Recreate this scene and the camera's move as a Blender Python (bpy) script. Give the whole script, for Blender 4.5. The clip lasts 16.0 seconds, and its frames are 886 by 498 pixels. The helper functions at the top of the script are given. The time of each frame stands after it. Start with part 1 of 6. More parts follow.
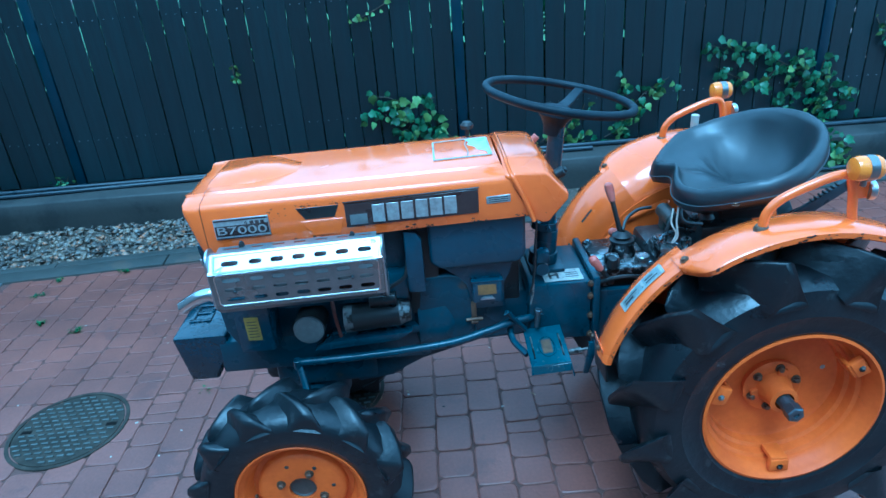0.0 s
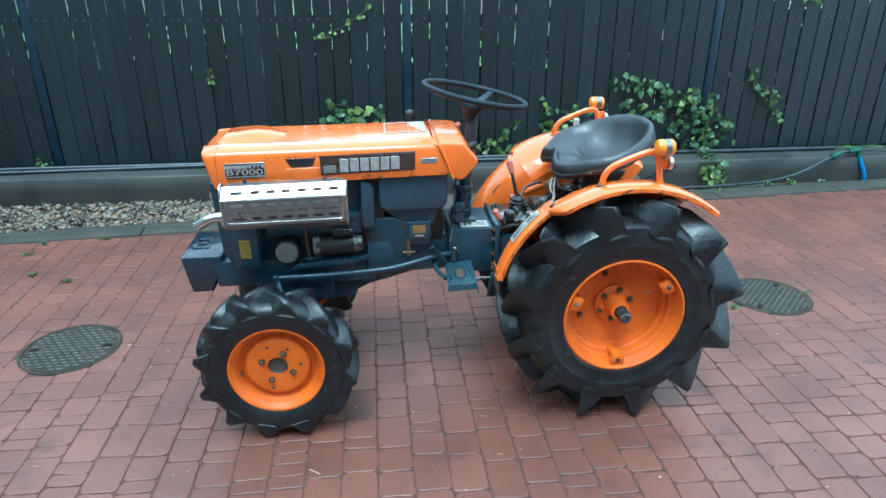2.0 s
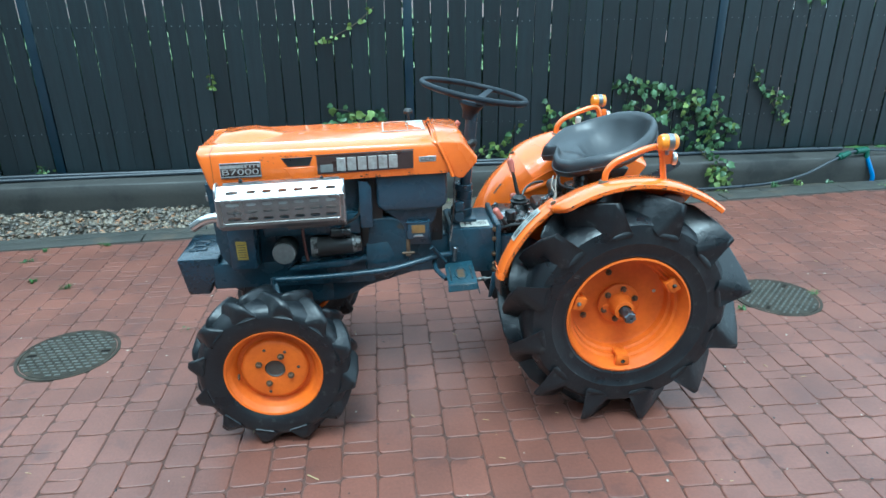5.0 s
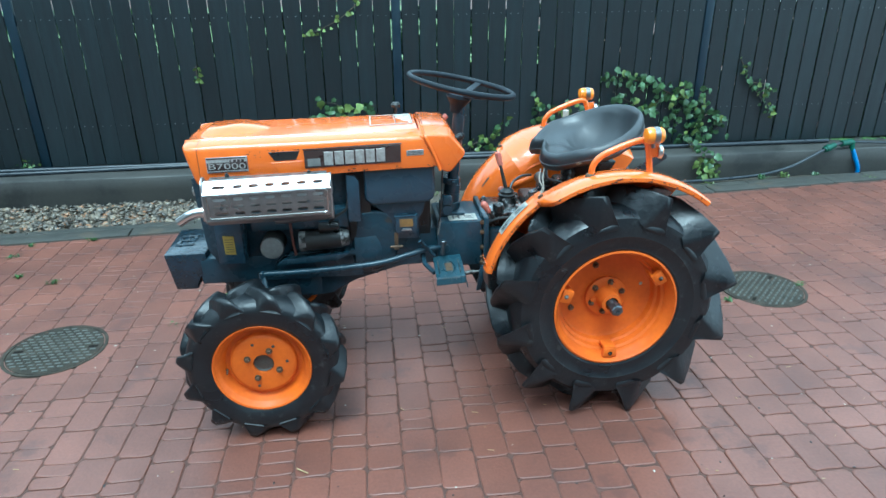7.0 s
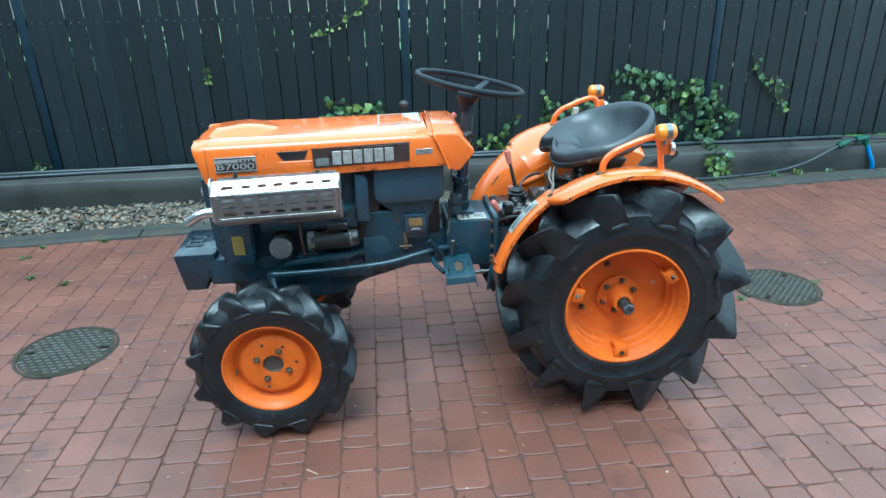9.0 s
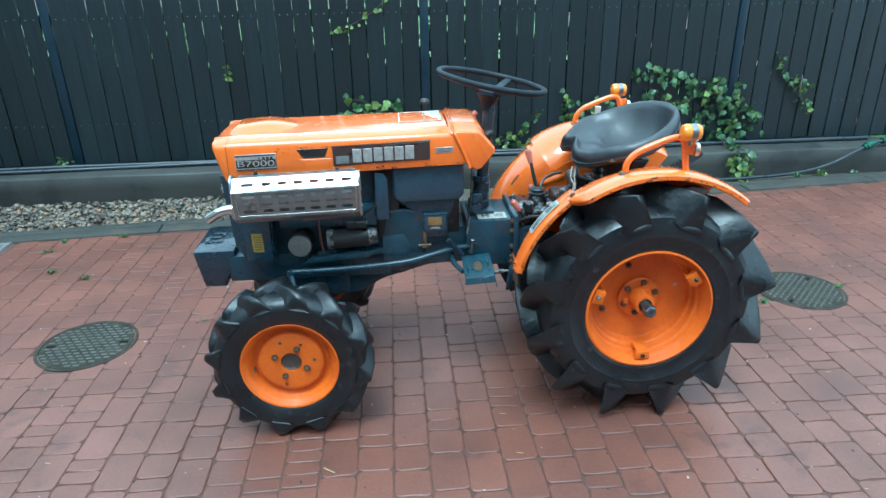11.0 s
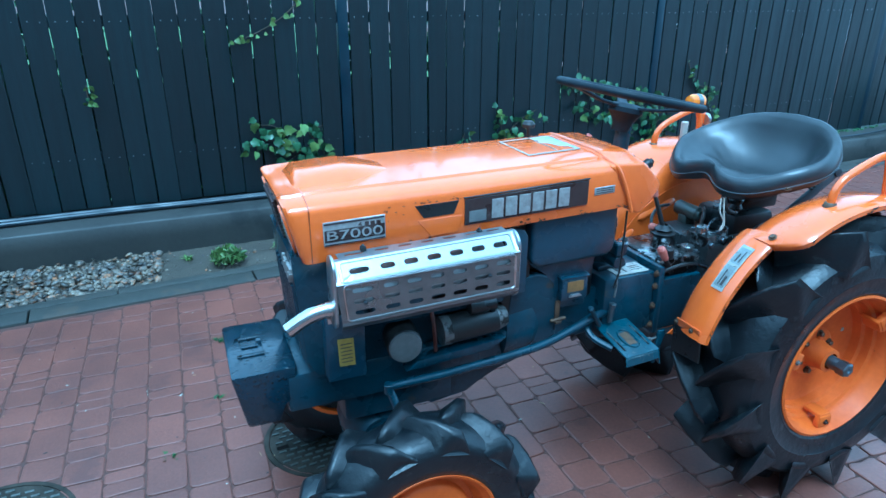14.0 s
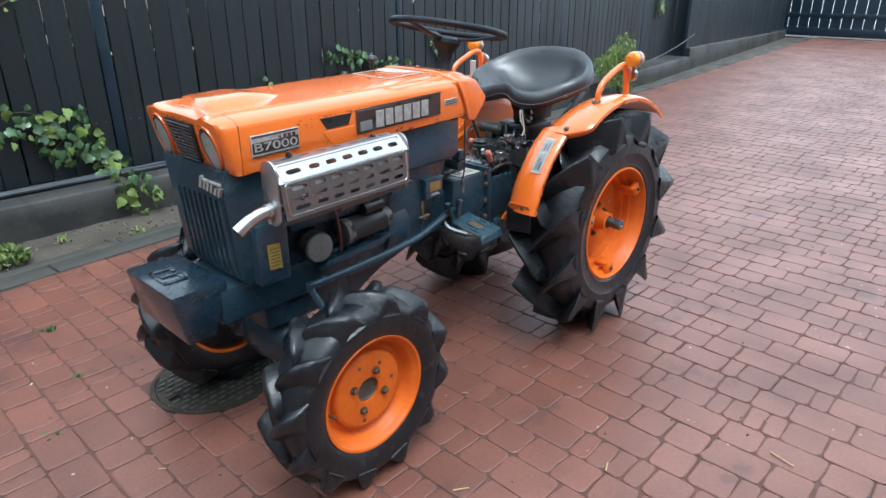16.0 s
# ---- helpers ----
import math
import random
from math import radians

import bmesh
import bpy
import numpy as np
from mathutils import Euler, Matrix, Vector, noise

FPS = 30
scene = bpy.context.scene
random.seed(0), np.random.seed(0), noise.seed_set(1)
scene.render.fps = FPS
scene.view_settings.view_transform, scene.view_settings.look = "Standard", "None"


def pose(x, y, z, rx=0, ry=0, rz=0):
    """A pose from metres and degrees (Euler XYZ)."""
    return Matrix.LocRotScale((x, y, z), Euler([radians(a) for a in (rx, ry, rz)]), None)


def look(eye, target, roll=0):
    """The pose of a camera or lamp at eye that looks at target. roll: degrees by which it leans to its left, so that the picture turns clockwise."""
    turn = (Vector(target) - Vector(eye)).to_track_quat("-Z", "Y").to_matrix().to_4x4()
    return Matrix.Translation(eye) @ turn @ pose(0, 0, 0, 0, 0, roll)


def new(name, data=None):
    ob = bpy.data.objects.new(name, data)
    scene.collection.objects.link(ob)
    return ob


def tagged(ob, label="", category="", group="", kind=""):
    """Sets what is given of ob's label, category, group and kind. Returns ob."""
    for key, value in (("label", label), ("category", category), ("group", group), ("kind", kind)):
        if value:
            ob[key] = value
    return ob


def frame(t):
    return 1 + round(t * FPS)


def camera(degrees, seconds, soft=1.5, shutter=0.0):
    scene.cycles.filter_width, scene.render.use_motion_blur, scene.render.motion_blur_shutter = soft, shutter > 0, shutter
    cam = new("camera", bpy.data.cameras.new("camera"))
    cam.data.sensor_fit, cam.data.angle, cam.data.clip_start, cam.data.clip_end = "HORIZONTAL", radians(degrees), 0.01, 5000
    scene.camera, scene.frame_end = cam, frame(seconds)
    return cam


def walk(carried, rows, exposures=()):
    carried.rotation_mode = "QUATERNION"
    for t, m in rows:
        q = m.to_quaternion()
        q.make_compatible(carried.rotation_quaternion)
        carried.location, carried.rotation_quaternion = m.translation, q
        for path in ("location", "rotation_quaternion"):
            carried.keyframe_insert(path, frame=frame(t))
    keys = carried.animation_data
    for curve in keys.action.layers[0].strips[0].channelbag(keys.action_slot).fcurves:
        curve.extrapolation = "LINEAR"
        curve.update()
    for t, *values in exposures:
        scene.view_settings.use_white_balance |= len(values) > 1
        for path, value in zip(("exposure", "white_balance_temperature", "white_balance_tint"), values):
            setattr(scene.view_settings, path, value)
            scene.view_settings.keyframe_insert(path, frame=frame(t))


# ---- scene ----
# ---------------------------------------------------------------- camera
cam = camera(68.8, 16.0)
PATH = [
    (0, (0.025, 0.202, 1.499), (0.038, 2.007, 0.639), -4.7),
    (0.5, (0.04, -0.069, 1.494), (0.095, 1.745, 0.653), -1.2),
    (1, (0.041, -0.257, 1.526), (0.152, 1.563, 0.705), -2.3),
    (1.5, (0.036, -0.412, 1.524), (0.214, 1.411, 0.722), -1.1),
    (2, (-0.004, -0.502, 1.526), (0.192, 1.326, 0.738), 0.1),
    (2.5, (-0.001, -0.494, 1.494), (0.229, 1.348, 0.748), -1.1),
    (3, (0.014, -0.486, 1.487), (0.161, 1.341, 0.687), -0.8),
    (3.5, (0.01, -0.483, 1.485), (0.127, 1.347, 0.687), -0.8),
    (4, (-0.003, -0.476, 1.481), (0.106, 1.362, 0.701), -0.7),
    (4.5, (0.008, -0.474, 1.478), (0.145, 1.37, 0.716), -0.8),
    (5, (0.021, -0.478, 1.481), (0.199, 1.362, 0.718), -0.6),
    (5.2, (0.025, -0.484, 1.485), (0.217, 1.355, 0.722), -0.4),
    (7.5, (0.031, -0.479, 1.486), (0.237, 1.348, 0.699), -0.5),
    (8, (0.033, -0.475, 1.481), (0.229, 1.354, 0.696), -0.7),
    (10.5, (0.026, -0.463, 1.478), (0.18, 1.37, 0.693), -1.4),
    (11, (0.019, -0.449, 1.478), (0.148, 1.384, 0.687), -1.1),
    (11.5, (-0.009, -0.335, 1.464), (0.128, 1.49, 0.658), -2.2),
    (12, (-0.054, -0.077, 1.46), (0.182, 1.747, 0.675), -1.8),
    (12.5, (-0.101, 0.108, 1.447), (0.19, 1.92, 0.652), -0.8),
    (13, (-0.254, 0.268, 1.435), (-0.006, 2.063, 0.588), -0.0),
    (13.5, (-0.543, 0.323, 1.444), (-0.033, 2.096, 0.672), -0.4),
    (14, (-0.744, 0.408, 1.383), (-0.044, 2.125, 0.632), 0.1),
    (14.5, (-0.914, 0.461, 1.329), (0.007, 2.066, 0.571), 2.9),
    (15, (-1.204, 0.394, 1.268), (-0.031, 1.841, 0.54), 0.5),
    (15.5, (-1.297, 0.327, 1.278), (-0.045, 1.686, 0.512), 0.0),
    (16, (-1.27, 0.313, 1.271), (0.075, 1.579, 0.502), -0.1),
]
EXPOSURES = [(0.0, 1.33, 3250, -20), (0.5, 1.37, 3250, -20), (1.0, 1.55, 3800, -21), (1.5, 1.72, 4580, -15), (2.5, 1.77, 4640, -15), (3.5, 1.79, 4680, -15), (11.5, 1.75, 4580, -17), (12.0, 1.76, 4560, -17), (12.5, 1.74, 4680, -14), (13.0, 1.60, 4560, -15),
             (13.5, 1.47, 3680, -18), (14.0, 1.49, 3570, -18), (14.5, 1.51, 3550, -19), (15.0, 1.53, 4120, -15), (15.5, 1.67, 5150, -2), (16.0, 1.57, 5500, 3)]
walk(cam, [(t, look(eye, target, roll)) for t, eye, target, roll in PATH], EXPOSURES)

# ---------------------------------------------------------------- world and light
SUN_ELEVATION, SUN_ROTATION = radians(68), radians(200)
world = bpy.data.worlds.new("overcast_sky")
scene.world = world
world.use_nodes = True
wn = world.node_tree
sky = wn.nodes.new("ShaderNodeTexSky")
sky.sky_type = "NISHITA"
sky.sun_disc = False
sky.sun_elevation, sky.sun_rotation = SUN_ELEVATION, SUN_ROTATION
sky.dust_density, sky.air_density, sky.ozone_density = 4.0, 1.0, 1.0
pale = wn.nodes.new("ShaderNodeMix")
pale.data_type = "RGBA"
pale.inputs[0].default_value = 0.8
pale.inputs[7].default_value = (7.2, 7.3, 7.3, 1.0)
wn.links.new(sky.outputs[0], pale.inputs[6])
background = wn.nodes["Background"]
wn.links.new(pale.outputs[2], background.inputs[0])
background.inputs[1].default_value = 0.11
sun_data = bpy.data.lights.new("sun", "SUN")
sun_data.energy, sun_data.angle, sun_data.color = 0.9, radians(25), (1.0, 0.97, 0.92)
sun = new("sun", sun_data)
sun.matrix_world = look((0, 0, 12), (0 - 12 * math.sin(SUN_ROTATION) * 0.4, 0 - 12 * math.cos(SUN_ROTATION) * 0.4, 0))


# ---------------------------------------------------------------- materials
def material(name, base, second=None, rough=0.5, metal=0.0, scale=8.0, fine=60.0, bump=0.1, bump_size=0.004,
             rough_var=0.12, spec=0.5, coat=0.0, wear=None, wear_at=0.62, wear_scale=14.0, vary=0.0, island=0.0, stretch=None,
             coat_rough=0.12, drops=0.0):
    """A surface of two tones mottled at two scales, with fine relief; wear: a third tone in patches."""
    m = bpy.data.materials.new(name)
    m.use_nodes = True
    nt = m.node_tree
    bsdf = nt.nodes["Principled BSDF"]
    vec = nt.nodes.new("ShaderNodeNewGeometry").outputs["Position"]
    if stretch:
        mapping = nt.nodes.new("ShaderNodeMapping")
        mapping.inputs["Scale"].default_value = stretch
        nt.links.new(vec, mapping.inputs[0])
        vec = mapping.outputs[0]
    big, small = nt.nodes.new("ShaderNodeTexNoise"), nt.nodes.new("ShaderNodeTexNoise")
    big.inputs["Scale"].default_value, big.inputs["Detail"].default_value = scale, 5
    small.inputs["Scale"].default_value, small.inputs["Detail"].default_value = fine, 4
    nt.links.new(vec, big.inputs["Vector"]), nt.links.new(vec, small.inputs["Vector"])
    both = nt.nodes.new("ShaderNodeMath")
    both.operation = "MULTIPLY_ADD"
    nt.links.new(small.outputs[0], both.inputs[0])
    both.inputs[1].default_value = 0.45
    nt.links.new(big.outputs[0], both.inputs[2])
    ramp = nt.nodes.new("ShaderNodeMapRange")
    ramp.inputs[1].default_value, ramp.inputs[2].default_value = 0.52, 0.92
    nt.links.new(both.outputs[0], ramp.inputs[0])
    mix = nt.nodes.new("ShaderNodeMix")
    mix.data_type = "RGBA"
    mix.inputs[6].default_value = (*base, 1)
    mix.inputs[7].default_value = (*(second or [c * 0.8 for c in base]), 1)
    nt.links.new(ramp.outputs[0], mix.inputs[0])
    colour = mix.outputs[2]
    if wear:
        patch = nt.nodes.new("ShaderNodeTexNoise")
        patch.inputs["Scale"].default_value, patch.inputs["Detail"].default_value = wear_scale, 8
        patch.inputs["Roughness"].default_value = 0.65
        nt.links.new(vec, patch.inputs["Vector"])
        edge = nt.nodes.new("ShaderNodeMapRange")
        edge.inputs[1].default_value, edge.inputs[2].default_value = wear_at, wear_at + 0.05
        nt.links.new(patch.outputs[0], edge.inputs[0])
        worn = nt.nodes.new("ShaderNodeMix")
        worn.data_type = "RGBA"
        nt.links.new(edge.outputs[0], worn.inputs[0])
        nt.links.new(colour, worn.inputs[6])
        worn.inputs[7].default_value = (*wear, 1)
        colour = worn.outputs[2]
    if vary or island:
        shade = nt.nodes.new("ShaderNodeHueSaturation")
        if vary:
            rnd = nt.nodes.new("ShaderNodeObjectInfo").outputs["Random"]
        else:
            rnd = nt.nodes.new("ShaderNodeNewGeometry").outputs["Random Per Island"]
        span = nt.nodes.new("ShaderNodeMapRange")
        amount = vary or island
        span.inputs[3].default_value, span.inputs[4].default_value = 1 - amount, 1 + amount
        nt.links.new(rnd, span.inputs[0])
        nt.links.new(span.outputs[0], shade.inputs["Value"])
        nt.links.new(colour, shade.inputs["Color"])
        colour = shade.outputs[0]
    nt.links.new(colour, bsdf.inputs["Base Color"])
    gloss = nt.nodes.new("ShaderNodeMapRange")
    gloss.inputs[1].default_value, gloss.inputs[2].default_value = 0.3, 0.7
    gloss.inputs[3].default_value, gloss.inputs[4].default_value = max(0.02, rough - rough_var), min(1, rough + rough_var)
    nt.links.new(big.outputs[0], gloss.inputs[0])
    nt.links.new(gloss.outputs[0], bsdf.inputs["Roughness"])
    bsdf.inputs["Metallic"].default_value = metal
    bsdf.inputs["Specular IOR Level"].default_value = spec
    bsdf.inputs["Coat Weight"].default_value = coat
    bsdf.inputs["Coat Roughness"].default_value = coat_rough
    if bump:
        relief = nt.nodes.new("ShaderNodeBump")
        relief.inputs["Strength"].default_value, relief.inputs["Distance"].default_value = bump, bump_size
        height = both.outputs[0]
        if drops:
            bead = nt.nodes.new("ShaderNodeTexVoronoi")
            bead.inputs["Scale"].default_value = drops
            nt.links.new(vec, bead.inputs["Vector"])
            dome = nt.nodes.new("ShaderNodeMapRange")
            dome.inputs[1].default_value, dome.inputs[2].default_value = 0.10, 0.38
            dome.inputs[3].default_value, dome.inputs[4].default_value = 1.2, 0.0
            nt.links.new(bead.outputs["Distance"], dome.inputs[0])
            total = nt.nodes.new("ShaderNodeMath")
            nt.links.new(height, total.inputs[0]), nt.links.new(dome.outputs[0], total.inputs[1])
            height = total.outputs[0]
        nt.links.new(height, relief.inputs["Height"])
        nt.links.new(relief.outputs[0], bsdf.inputs["Normal"])
    return m


ORANGE = material("orange_paint", (0.80, 0.170, 0.015), (0.72, 0.142, 0.012), 0.24, scale=5, fine=45, bump=0.03, coat=0.8, wear=(0.34, 0.085, 0.02), wear_at=0.735, wear_scale=22, rough_var=0.06, coat_rough=0.08)
WHEEL_ORANGE = material("wheel_orange", (0.68, 0.140, 0.008), (0.54, 0.098, 0.006), 0.48, scale=9, fine=70, bump=0.08, wear=(0.22, 0.06, 0.02), wear_at=0.68, wear_scale=18, spec=0.35)
BLUE = material("blue_cast_iron", (0.024, 0.054, 0.078), (0.010, 0.023, 0.035), 0.30, scale=7, fine=80, bump=0.18, wear=(0.046, 0.042, 0.036), wear_at=0.64, wear_scale=11, rough_var=0.16)
BLUE_PANEL = material("blue_sheet", (0.028, 0.056, 0.084), (0.016, 0.034, 0.054), 0.30, scale=7, fine=60, bump=0.05, wear=(0.060, 0.064, 0.065), wear_at=0.67, rough_var=0.12, coat=0.3)
WEIGHT_BLUE = material("wet_blue_cast_weight", (0.012, 0.026, 0.042), (0.007, 0.015, 0.024), 0.22, scale=14, fine=130, bump=0.5, bump_size=0.003, coat=0.5, rough_var=0.12, drops=85.0)
BLACK_PART = material("black_grime", (0.010, 0.012, 0.014), (0.020, 0.018, 0.016), 0.40, scale=12, fine=90, bump=0.2, rough_var=0.18)
RUBBER = material("tyre_rubber", (0.0052, 0.0068, 0.0092), (0.0110, 0.0128, 0.0150), 0.37, scale=8, fine=48, bump=0.8, bump_size=0.005, rough_var=0.15, wear=(0.030, 0.032, 0.033), wear_at=0.60, wear_scale=26, spec=0.5)
VINYL = material("black_vinyl", (0.0085, 0.0118, 0.0160), (0.0056, 0.0080, 0.0108), 0.42, scale=10, fine=200, bump=0.14, bump_size=0.0015, rough_var=0.10, spec=0.9)
PLASTIC = material("grey_black_plastic", (0.014, 0.020, 0.027), (0.009, 0.012, 0.017), 0.52, scale=12, fine=120, bump=0.05, spec=0.25)
# two tones of one steel; on the guard they paint its shaded and lit sides
STEEL_GREY = material("grey_sheet_steel", (0.30, 0.30, 0.295), (0.20, 0.20, 0.20), 0.34, 0.9, scale=6, fine=50, bump=0.03, rough_var=0.10)
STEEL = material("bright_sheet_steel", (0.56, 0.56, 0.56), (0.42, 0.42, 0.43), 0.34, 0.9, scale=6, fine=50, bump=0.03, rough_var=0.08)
CHROME = material("polished_pipe", (0.75, 0.74, 0.72), (0.55, 0.54, 0.52), 0.14, 1.0, scale=9, fine=60, bump=0.03)
DULL_METAL = material("dull_aluminium", (0.26, 0.26, 0.25), (0.11, 0.105, 0.10), 0.44, 0.6, scale=22, fine=90, bump=0.3, wear=(0.02, 0.018, 0.015), wear_at=0.52, wear_scale=22)
GREY_CAP = material("grey_filter_cap", (0.20, 0.20, 0.19), (0.13, 0.125, 0.12), 0.5, scale=20, fine=90, bump=0.1)
BOLT = material("rusty_bolt", (0.170, 0.110, 0.062), (0.075, 0.050, 0.034), 0.5, 0.4, scale=40, fine=160, bump=0.2)
SHAFT = material("grey_steel_shaft", (0.16, 0.18, 0.20), (0.09, 0.10, 0.11), 0.35, 0.8, scale=20, fine=120, bump=0.1)
BADGE_DARK = material("dark_badge", (0.032, 0.018, 0.016), (0.055, 0.036, 0.033), 0.32, scale=16, fine=80, bump=0.04)
BADGE_SILVER = material("silver_letter", (0.46, 0.45, 0.43), (0.30, 0.28, 0.26), 0.40, 0.3, scale=60, fine=160, bump=0.05)
STICKER = material("pale_sticker", (0.50, 0.49, 0.43), (0.36, 0.35, 0.31), 0.45, scale=45, fine=150, bump=0.02, wear=(0.13, 0.12, 0.10), wear_at=0.58, wear_scale=70)
STICKER_YELLOW = material("yellow_sticker", (0.46, 0.34, 0.05), (0.30, 0.20, 0.04), 0.5, scale=40, fine=140, bump=0.02)
STICKER_OCHRE = material("brown_worn_label", (0.26, 0.14, 0.04), (0.15, 0.085, 0.03), 0.5, scale=60, fine=150, bump=0.05)
CHIP = material("bare_rusty_chip", (0.045, 0.020, 0.012), (0.09, 0.04, 0.02), 0.7, scale=60, fine=160, bump=0.2)
STICKER_TOP = material("worn_top_sticker", (0.50, 0.58, 0.62), (0.62, 0.60, 0.56), 0.35, scale=16, fine=60, bump=0.02)
INK = material("printed_ink", (0.03, 0.03, 0.03), (0.06, 0.05, 0.05), 0.5, bump=0)
KNOB_RED = material("faded_red_knob", (0.42, 0.10, 0.07), (0.50, 0.19, 0.14), 0.45, scale=25, fine=90, bump=0.03)
AMBER = material("amber_lens", (0.85, 0.30, 0.015), (0.70, 0.20, 0.01), 0.12, scale=30, fine=150, bump=0.15, coat=0.6)
LENS = material("headlight_glass", (0.40, 0.40, 0.37), (0.30, 0.29, 0.26), 0.16, 0.25, scale=40, fine=140, bump=0.2, coat=0.8)
PLASTIC_CREAM = material("cream_handle", (0.50, 0.46, 0.40), (0.40, 0.36, 0.31), 0.5, bump=0.03)
TWINE = material("pale_string", (0.50, 0.48, 0.42), (0.38, 0.36, 0.30), 0.8, bump=0.1)
PAVER = material("red_paver", (0.194, 0.077, 0.052), (0.110, 0.043, 0.030), 0.46, scale=2.2, fine=100, bump=0.65, bump_size=0.003, rough_var=0.09, island=0.12, wear=(0.110, 0.045, 0.033), wear_at=0.58, wear_scale=4.5, spec=0.5, coat=0.20, coat_rough=0.32)
PAVER_ONE = material("red_paver_block", (0.194, 0.077, 0.052), (0.110, 0.043, 0.030), 0.46, scale=2.2, fine=100, bump=0.65, bump_size=0.003, rough_var=0.09, vary=0.12, wear=(0.110, 0.045, 0.033), wear_at=0.58, wear_scale=4.5, spec=0.5, coat=0.20, coat_rough=0.32)
JOINT = material("sandy_joint", (0.108, 0.053, 0.039), (0.062, 0.032, 0.024), 0.8, scale=4, fine=90, bump=0.5, wear=(0.060, 0.058, 0.026), wear_at=0.68, wear_scale=3)
CONCRETE = material("weathered_concrete", (0.047, 0.045, 0.040), (0.026, 0.0255, 0.0235), 0.6, scale=2.2, fine=40, bump=0.4, bump_size=0.006, wear=(0.019, 0.0195, 0.018), wear_at=0.54, wear_scale=2.2)
KERB = material("kerb_concrete", (0.062, 0.059, 0.050), (0.036, 0.036, 0.031), 0.6, scale=4, fine=60, bump=0.5, vary=0.08, wear=(0.070, 0.058, 0.044), wear_at=0.58, wear_scale=5)
SOIL = material("damp_soil", (0.052, 0.044, 0.033), (0.088, 0.075, 0.056), 0.8, scale=5, fine=70, bump=0.9, bump_size=0.02, wear=(0.03, 0.042, 0.017), wear_at=0.64, wear_scale=5)
PEBBLE = material("river_pebbles", (0.165, 0.135, 0.095), (0.070, 0.063, 0.056), 0.36, scale=14, fine=60, bump=0.1, island=0.8, wear=(0.21, 0.105, 0.048), wear_at=0.56, wear_scale=20)
BOARD = material("dark_stained_board", (0.0142, 0.0222, 0.0262), (0.0074, 0.0120, 0.0148), 0.44, scale=3, fine=35, bump=0.22, stretch=(6, 6, 0.5), vary=0.25, rough_var=0.1)
POST = material("dark_steel_post", (0.006, 0.018, 0.031), (0.010, 0.024, 0.038), 0.40, scale=6, fine=60, bump=0.05)
SCREW = material("zinc_screw", (0.42, 0.42, 0.42), (0.30, 0.30, 0.30), 0.4, 0.7, bump=0)
GRIME = material("dirt_on_iron", (0.052, 0.043, 0.031), (0.026, 0.023, 0.018), 0.80, scale=14, fine=120, bump=0.5, spec=0.25, rough_var=0.2, wear=(0.105, 0.062, 0.040), wear_at=0.64, wear_scale=16)
HOLE = material("deep_black_hole", (0.008, 0.007, 0.006), (0.012, 0.010, 0.009), 0.95, bump=0, spec=0.05)
TREAD = material("worn_iron_tread", (0.125, 0.127, 0.114), (0.072, 0.074, 0.066), 0.40, 0.3, scale=12, fine=90, bump=0.2, wear=(0.08, 0.055, 0.034), wear_at=0.64)
PIPE = material("dark_polythene_pipe", (0.020, 0.026, 0.034), (0.032, 0.038, 0.046), 0.38, scale=8, fine=60, bump=0.04)
FITTING = material("green_fitting", (0.010, 0.085, 0.050), (0.008, 0.060, 0.036), 0.42, bump=0.04)
HOSE_BLUE = material("blue_hose", (0.02, 0.16, 0.42), (0.02, 0.12, 0.33), 0.4, bump=0.02)
LEAF = material("ivy_leaf", (0.076, 0.138, 0.055), (0.045, 0.092, 0.036), 0.36, scale=18, fine=90, bump=0.15, vary=0.35)
LEAF_PALE = material("young_leaf", (0.18, 0.24, 0.058), (0.115, 0.175, 0.042), 0.40, scale=18, fine=90, bump=0.15, vary=0.3)
HUB_BORE = material("dull_brown_hub_bore", (0.075, 0.060, 0.048), (0.045, 0.036, 0.030), 0.6, scale=30, fine=120, bump=0.2)
STICKER_GREY = material("faded_sticker_print", (0.30, 0.33, 0.32), (0.20, 0.21, 0.20), 0.4, scale=50, fine=160, bump=0.02)
STEP_BLUE = material("scuffed_blue_step", (0.025, 0.064, 0.088), (0.016, 0.042, 0.058), 0.30, scale=16, fine=90, bump=0.1, wear=(0.17, 0.165, 0.15), wear_at=0.60, wear_scale=34, coat=0.3)
GREASE = material("greasy_grey_casting", (0.030, 0.034, 0.036), (0.013, 0.014, 0.015), 0.36, 0.2, scale=14, fine=80, bump=0.4, rough_var=0.16)
SEAM = material("paint_shut_line", (0.30, 0.068, 0.012), (0.22, 0.050, 0.010), 0.5, bump=0)
SILENCER = material("scoured_silencer_steel", (0.50, 0.50, 0.49), (0.36, 0.355, 0.35), 0.40, 0.75, scale=14, fine=70, bump=0.08)
HEDGE = material("hedge_leaf", (0.055, 0.11, 0.022), (0.028, 0.065, 0.014), 0.5, scale=3, fine=30, bump=0.1, island=0.4)
STEM = material("ivy_stem", (0.085, 0.060, 0.035), (0.05, 0.037, 0.022), 0.7, bump=0.2)
STRAW = material("dry_straw", (0.50, 0.40, 0.22), (0.38, 0.28, 0.14), 0.7, bump=0)
PLASTER = material("pale_render", (0.55, 0.55, 0.55), (0.45, 0.45, 0.46), 0.8, scale=1, fine=20, bump=0.1)
UNSEEN_WALL = material("grey_house_render", (0.32, 0.31, 0.30), (0.25, 0.245, 0.24), 0.8, scale=1, fine=30, bump=0.2)
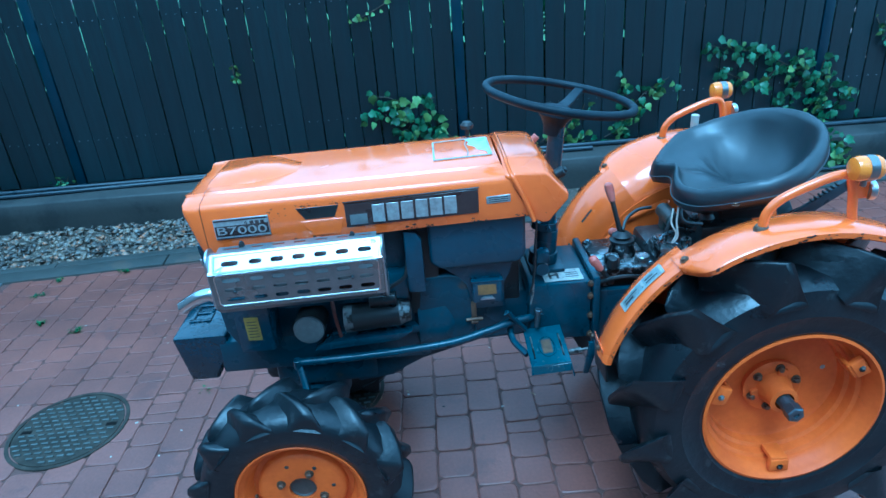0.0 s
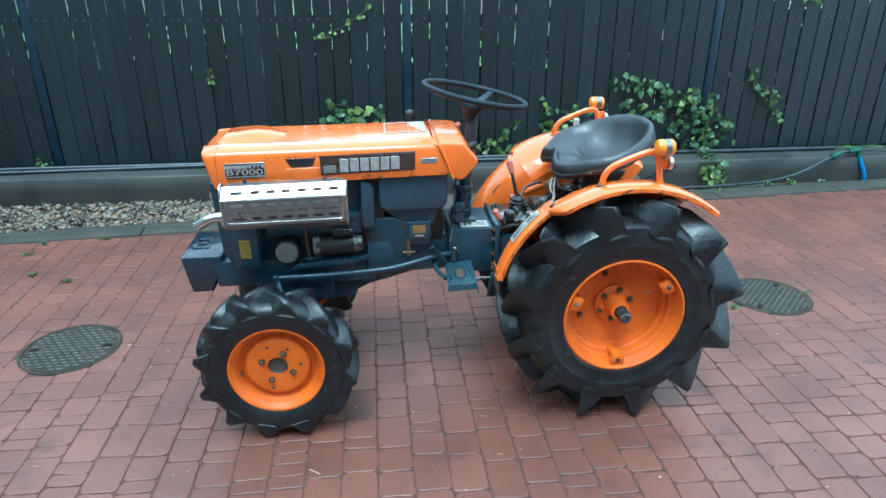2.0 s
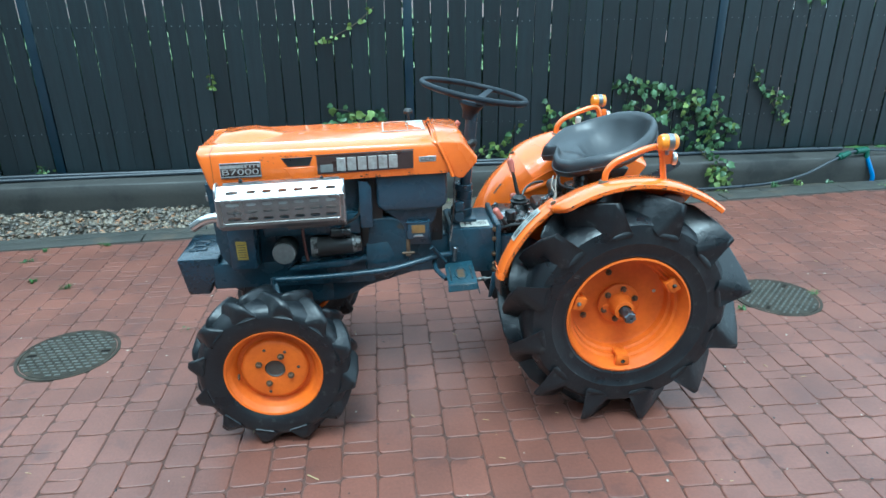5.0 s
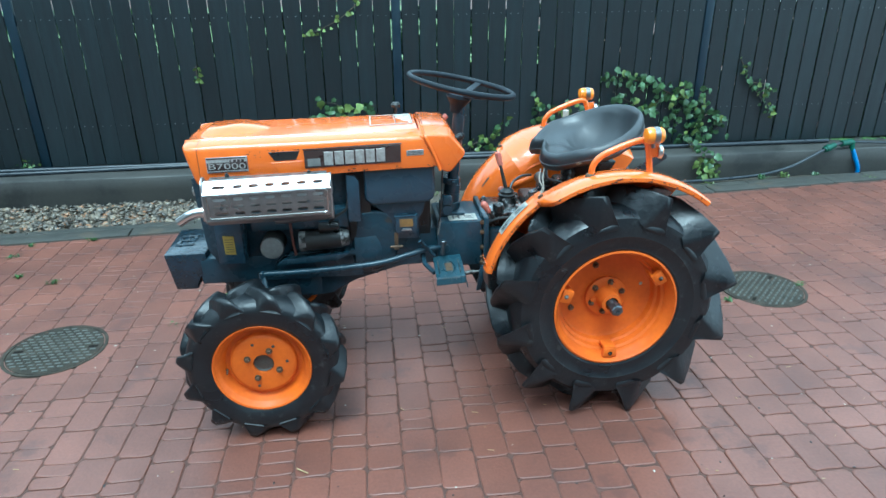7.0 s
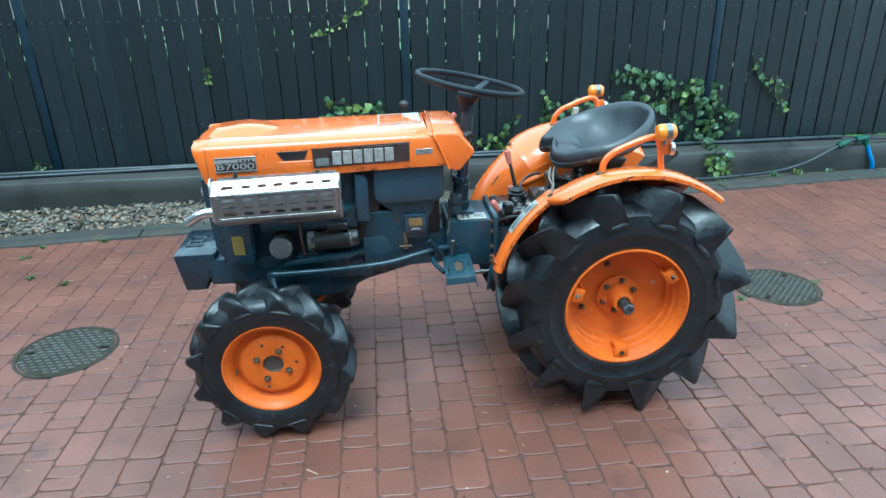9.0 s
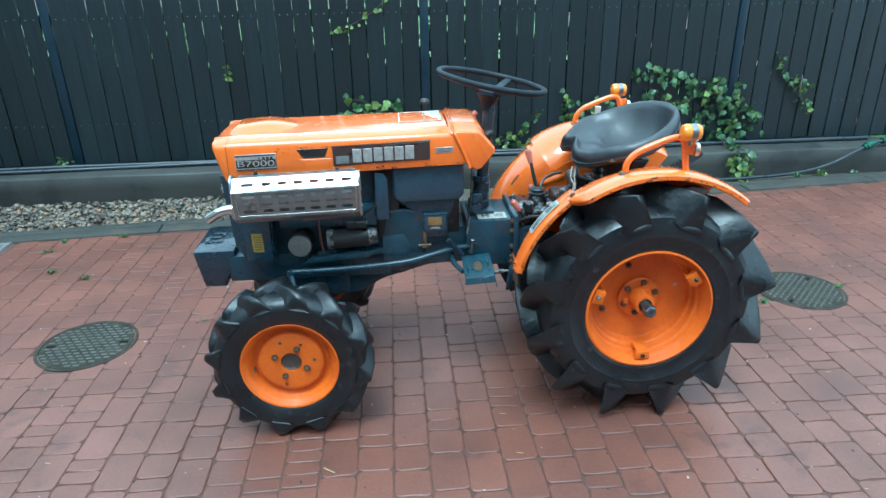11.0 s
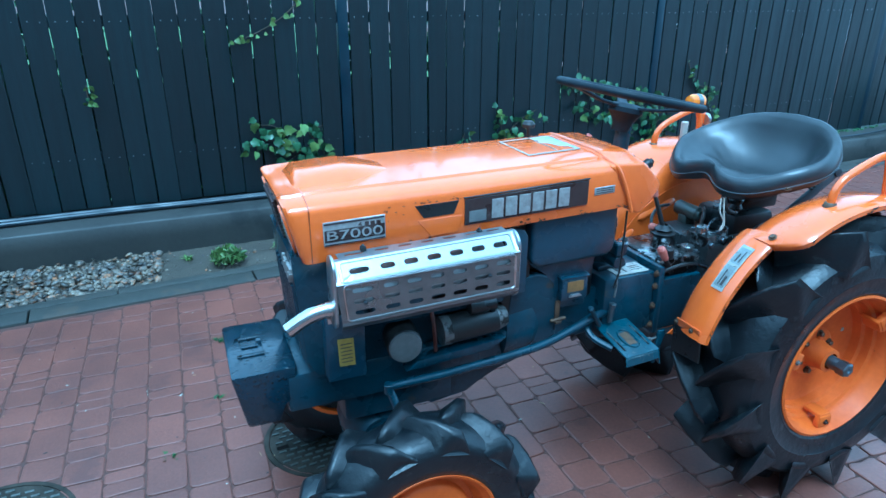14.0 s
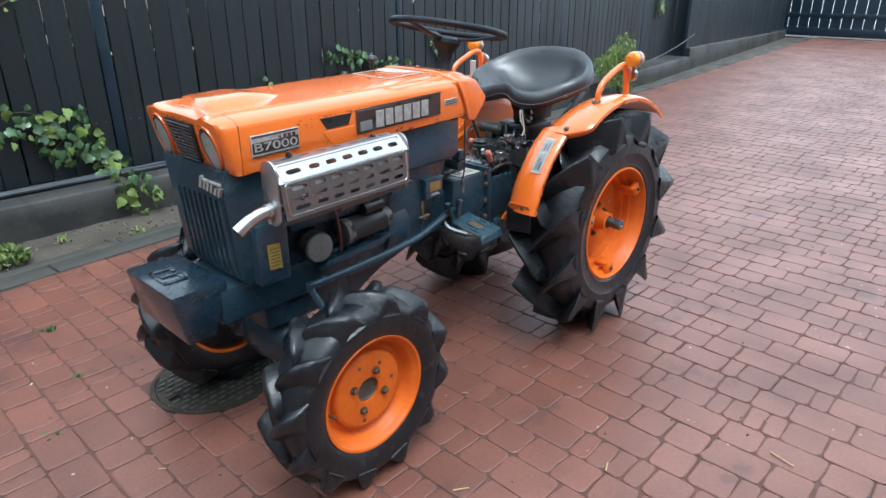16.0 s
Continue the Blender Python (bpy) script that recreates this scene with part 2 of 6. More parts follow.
DIPSTICK = material("brown_red_tube", (0.10, 0.030, 0.020), (0.06, 0.022, 0.016), 0.45, scale=30, fine=90, bump=0.1)
OILY_ALU = material("oily_bare_aluminium", (0.40, 0.41, 0.41), (0.12, 0.12, 0.12), 0.30, 0.85, scale=26, fine=90, bump=0.4, wear=(0.018, 0.018, 0.018), wear_at=0.50, wear_scale=20)
CYLINDER = material("greenish_grey_cylinder", (0.045, 0.055, 0.048), (0.028, 0.034, 0.031), 0.4, scale=20, fine=90, bump=0.15)
GRASS = material("lawn_grass", (0.10, 0.16, 0.035), (0.06, 0.11, 0.02), 0.7, scale=2, fine=25, bump=0.5, bump_size=0.02)


# ---------------------------------------------------------------- mesh helpers
def thing(name, at, label, category, group="", kind=""):
    e = new(name)
    e.empty_display_size = 0.1
    e.location = at
    return tagged(e, label, category, group, kind)


def smooth(mesh, angle=35):
    if len(mesh.polygons):
        mesh.polygons.foreach_set("use_smooth", [True] * len(mesh.polygons))
        mesh.set_sharp_from_angle(angle=radians(angle))


def to_mesh(name, bm, mat, angle=35):
    if isinstance(bm, bpy.types.Mesh):
        return bm
    bmesh.ops.recalc_face_normals(bm, faces=bm.faces)
    mesh = bpy.data.meshes.new(name)
    bm.to_mesh(mesh)
    bm.free()
    mesh.materials.append(mat)
    smooth(mesh, angle)
    return mesh


def part(name, bm, mat, parent, label="", m=None, angle=35):
    """Links a bmesh (or a shared mesh) as one mesh object under parent; m: its pose in the world."""
    ob = new(name, to_mesh(name, bm, mat, angle))
    place = Matrix.Identity(4)
    p = parent
    while p:
        place = p.matrix_basis @ place
        p = p.parent
    ob.parent = parent
    ob.matrix_basis = place.inverted() @ (m or Matrix.Identity(4))
    return tagged(ob, label)


def solid(name, bm, mat, label, category="", kind="", group="", angle=35):
    """A top-level thing that is one mesh; its origin is put at the foot of the mesh."""
    mesh = to_mesh(name, bm, mat, angle)
    n = len(mesh.vertices)
    co = np.empty(n * 3)
    mesh.vertices.foreach_get("co", co)
    co = co.reshape(-1, 3)
    foot = Vector(((co[:, 0].min() + co[:, 0].max()) / 2, (co[:, 1].min() + co[:, 1].max()) / 2, co[:, 2].min()))
    mesh.transform(Matrix.Translation(-foot))
    ob = new(name, mesh)
    ob.location = foot
    return tagged(ob, label, category, group, kind)


def join(*bms):
    out = bms[0]
    for b in bms[1:]:
        vs = [out.verts.new(v.co) for v in b.verts]
        b.verts.index_update()
        for f in b.faces:
            out.faces.new([vs[v.index] for v in f.verts])
        b.free()
    return out


def turned(bm, m):
    bmesh.ops.transform(bm, matrix=m, verts=bm.verts)
    return bm


def box(x0, x1, y0, y1, z0, z1, bevel=0.004, segments=2):
    bm = bmesh.new()
    bmesh.ops.create_cube(bm, size=1)
    bmesh.ops.transform(bm, matrix=Matrix.Translation(((x0 + x1) / 2, (y0 + y1) / 2, (z0 + z1) / 2)) @ Matrix.Diagonal((x1 - x0, y1 - y0, z1 - z0, 1)), verts=bm.verts)
    if bevel:
        bmesh.ops.bevel(bm, geom=bm.edges[:], offset=min(bevel, 0.45 * min(x1 - x0, y1 - y0, z1 - z0)), segments=segments, profile=0.5, affect="EDGES")
    return bm


def prism(points, y0, y1, bevel=0.004, axis="y", segments=2):
    """A polygon of (x, z) drawn out from y0 to y1 (axis 'x': (y, z) along x; 'z': (x, y) along z)."""
    bm = bmesh.new()
    put = {"y": lambda a, b, c: (a, c, b), "x": lambda a, b, c: (c, a, b), "z": lambda a, b, c: (a, b, c)}[axis]
    low = [bm.verts.new(put(a, b, y0)) for a, b in points]
    high = [bm.verts.new(put(a, b, y1)) for a, b in points]
    bm.faces.new(low), bm.faces.new(high[::-1])
    for i in range(len(points)):
        j = (i + 1) % len(points)
        bm.faces.new((low[j], low[i], high[i], high[j]))
    if bevel:
        bmesh.ops.bevel(bm, geom=bm.edges[:], offset=bevel, segments=segments, profile=0.5, affect="EDGES", clamp_overlap=True)
    return bm


def frame_of(axis):
    z = Vector(axis).normalized()
    x = z.orthogonal().normalized()
    return x, z.cross(x), z


def lathe(profile, at=(0, 0, 0), axis=(0, 0, 1), segments=32, close=False):
    """Turns (radius, height) pairs about an axis; ends with radius 0 are closed."""
    bm = bmesh.new()
    x, y, z = frame_of(axis)
    at = Vector(at)
    rings = []
    for r, h in profile:
        if r < 1e-6:
            rings.append([bm.verts.new(at + z * h)])
        else:
            rings.append([bm.verts.new(at + z * h + (x * math.cos(a) + y * math.sin(a)) * r) for a in (2 * math.pi * k / segments for k in range(segments))])
    pairs = list(zip(rings, rings[1:])) + ([(rings[-1], rings[0])] if close else [])
    for a, b in pairs:
        for k in range(segments):
            j = (k + 1) % segments
            if len(a) == 1 and len(b) == 1:
                continue
            if len(a) == 1:
                bm.faces.new((a[0], b[k], b[j]))
            elif len(b) == 1:
                bm.faces.new((a[j], a[k], b[0]))
            else:
                bm.faces.new((a[j], a[k], b[k], b[j]))
    return bm


def rod(p0, p1, r0, r1=None, segments=20, bevel=0.0015):
    r1 = r0 if r1 is None else r1
    p0, p1 = Vector(p0), Vector(p1)
    n = (p1 - p0).length
    b = min(bevel, r0 * 0.4, r1 * 0.4, n * 0.4)
    return lathe([(0, 0), (r0 - b, 0), (r0, b), (r1, n - b), (r1 - b, n), (0, n)], p0, p1 - p0, segments)


def spline(points, steps=8):
    pts = [Vector(p) for p in points]
    pts = [pts[0] * 2 - pts[1]] + pts + [pts[-1] * 2 - pts[-2]]
    out = []
    for a, b, c, d in zip(pts, pts[1:], pts[2:], pts[3:]):
        for k in range(steps):
            t = k / steps
            out.append(0.5 * ((2 * b) + (c - a) * t + (2 * a - 5 * b + 4 * c - d) * t * t + (3 * b - a - 3 * c + d) * t ** 3))
    return out + [pts[-2]]


def tube(points, radius, segments=12, steps=8, smoothed=True):
    """A round bar along points; radius: one number or one for each end."""
    path = spline(points, steps) if smoothed else [Vector(p) for p in points]
    r0, r1 = radius if isinstance(radius, tuple) else (radius, radius)
    bm = bmesh.new()
    side = (path[1] - path[0]).orthogonal().normalized()
    rings = []
    for i, p in enumerate(path):
        way = (path[min(i + 1, len(path) - 1)] - path[max(i - 1, 0)]).normalized()
        side = (side - way * side.dot(way)).normalized()
        up = way.cross(side)
        r = r0 + (r1 - r0) * i / (len(path) - 1)
        rings.append([bm.verts.new(p + (side * math.cos(a) + up * math.sin(a)) * r) for a in (2 * math.pi * k / segments for k in range(segments))])
    for a, b in zip(rings, rings[1:]):
        for k in range(segments):
            j = (k + 1) % segments
            bm.faces.new((a[k], a[j], b[j], b[k]))
    bm.faces.new(rings[0][::-1]), bm.faces.new(rings[-1])
    return bm


def loft(rings, caps=True, close=True):
    bm = bmesh.new()
    vs = [[bm.verts.new(p) for p in ring] for ring in rings]
    n = len(vs[0])
    for a, b in zip(vs, vs[1:]):
        for k in range(n if close else n - 1):
            j = (k + 1) % n
            bm.faces.new((a[k], a[j], b[j], b[k]))
    if caps:
        bm.faces.new(vs[0][::-1]), bm.faces.new(vs[-1])
    return bm


def bolt_head(at, axis, r=0.008, h=0.006):
    at, axis = Vector(at), Vector(axis).normalized()
    washer = lathe([(0, 0), (r * 1.5, 0), (r * 1.5, h * 0.25), (0, h * 0.25)], at, axis, 14)
    head = lathe([(0, h * 0.2), (r, h * 0.2), (r, h * 0.85), (r * 0.8, h), (0, h)], at, axis, 6)
    return join(washer, head)


def plate(corners, thick, bevel=0.0015):
    """A flat plate from its outline (in order), thickened along its normal."""
    pts = [Vector(c) for c in corners]
    n = (pts[1] - pts[0]).cross(pts[2] - pts[1]).normalized() * thick
    bm = bmesh.new()
    a, b = [bm.verts.new(p) for p in pts], [bm.verts.new(p + n) for p in pts]
    bm.faces.new(a[::-1]), bm.faces.new(b)
    for i in range(len(pts)):
        j = (i + 1) % len(pts)
        bm.faces.new((a[i], a[j], b[j], b[i]))
    if bevel:
        bmesh.ops.bevel(bm, geom=bm.edges[:], offset=bevel, segments=1, affect="EDGES", clamp_overlap=True)
    return bm


# ---------------------------------------------------------------- the yard: plan lines
def kerb_y(x):
    return 3.56 + 0.08 * x


def wall_y(x):
    return 4.20 if x < 5 else 4.20 + 0.115 * (x - 5)


FENCE_BACK, FENCE_JOG = 0.30, 8.9
PAVED_TO = 16.15
COLUMN, COLUMN_FROM = 0.119, -0.037
COVERS = [(-1.37, 2.105), (1.97, 2.26), (-0.43, 2.19)]

ground = bmesh.new()
bmesh.ops.create_grid(ground, x_segments=2, y_segments=2, size=400)
ground = solid("ground", turned(ground, Matrix.Translation((0, 0, -0.075))), JOINT, "sandy ground sheet under the paved yard", "ground", "structure")
pavement = bmesh.new()
for x0 in range(-8, 17, 1):
    x1 = x0 + 1
    vs = [pavement.verts.new(p) for p in ((x0, -9, -0.0045), (x1, -9, -0.0045), (x1, kerb_y(x1) + 0.01, -0.0045), (x0, kerb_y(x0) + 0.01, -0.0045))]
    pavement.faces.new(vs)
pavement = solid("pavement", pavement, JOINT, "wet red block paving in running columns with sandy joints", "pavement", "structure")

# the strip of bare soil along the wall
soil = bmesh.new()
rows = []
for i in range(-130, 420):
    x = i * 0.04
    a, b = kerb_y(x) + 0.18, wall_y(x) + 0.05
    rows.append([soil.verts.new((x, a + (b - a) * j / 12, -0.016 - 0.024 * min(1, j / 3) + 0.008 * noise.noise((x * 2.2, j * 0.25, 1)) + 0.008 * noise.noise((x * 9, j * 0.9, 5)))) for j in range(13)])
for a, b in zip(rows, rows[1:]):
    for j in range(12):
        soil.faces.new((a[j], b[j], b[j + 1], a[j + 1]))
soil = solid("soil_strip", soil, SOIL, "damp bare soil strip between kerb and wall", "soil", "structure", angle=80)

# kerb of concrete edging stones
kerb = thing("kerb", (0, kerb_y(0), 0), "weathered grey concrete edging stones", "kerb", kind="structure")
stone = to_mesh("edging_stone", box(-0.498, 0.498, -0.098, 0.030, -0.05, 0.0, 0.006), KERB)
strip = to_mesh("edging_strip", box(-0.498, 0.498, 0.034, 0.098, -0.05, -0.004, 0.005), KERB)
lean = math.degrees(math.atan(0.08))
for i in range(-5, 17):
    for mesh, dx in ((stone, 0.0), (strip, 0.37)):
        x = i + dx
        part(mesh.name, mesh, KERB, kerb, m=pose(x, kerb_y(x) + 0.102, 0.010 + random.uniform(-0.003, 0.002), random.uniform(-0.5, 0.5), random.uniform(-0.15, 0.15), lean + random.uniform(-0.2, 0.2)))

# low concrete wall that carries the fence
def wall_piece(x0, x1, z1, z2=None):
    n = max(2, int((x1 - x0) / 0.08))
    ring = []
    for i in range(n + 1):
        x = x0 + (x1 - x0) * i / n
        y = wall_y(x)
        w = 0.006 * noise.noise((x * 1.7, 0, 3))
        t = z1 + ((z2 or z1) - z1) * i / n + 0.006 * noise.noise((x * 2.1, 4, 3))
        ring.append([(x, y + w, -0.12), (x, y + w * 0.5, 0.06), (x, y + w, t - 0.012), (x, y + 0.012, t), (x, y + 0.5, t), (x, y + 0.5, -0.12)])
    return loft(ring)


wall_base = solid("wall_fence_base", wall_piece(-5.2, 8.9, 0.165), CONCRETE, "low stained concrete wall under the fence", "wall", "structure", angle=50)
wall_step = solid("wall_fence_base_far", wall_piece(8.9, 16.2, 0.29, 0.13), CONCRETE, "higher concrete wall step under the far fence", "wall", "structure", angle=50)

# ---------------------------------------------------------------- fence
fence = thing("fence", (0, 4.5, 0.165), "tall dark-stained close-boarded fence with slim gaps", "fence", kind="structure")
POSTS = [-4.9, -2.37, 0.262, 2.655, 5.1, 7.55, 8.9, 11.9, 14.9, 16.4]
board_mesh = to_mesh("board", box(-0.0612, 0.0612, 0, 0.013, -0.83, 0.83, 0.003, 1), BOARD)
post_mesh = to_mesh("post", box(-0.032, 0.032, -0.003, 0.05, -0.85, 0.85, 0.004), POST)
rail_z = (0.472, 1.21)
screws = bmesh.new()


def at_fence(x, out=0.0):
    return Vector((x, wall_y(x) + (FENCE_BACK if x < FENCE_JOG else 0.09) - out, 0))


for x in POSTS:
    p = at_fence(x)
    part("post", post_mesh, POST, fence, "dark painted steel post", pose(p.x, p.y, 1.01))
for x0, x1 in zip(POSTS, POSTS[1:]):
    n = round((x1 - x0 - 0.075) / 0.1287)
    step = (x1 - x0 - 0.075) / n
    turn = math.degrees(math.atan(0.115)) if x0 > 5 else 0
    for i in range(n):
        x = x0 + 0.0375 + step * (i + 0.5)
        p = at_fence(x)
        part("board", board_mesh, BOARD, fence, m=pose(p.x + random.uniform(-0.0024, 0.0024), p.y + random.uniform(-0.003, 0.003), 1.01 + random.uniform(-0.004, 0.004), 0, random.uniform(-0.22, 0.22), turn))
        if x < 9:
            for z in rail_z:
                for dx in (-0.028, 0.028):
                    s = lathe([(0, 0.002), (0.0026, 0.0018), (0.0036, 0), (0, 0)], (p.x + dx, p.y - 0.0005, z + random.uniform(-0.003, 0.003)), (0, -1, 0), 6)
                    screws = join(screws, s)
part("return_board", box(FENCE_JOG - 0.012, FENCE_JOG + 0.012, wall_y(FENCE_JOG) + 0.07, wall_y(FENCE_JOG) + FENCE_BACK + 0.02, 0.17, 1.84, 0.003, 1), BOARD, fence, "board closing the step in the fence line")
part("screws", screws, SCREW, fence, "two rows of small zinc screws")
for z in rail_z:
    for x0, x1 in zip(POSTS, POSTS[1:]):
        a, b = at_fence(x0 + 0.001, -0.017), at_fence(x1 - 0.001, -0.017)
        part("rail", plate([(a.x, a.y, z - 0.03), (b.x, b.y, z - 0.03), (b.x, b.y, z + 0.03), (a.x, a.y, z + 0.03)], -0.03), BOARD, fence, "dark stained wooden rail")

# hedge seen through the gaps of the fence
def leaf_cloud(n, place, size, seed, slim=1.0):
    rng = np.random.default_rng(seed)
    verts, faces = [], []
    for i in range(n):
        c = place(rng)
        s = size * rng.uniform(0.6, 1.4)
        q = Euler(rng.uniform(0, 6.28, 3)).to_matrix()
        k = len(verts)
        for u, v, w in ((-1, 0, 0), (-0.35, -0.5, 0.12), (0.45, -0.42, 0.1), (1, 0, -0.1), (0.45, 0.42, 0.1), (-0.35, 0.5, 0.12)):
            verts.append(Vector(c) + q @ Vector((u, v * slim, w)) * s)
        faces += [(k, k + 1, k + 2, k + 3), (k, k + 3, k + 4, k + 5)]
    mesh = bpy.data.meshes.new("leaves")
    mesh.from_pydata(verts, [], faces)
    return mesh


def hedge_spot(rng):
    z = 0.10 + 2.1 * rng.uniform()
    x = rng.uniform(-4.8, 4.8)
    if z > 0.80 and -3.6 < x < 1.5 and rng.uniform() < min(0.90, (z - 0.84) * 2.4):
        z = 0.1 + (z - 0.85) * 0.5
    return x, 4.66 + abs(rng.normal()) * (0.12 if z < 1.1 else 0.35) + 0.05 * math.sin(x * 2.3), z


hedge_mesh = leaf_cloud(20000, hedge_spot, 0.055, 4)
hedge_mesh.materials.append(HEDGE)
hedge = tagged(new("hedge", hedge_mesh), "green leafy hedge growing behind the fence", "hedge", kind="stuff")

lawn = bmesh.new()
bmesh.ops.create_grid(lawn, x_segments=2, y_segments=2, size=15)
lawn = solid("lawn", turned(lawn, Matrix.Translation((-10.5, 20, -0.012))), GRASS, "green lawn beyond the fence", "lawn", "structure")

# ---------------------------------------------------------------- gate at the end of the drive
gate = thing("metal_gate", (16.3, 3.6, 0), "dark metal sliding gate with upright slats", "gate")
gx = 16.3
for z0, z1 in ((0.04, 0.22), (0.44, 0.54), (1.35, 1.43)):
    part("gate_rail", box(gx - 0.03, gx + 0.03, 0.9, 5.72, z0, z1), POST, gate)
slat = to_mesh("slat", box(-0.012, 0.012, -0.107, 0.107, 0.2, 1.5, 0.003, 1), POST)
for i in range(22):
    part("slat", slat, POST, gate, m=pose(gx, 5.62 - i * 0.225, 0))
part("gate_post", box(gx - 0.06, gx + 0.06, 5.72, 5.92, 0, 1.9), POST, gate)
part("gate_track", box(gx - 0.10, gx + 0.02, 0.5, 5.6, -0.02, 0.012), KERB, gate, "pale steel ground track")
street = solid("street", box(17.2, 60, -30, 40, -0.07, -0.02, 0), PLASTER, "pale wet street beyond the gate", "road", "structure")

# unseen wall added opposite the fence to block sky light and darken reflections
wall_opposite = solid("wall_house", join(box(-9.0, 9.0, -4.9, -4.6, -0.03, 5.4, 0.01), box(-9.0, 9.0, -4.6, -4.57, -0.03, 0.45, 0.006)), UNSEEN_WALL, "plain grey unseen wall, added to block sky light from that side", "wall", "structure")
# added wall out of view, tall enough to darken the yard's left side
wall_end = solid("wall_west", box(-5.6, -5.35, -4.57, 4.72, -0.03, 4.6, 0.01), UNSEEN_WALL, "plain grey unseen wall, added to shade the west end of the yard", "wall", "structure")

# ---------------------------------------------------------------- the tractor
YM = 1.82
tractor = thing("compact_tractor", (0.2, YM, 0), "small old orange compact tractor with dark blue-grey running gear", "tractor")
OUT = Vector((0, -1, 0))


def mirrored(bm):
    return turned(bm, Matrix.Translation((0, YM, 0)) @ Matrix.Diagonal((1, -1, 1, 1)) @ Matrix.Translation((0, -YM, 0)))


def tread_bar(stations, side, angle=58):
    """One tread bar. stations: (height outward, base radius, top radius, angle, leading base, trailing base, half top)."""
    rings = []
    for h, rb, rt, turn, wb, wc, wt in stations:
        ring = []
        for r, w in ((rb, -wb), (rb + (rt - rb) * 0.5, -(wt * 0.6 + wb * 0.4)), (rt - 0.004, -wt), (rt, -wt * 0.6), (rt, wt * 0.6), (rt - 0.004, wt), (rb + (rt - rb) * 0.5, wt * 0.6 + wc * 0.4), (rb, wc)):
            ring.append((math.cos(turn + w / r) * r, -side * h, math.sin(turn + w / r) * r))
        rings.append(ring)
    return to_mesh("tread_bar", loft(rings), RUBBER, angle)


# rear wheels
rear_tyre = to_mesh("tyre", lathe([(0.204, 0.078), (0.212, 0.086), (0.222, 0.0905), (0.225, 0.0925), (0.229, 0.0915), (0.244, 0.0955), (0.268, 0.0990), (0.271, 0.1012), (0.275, 0.1000), (0.296, 0.101), (0.332, 0.092), (0.352, 0.068), (0.360, 0.03), (0.361, 0), (0.360, -0.03), (0.352, -0.068), (0.332, -0.092), (0.296, -0.101), (0.244, -0.0955), (0.212, -0.086), (0.204, -0.078), (0.198, 0)], axis=OUT, segments=72, close=True), RUBBER, 30)
REAR_BAR = [(0.0985, 0.294, 0.302, -0.065, 0.014, 0.024, 0.005), (0.107, 0.304, 0.378, -0.055, 0.030, 0.048, 0.009), (0.105, 0.316, 0.4215, -0.03, 0.034, 0.055, 0.010), (0.060, 0.345, 0.4235, 0.09, 0.032, 0.048, 0.011), (0.004, 0.351, 0.4215, 0.26, 0.028, 0.040, 0.011), (-0.018, 0.352, 0.412, 0.33, 0.020, 0.028, 0.008)]
rear_bars = [tread_bar(REAR_BAR, s) for s in (1, -1)]
rear_rim = to_mesh("rear_wheel", lathe([(0.214, -0.09), (0.222, -0.094), (0.224, -0.088), (0.205, -0.06), (0.190, -0.05), (0.186, -0.03), (0.176, -0.028), (0.160, -0.030), (0.060, -0.030), (0.060, -0.036), (0, -0.036), (0, -0.026), (0.075, -0.026), (0.165, -0.024), (0.174, -0.018), (0.178, 0.006), (0.187, 0.012), (0.190, 0.034), (0.199, 0.040), (0.202, 0.060), (0.209, 0.068), (0.212, 0.082), (0.218, 0.092), (0.225, 0.090), (0.226, 0.084), (0.214, 0.074)], axis=OUT, segments=72), WHEEL_ORANGE, 40)
rear_hub = to_mesh("hub", join(lathe([(0.075, -0.026), (0.077, -0.010), (0.070, -0.006), (0.046, -0.006), (0.042, 0.010), (0.036, 0.030), (0.036, 0.050), (0.024, 0.052)], axis=OUT, segments=36), *[turned(box(-0.012, 0.012, -0.004, 0.030, 0.03, 0.062, 0.003), Matrix.Rotation(a, 4, "Y")) for a in (0.3, 2.4, 4.5)]), WHEEL_ORANGE)
rear_shaft = to_mesh("axle_shaft", join(lathe([(0, 0.04), (0.019, 0.04), (0.019, 0.093), (0.017, 0.096), (0, 0.096)], axis=OUT, segments=24), lathe([(0, 0.078), (0.0225, 0.078), (0.0225, 0.103), (0.019, 0.106), (0.008, 0.106), (0.006, 0.101), (0, 0.101)], axis=OUT, segments=6)), SHAFT)
clip = to_mesh("rim_clip", join(prism([(-0.024, 0.170), (0.024, 0.170), (0.027, 0.207), (-0.027, 0.207)], -0.080, -0.060, 0.005), prism([(-0.022, 0.164), (0.022, 0.164), (0.024, 0.176), (-0.024, 0.176)], -0.076, -0.020, 0.004)), WHEEL_ORANGE)
clip_bolt = to_mesh("bolt", bolt_head((0, 0.0, 0), OUT, 0.0055, 0.006), DULL_METAL)
dark_bolt = to_mesh("bolt", bolt_head((0, 0, 0), OUT, 0.0080, 0.013), BOLT)
hole = to_mesh("rim_hole", lathe([(0.007, 0), (0.006, 0.0012), (0, 0.0012)], axis=OUT, segments=12), STICKER)


def tread(parent, bars, m0, shift):
    for i, mesh in enumerate(bars):
        for k in range(12):
            part("tread_bar", mesh, RUBBER, parent, "", m0 @ Matrix.Rotation(-2 * math.pi * (k + 0.5 * i) / 12 - shift, 4, "Y"))


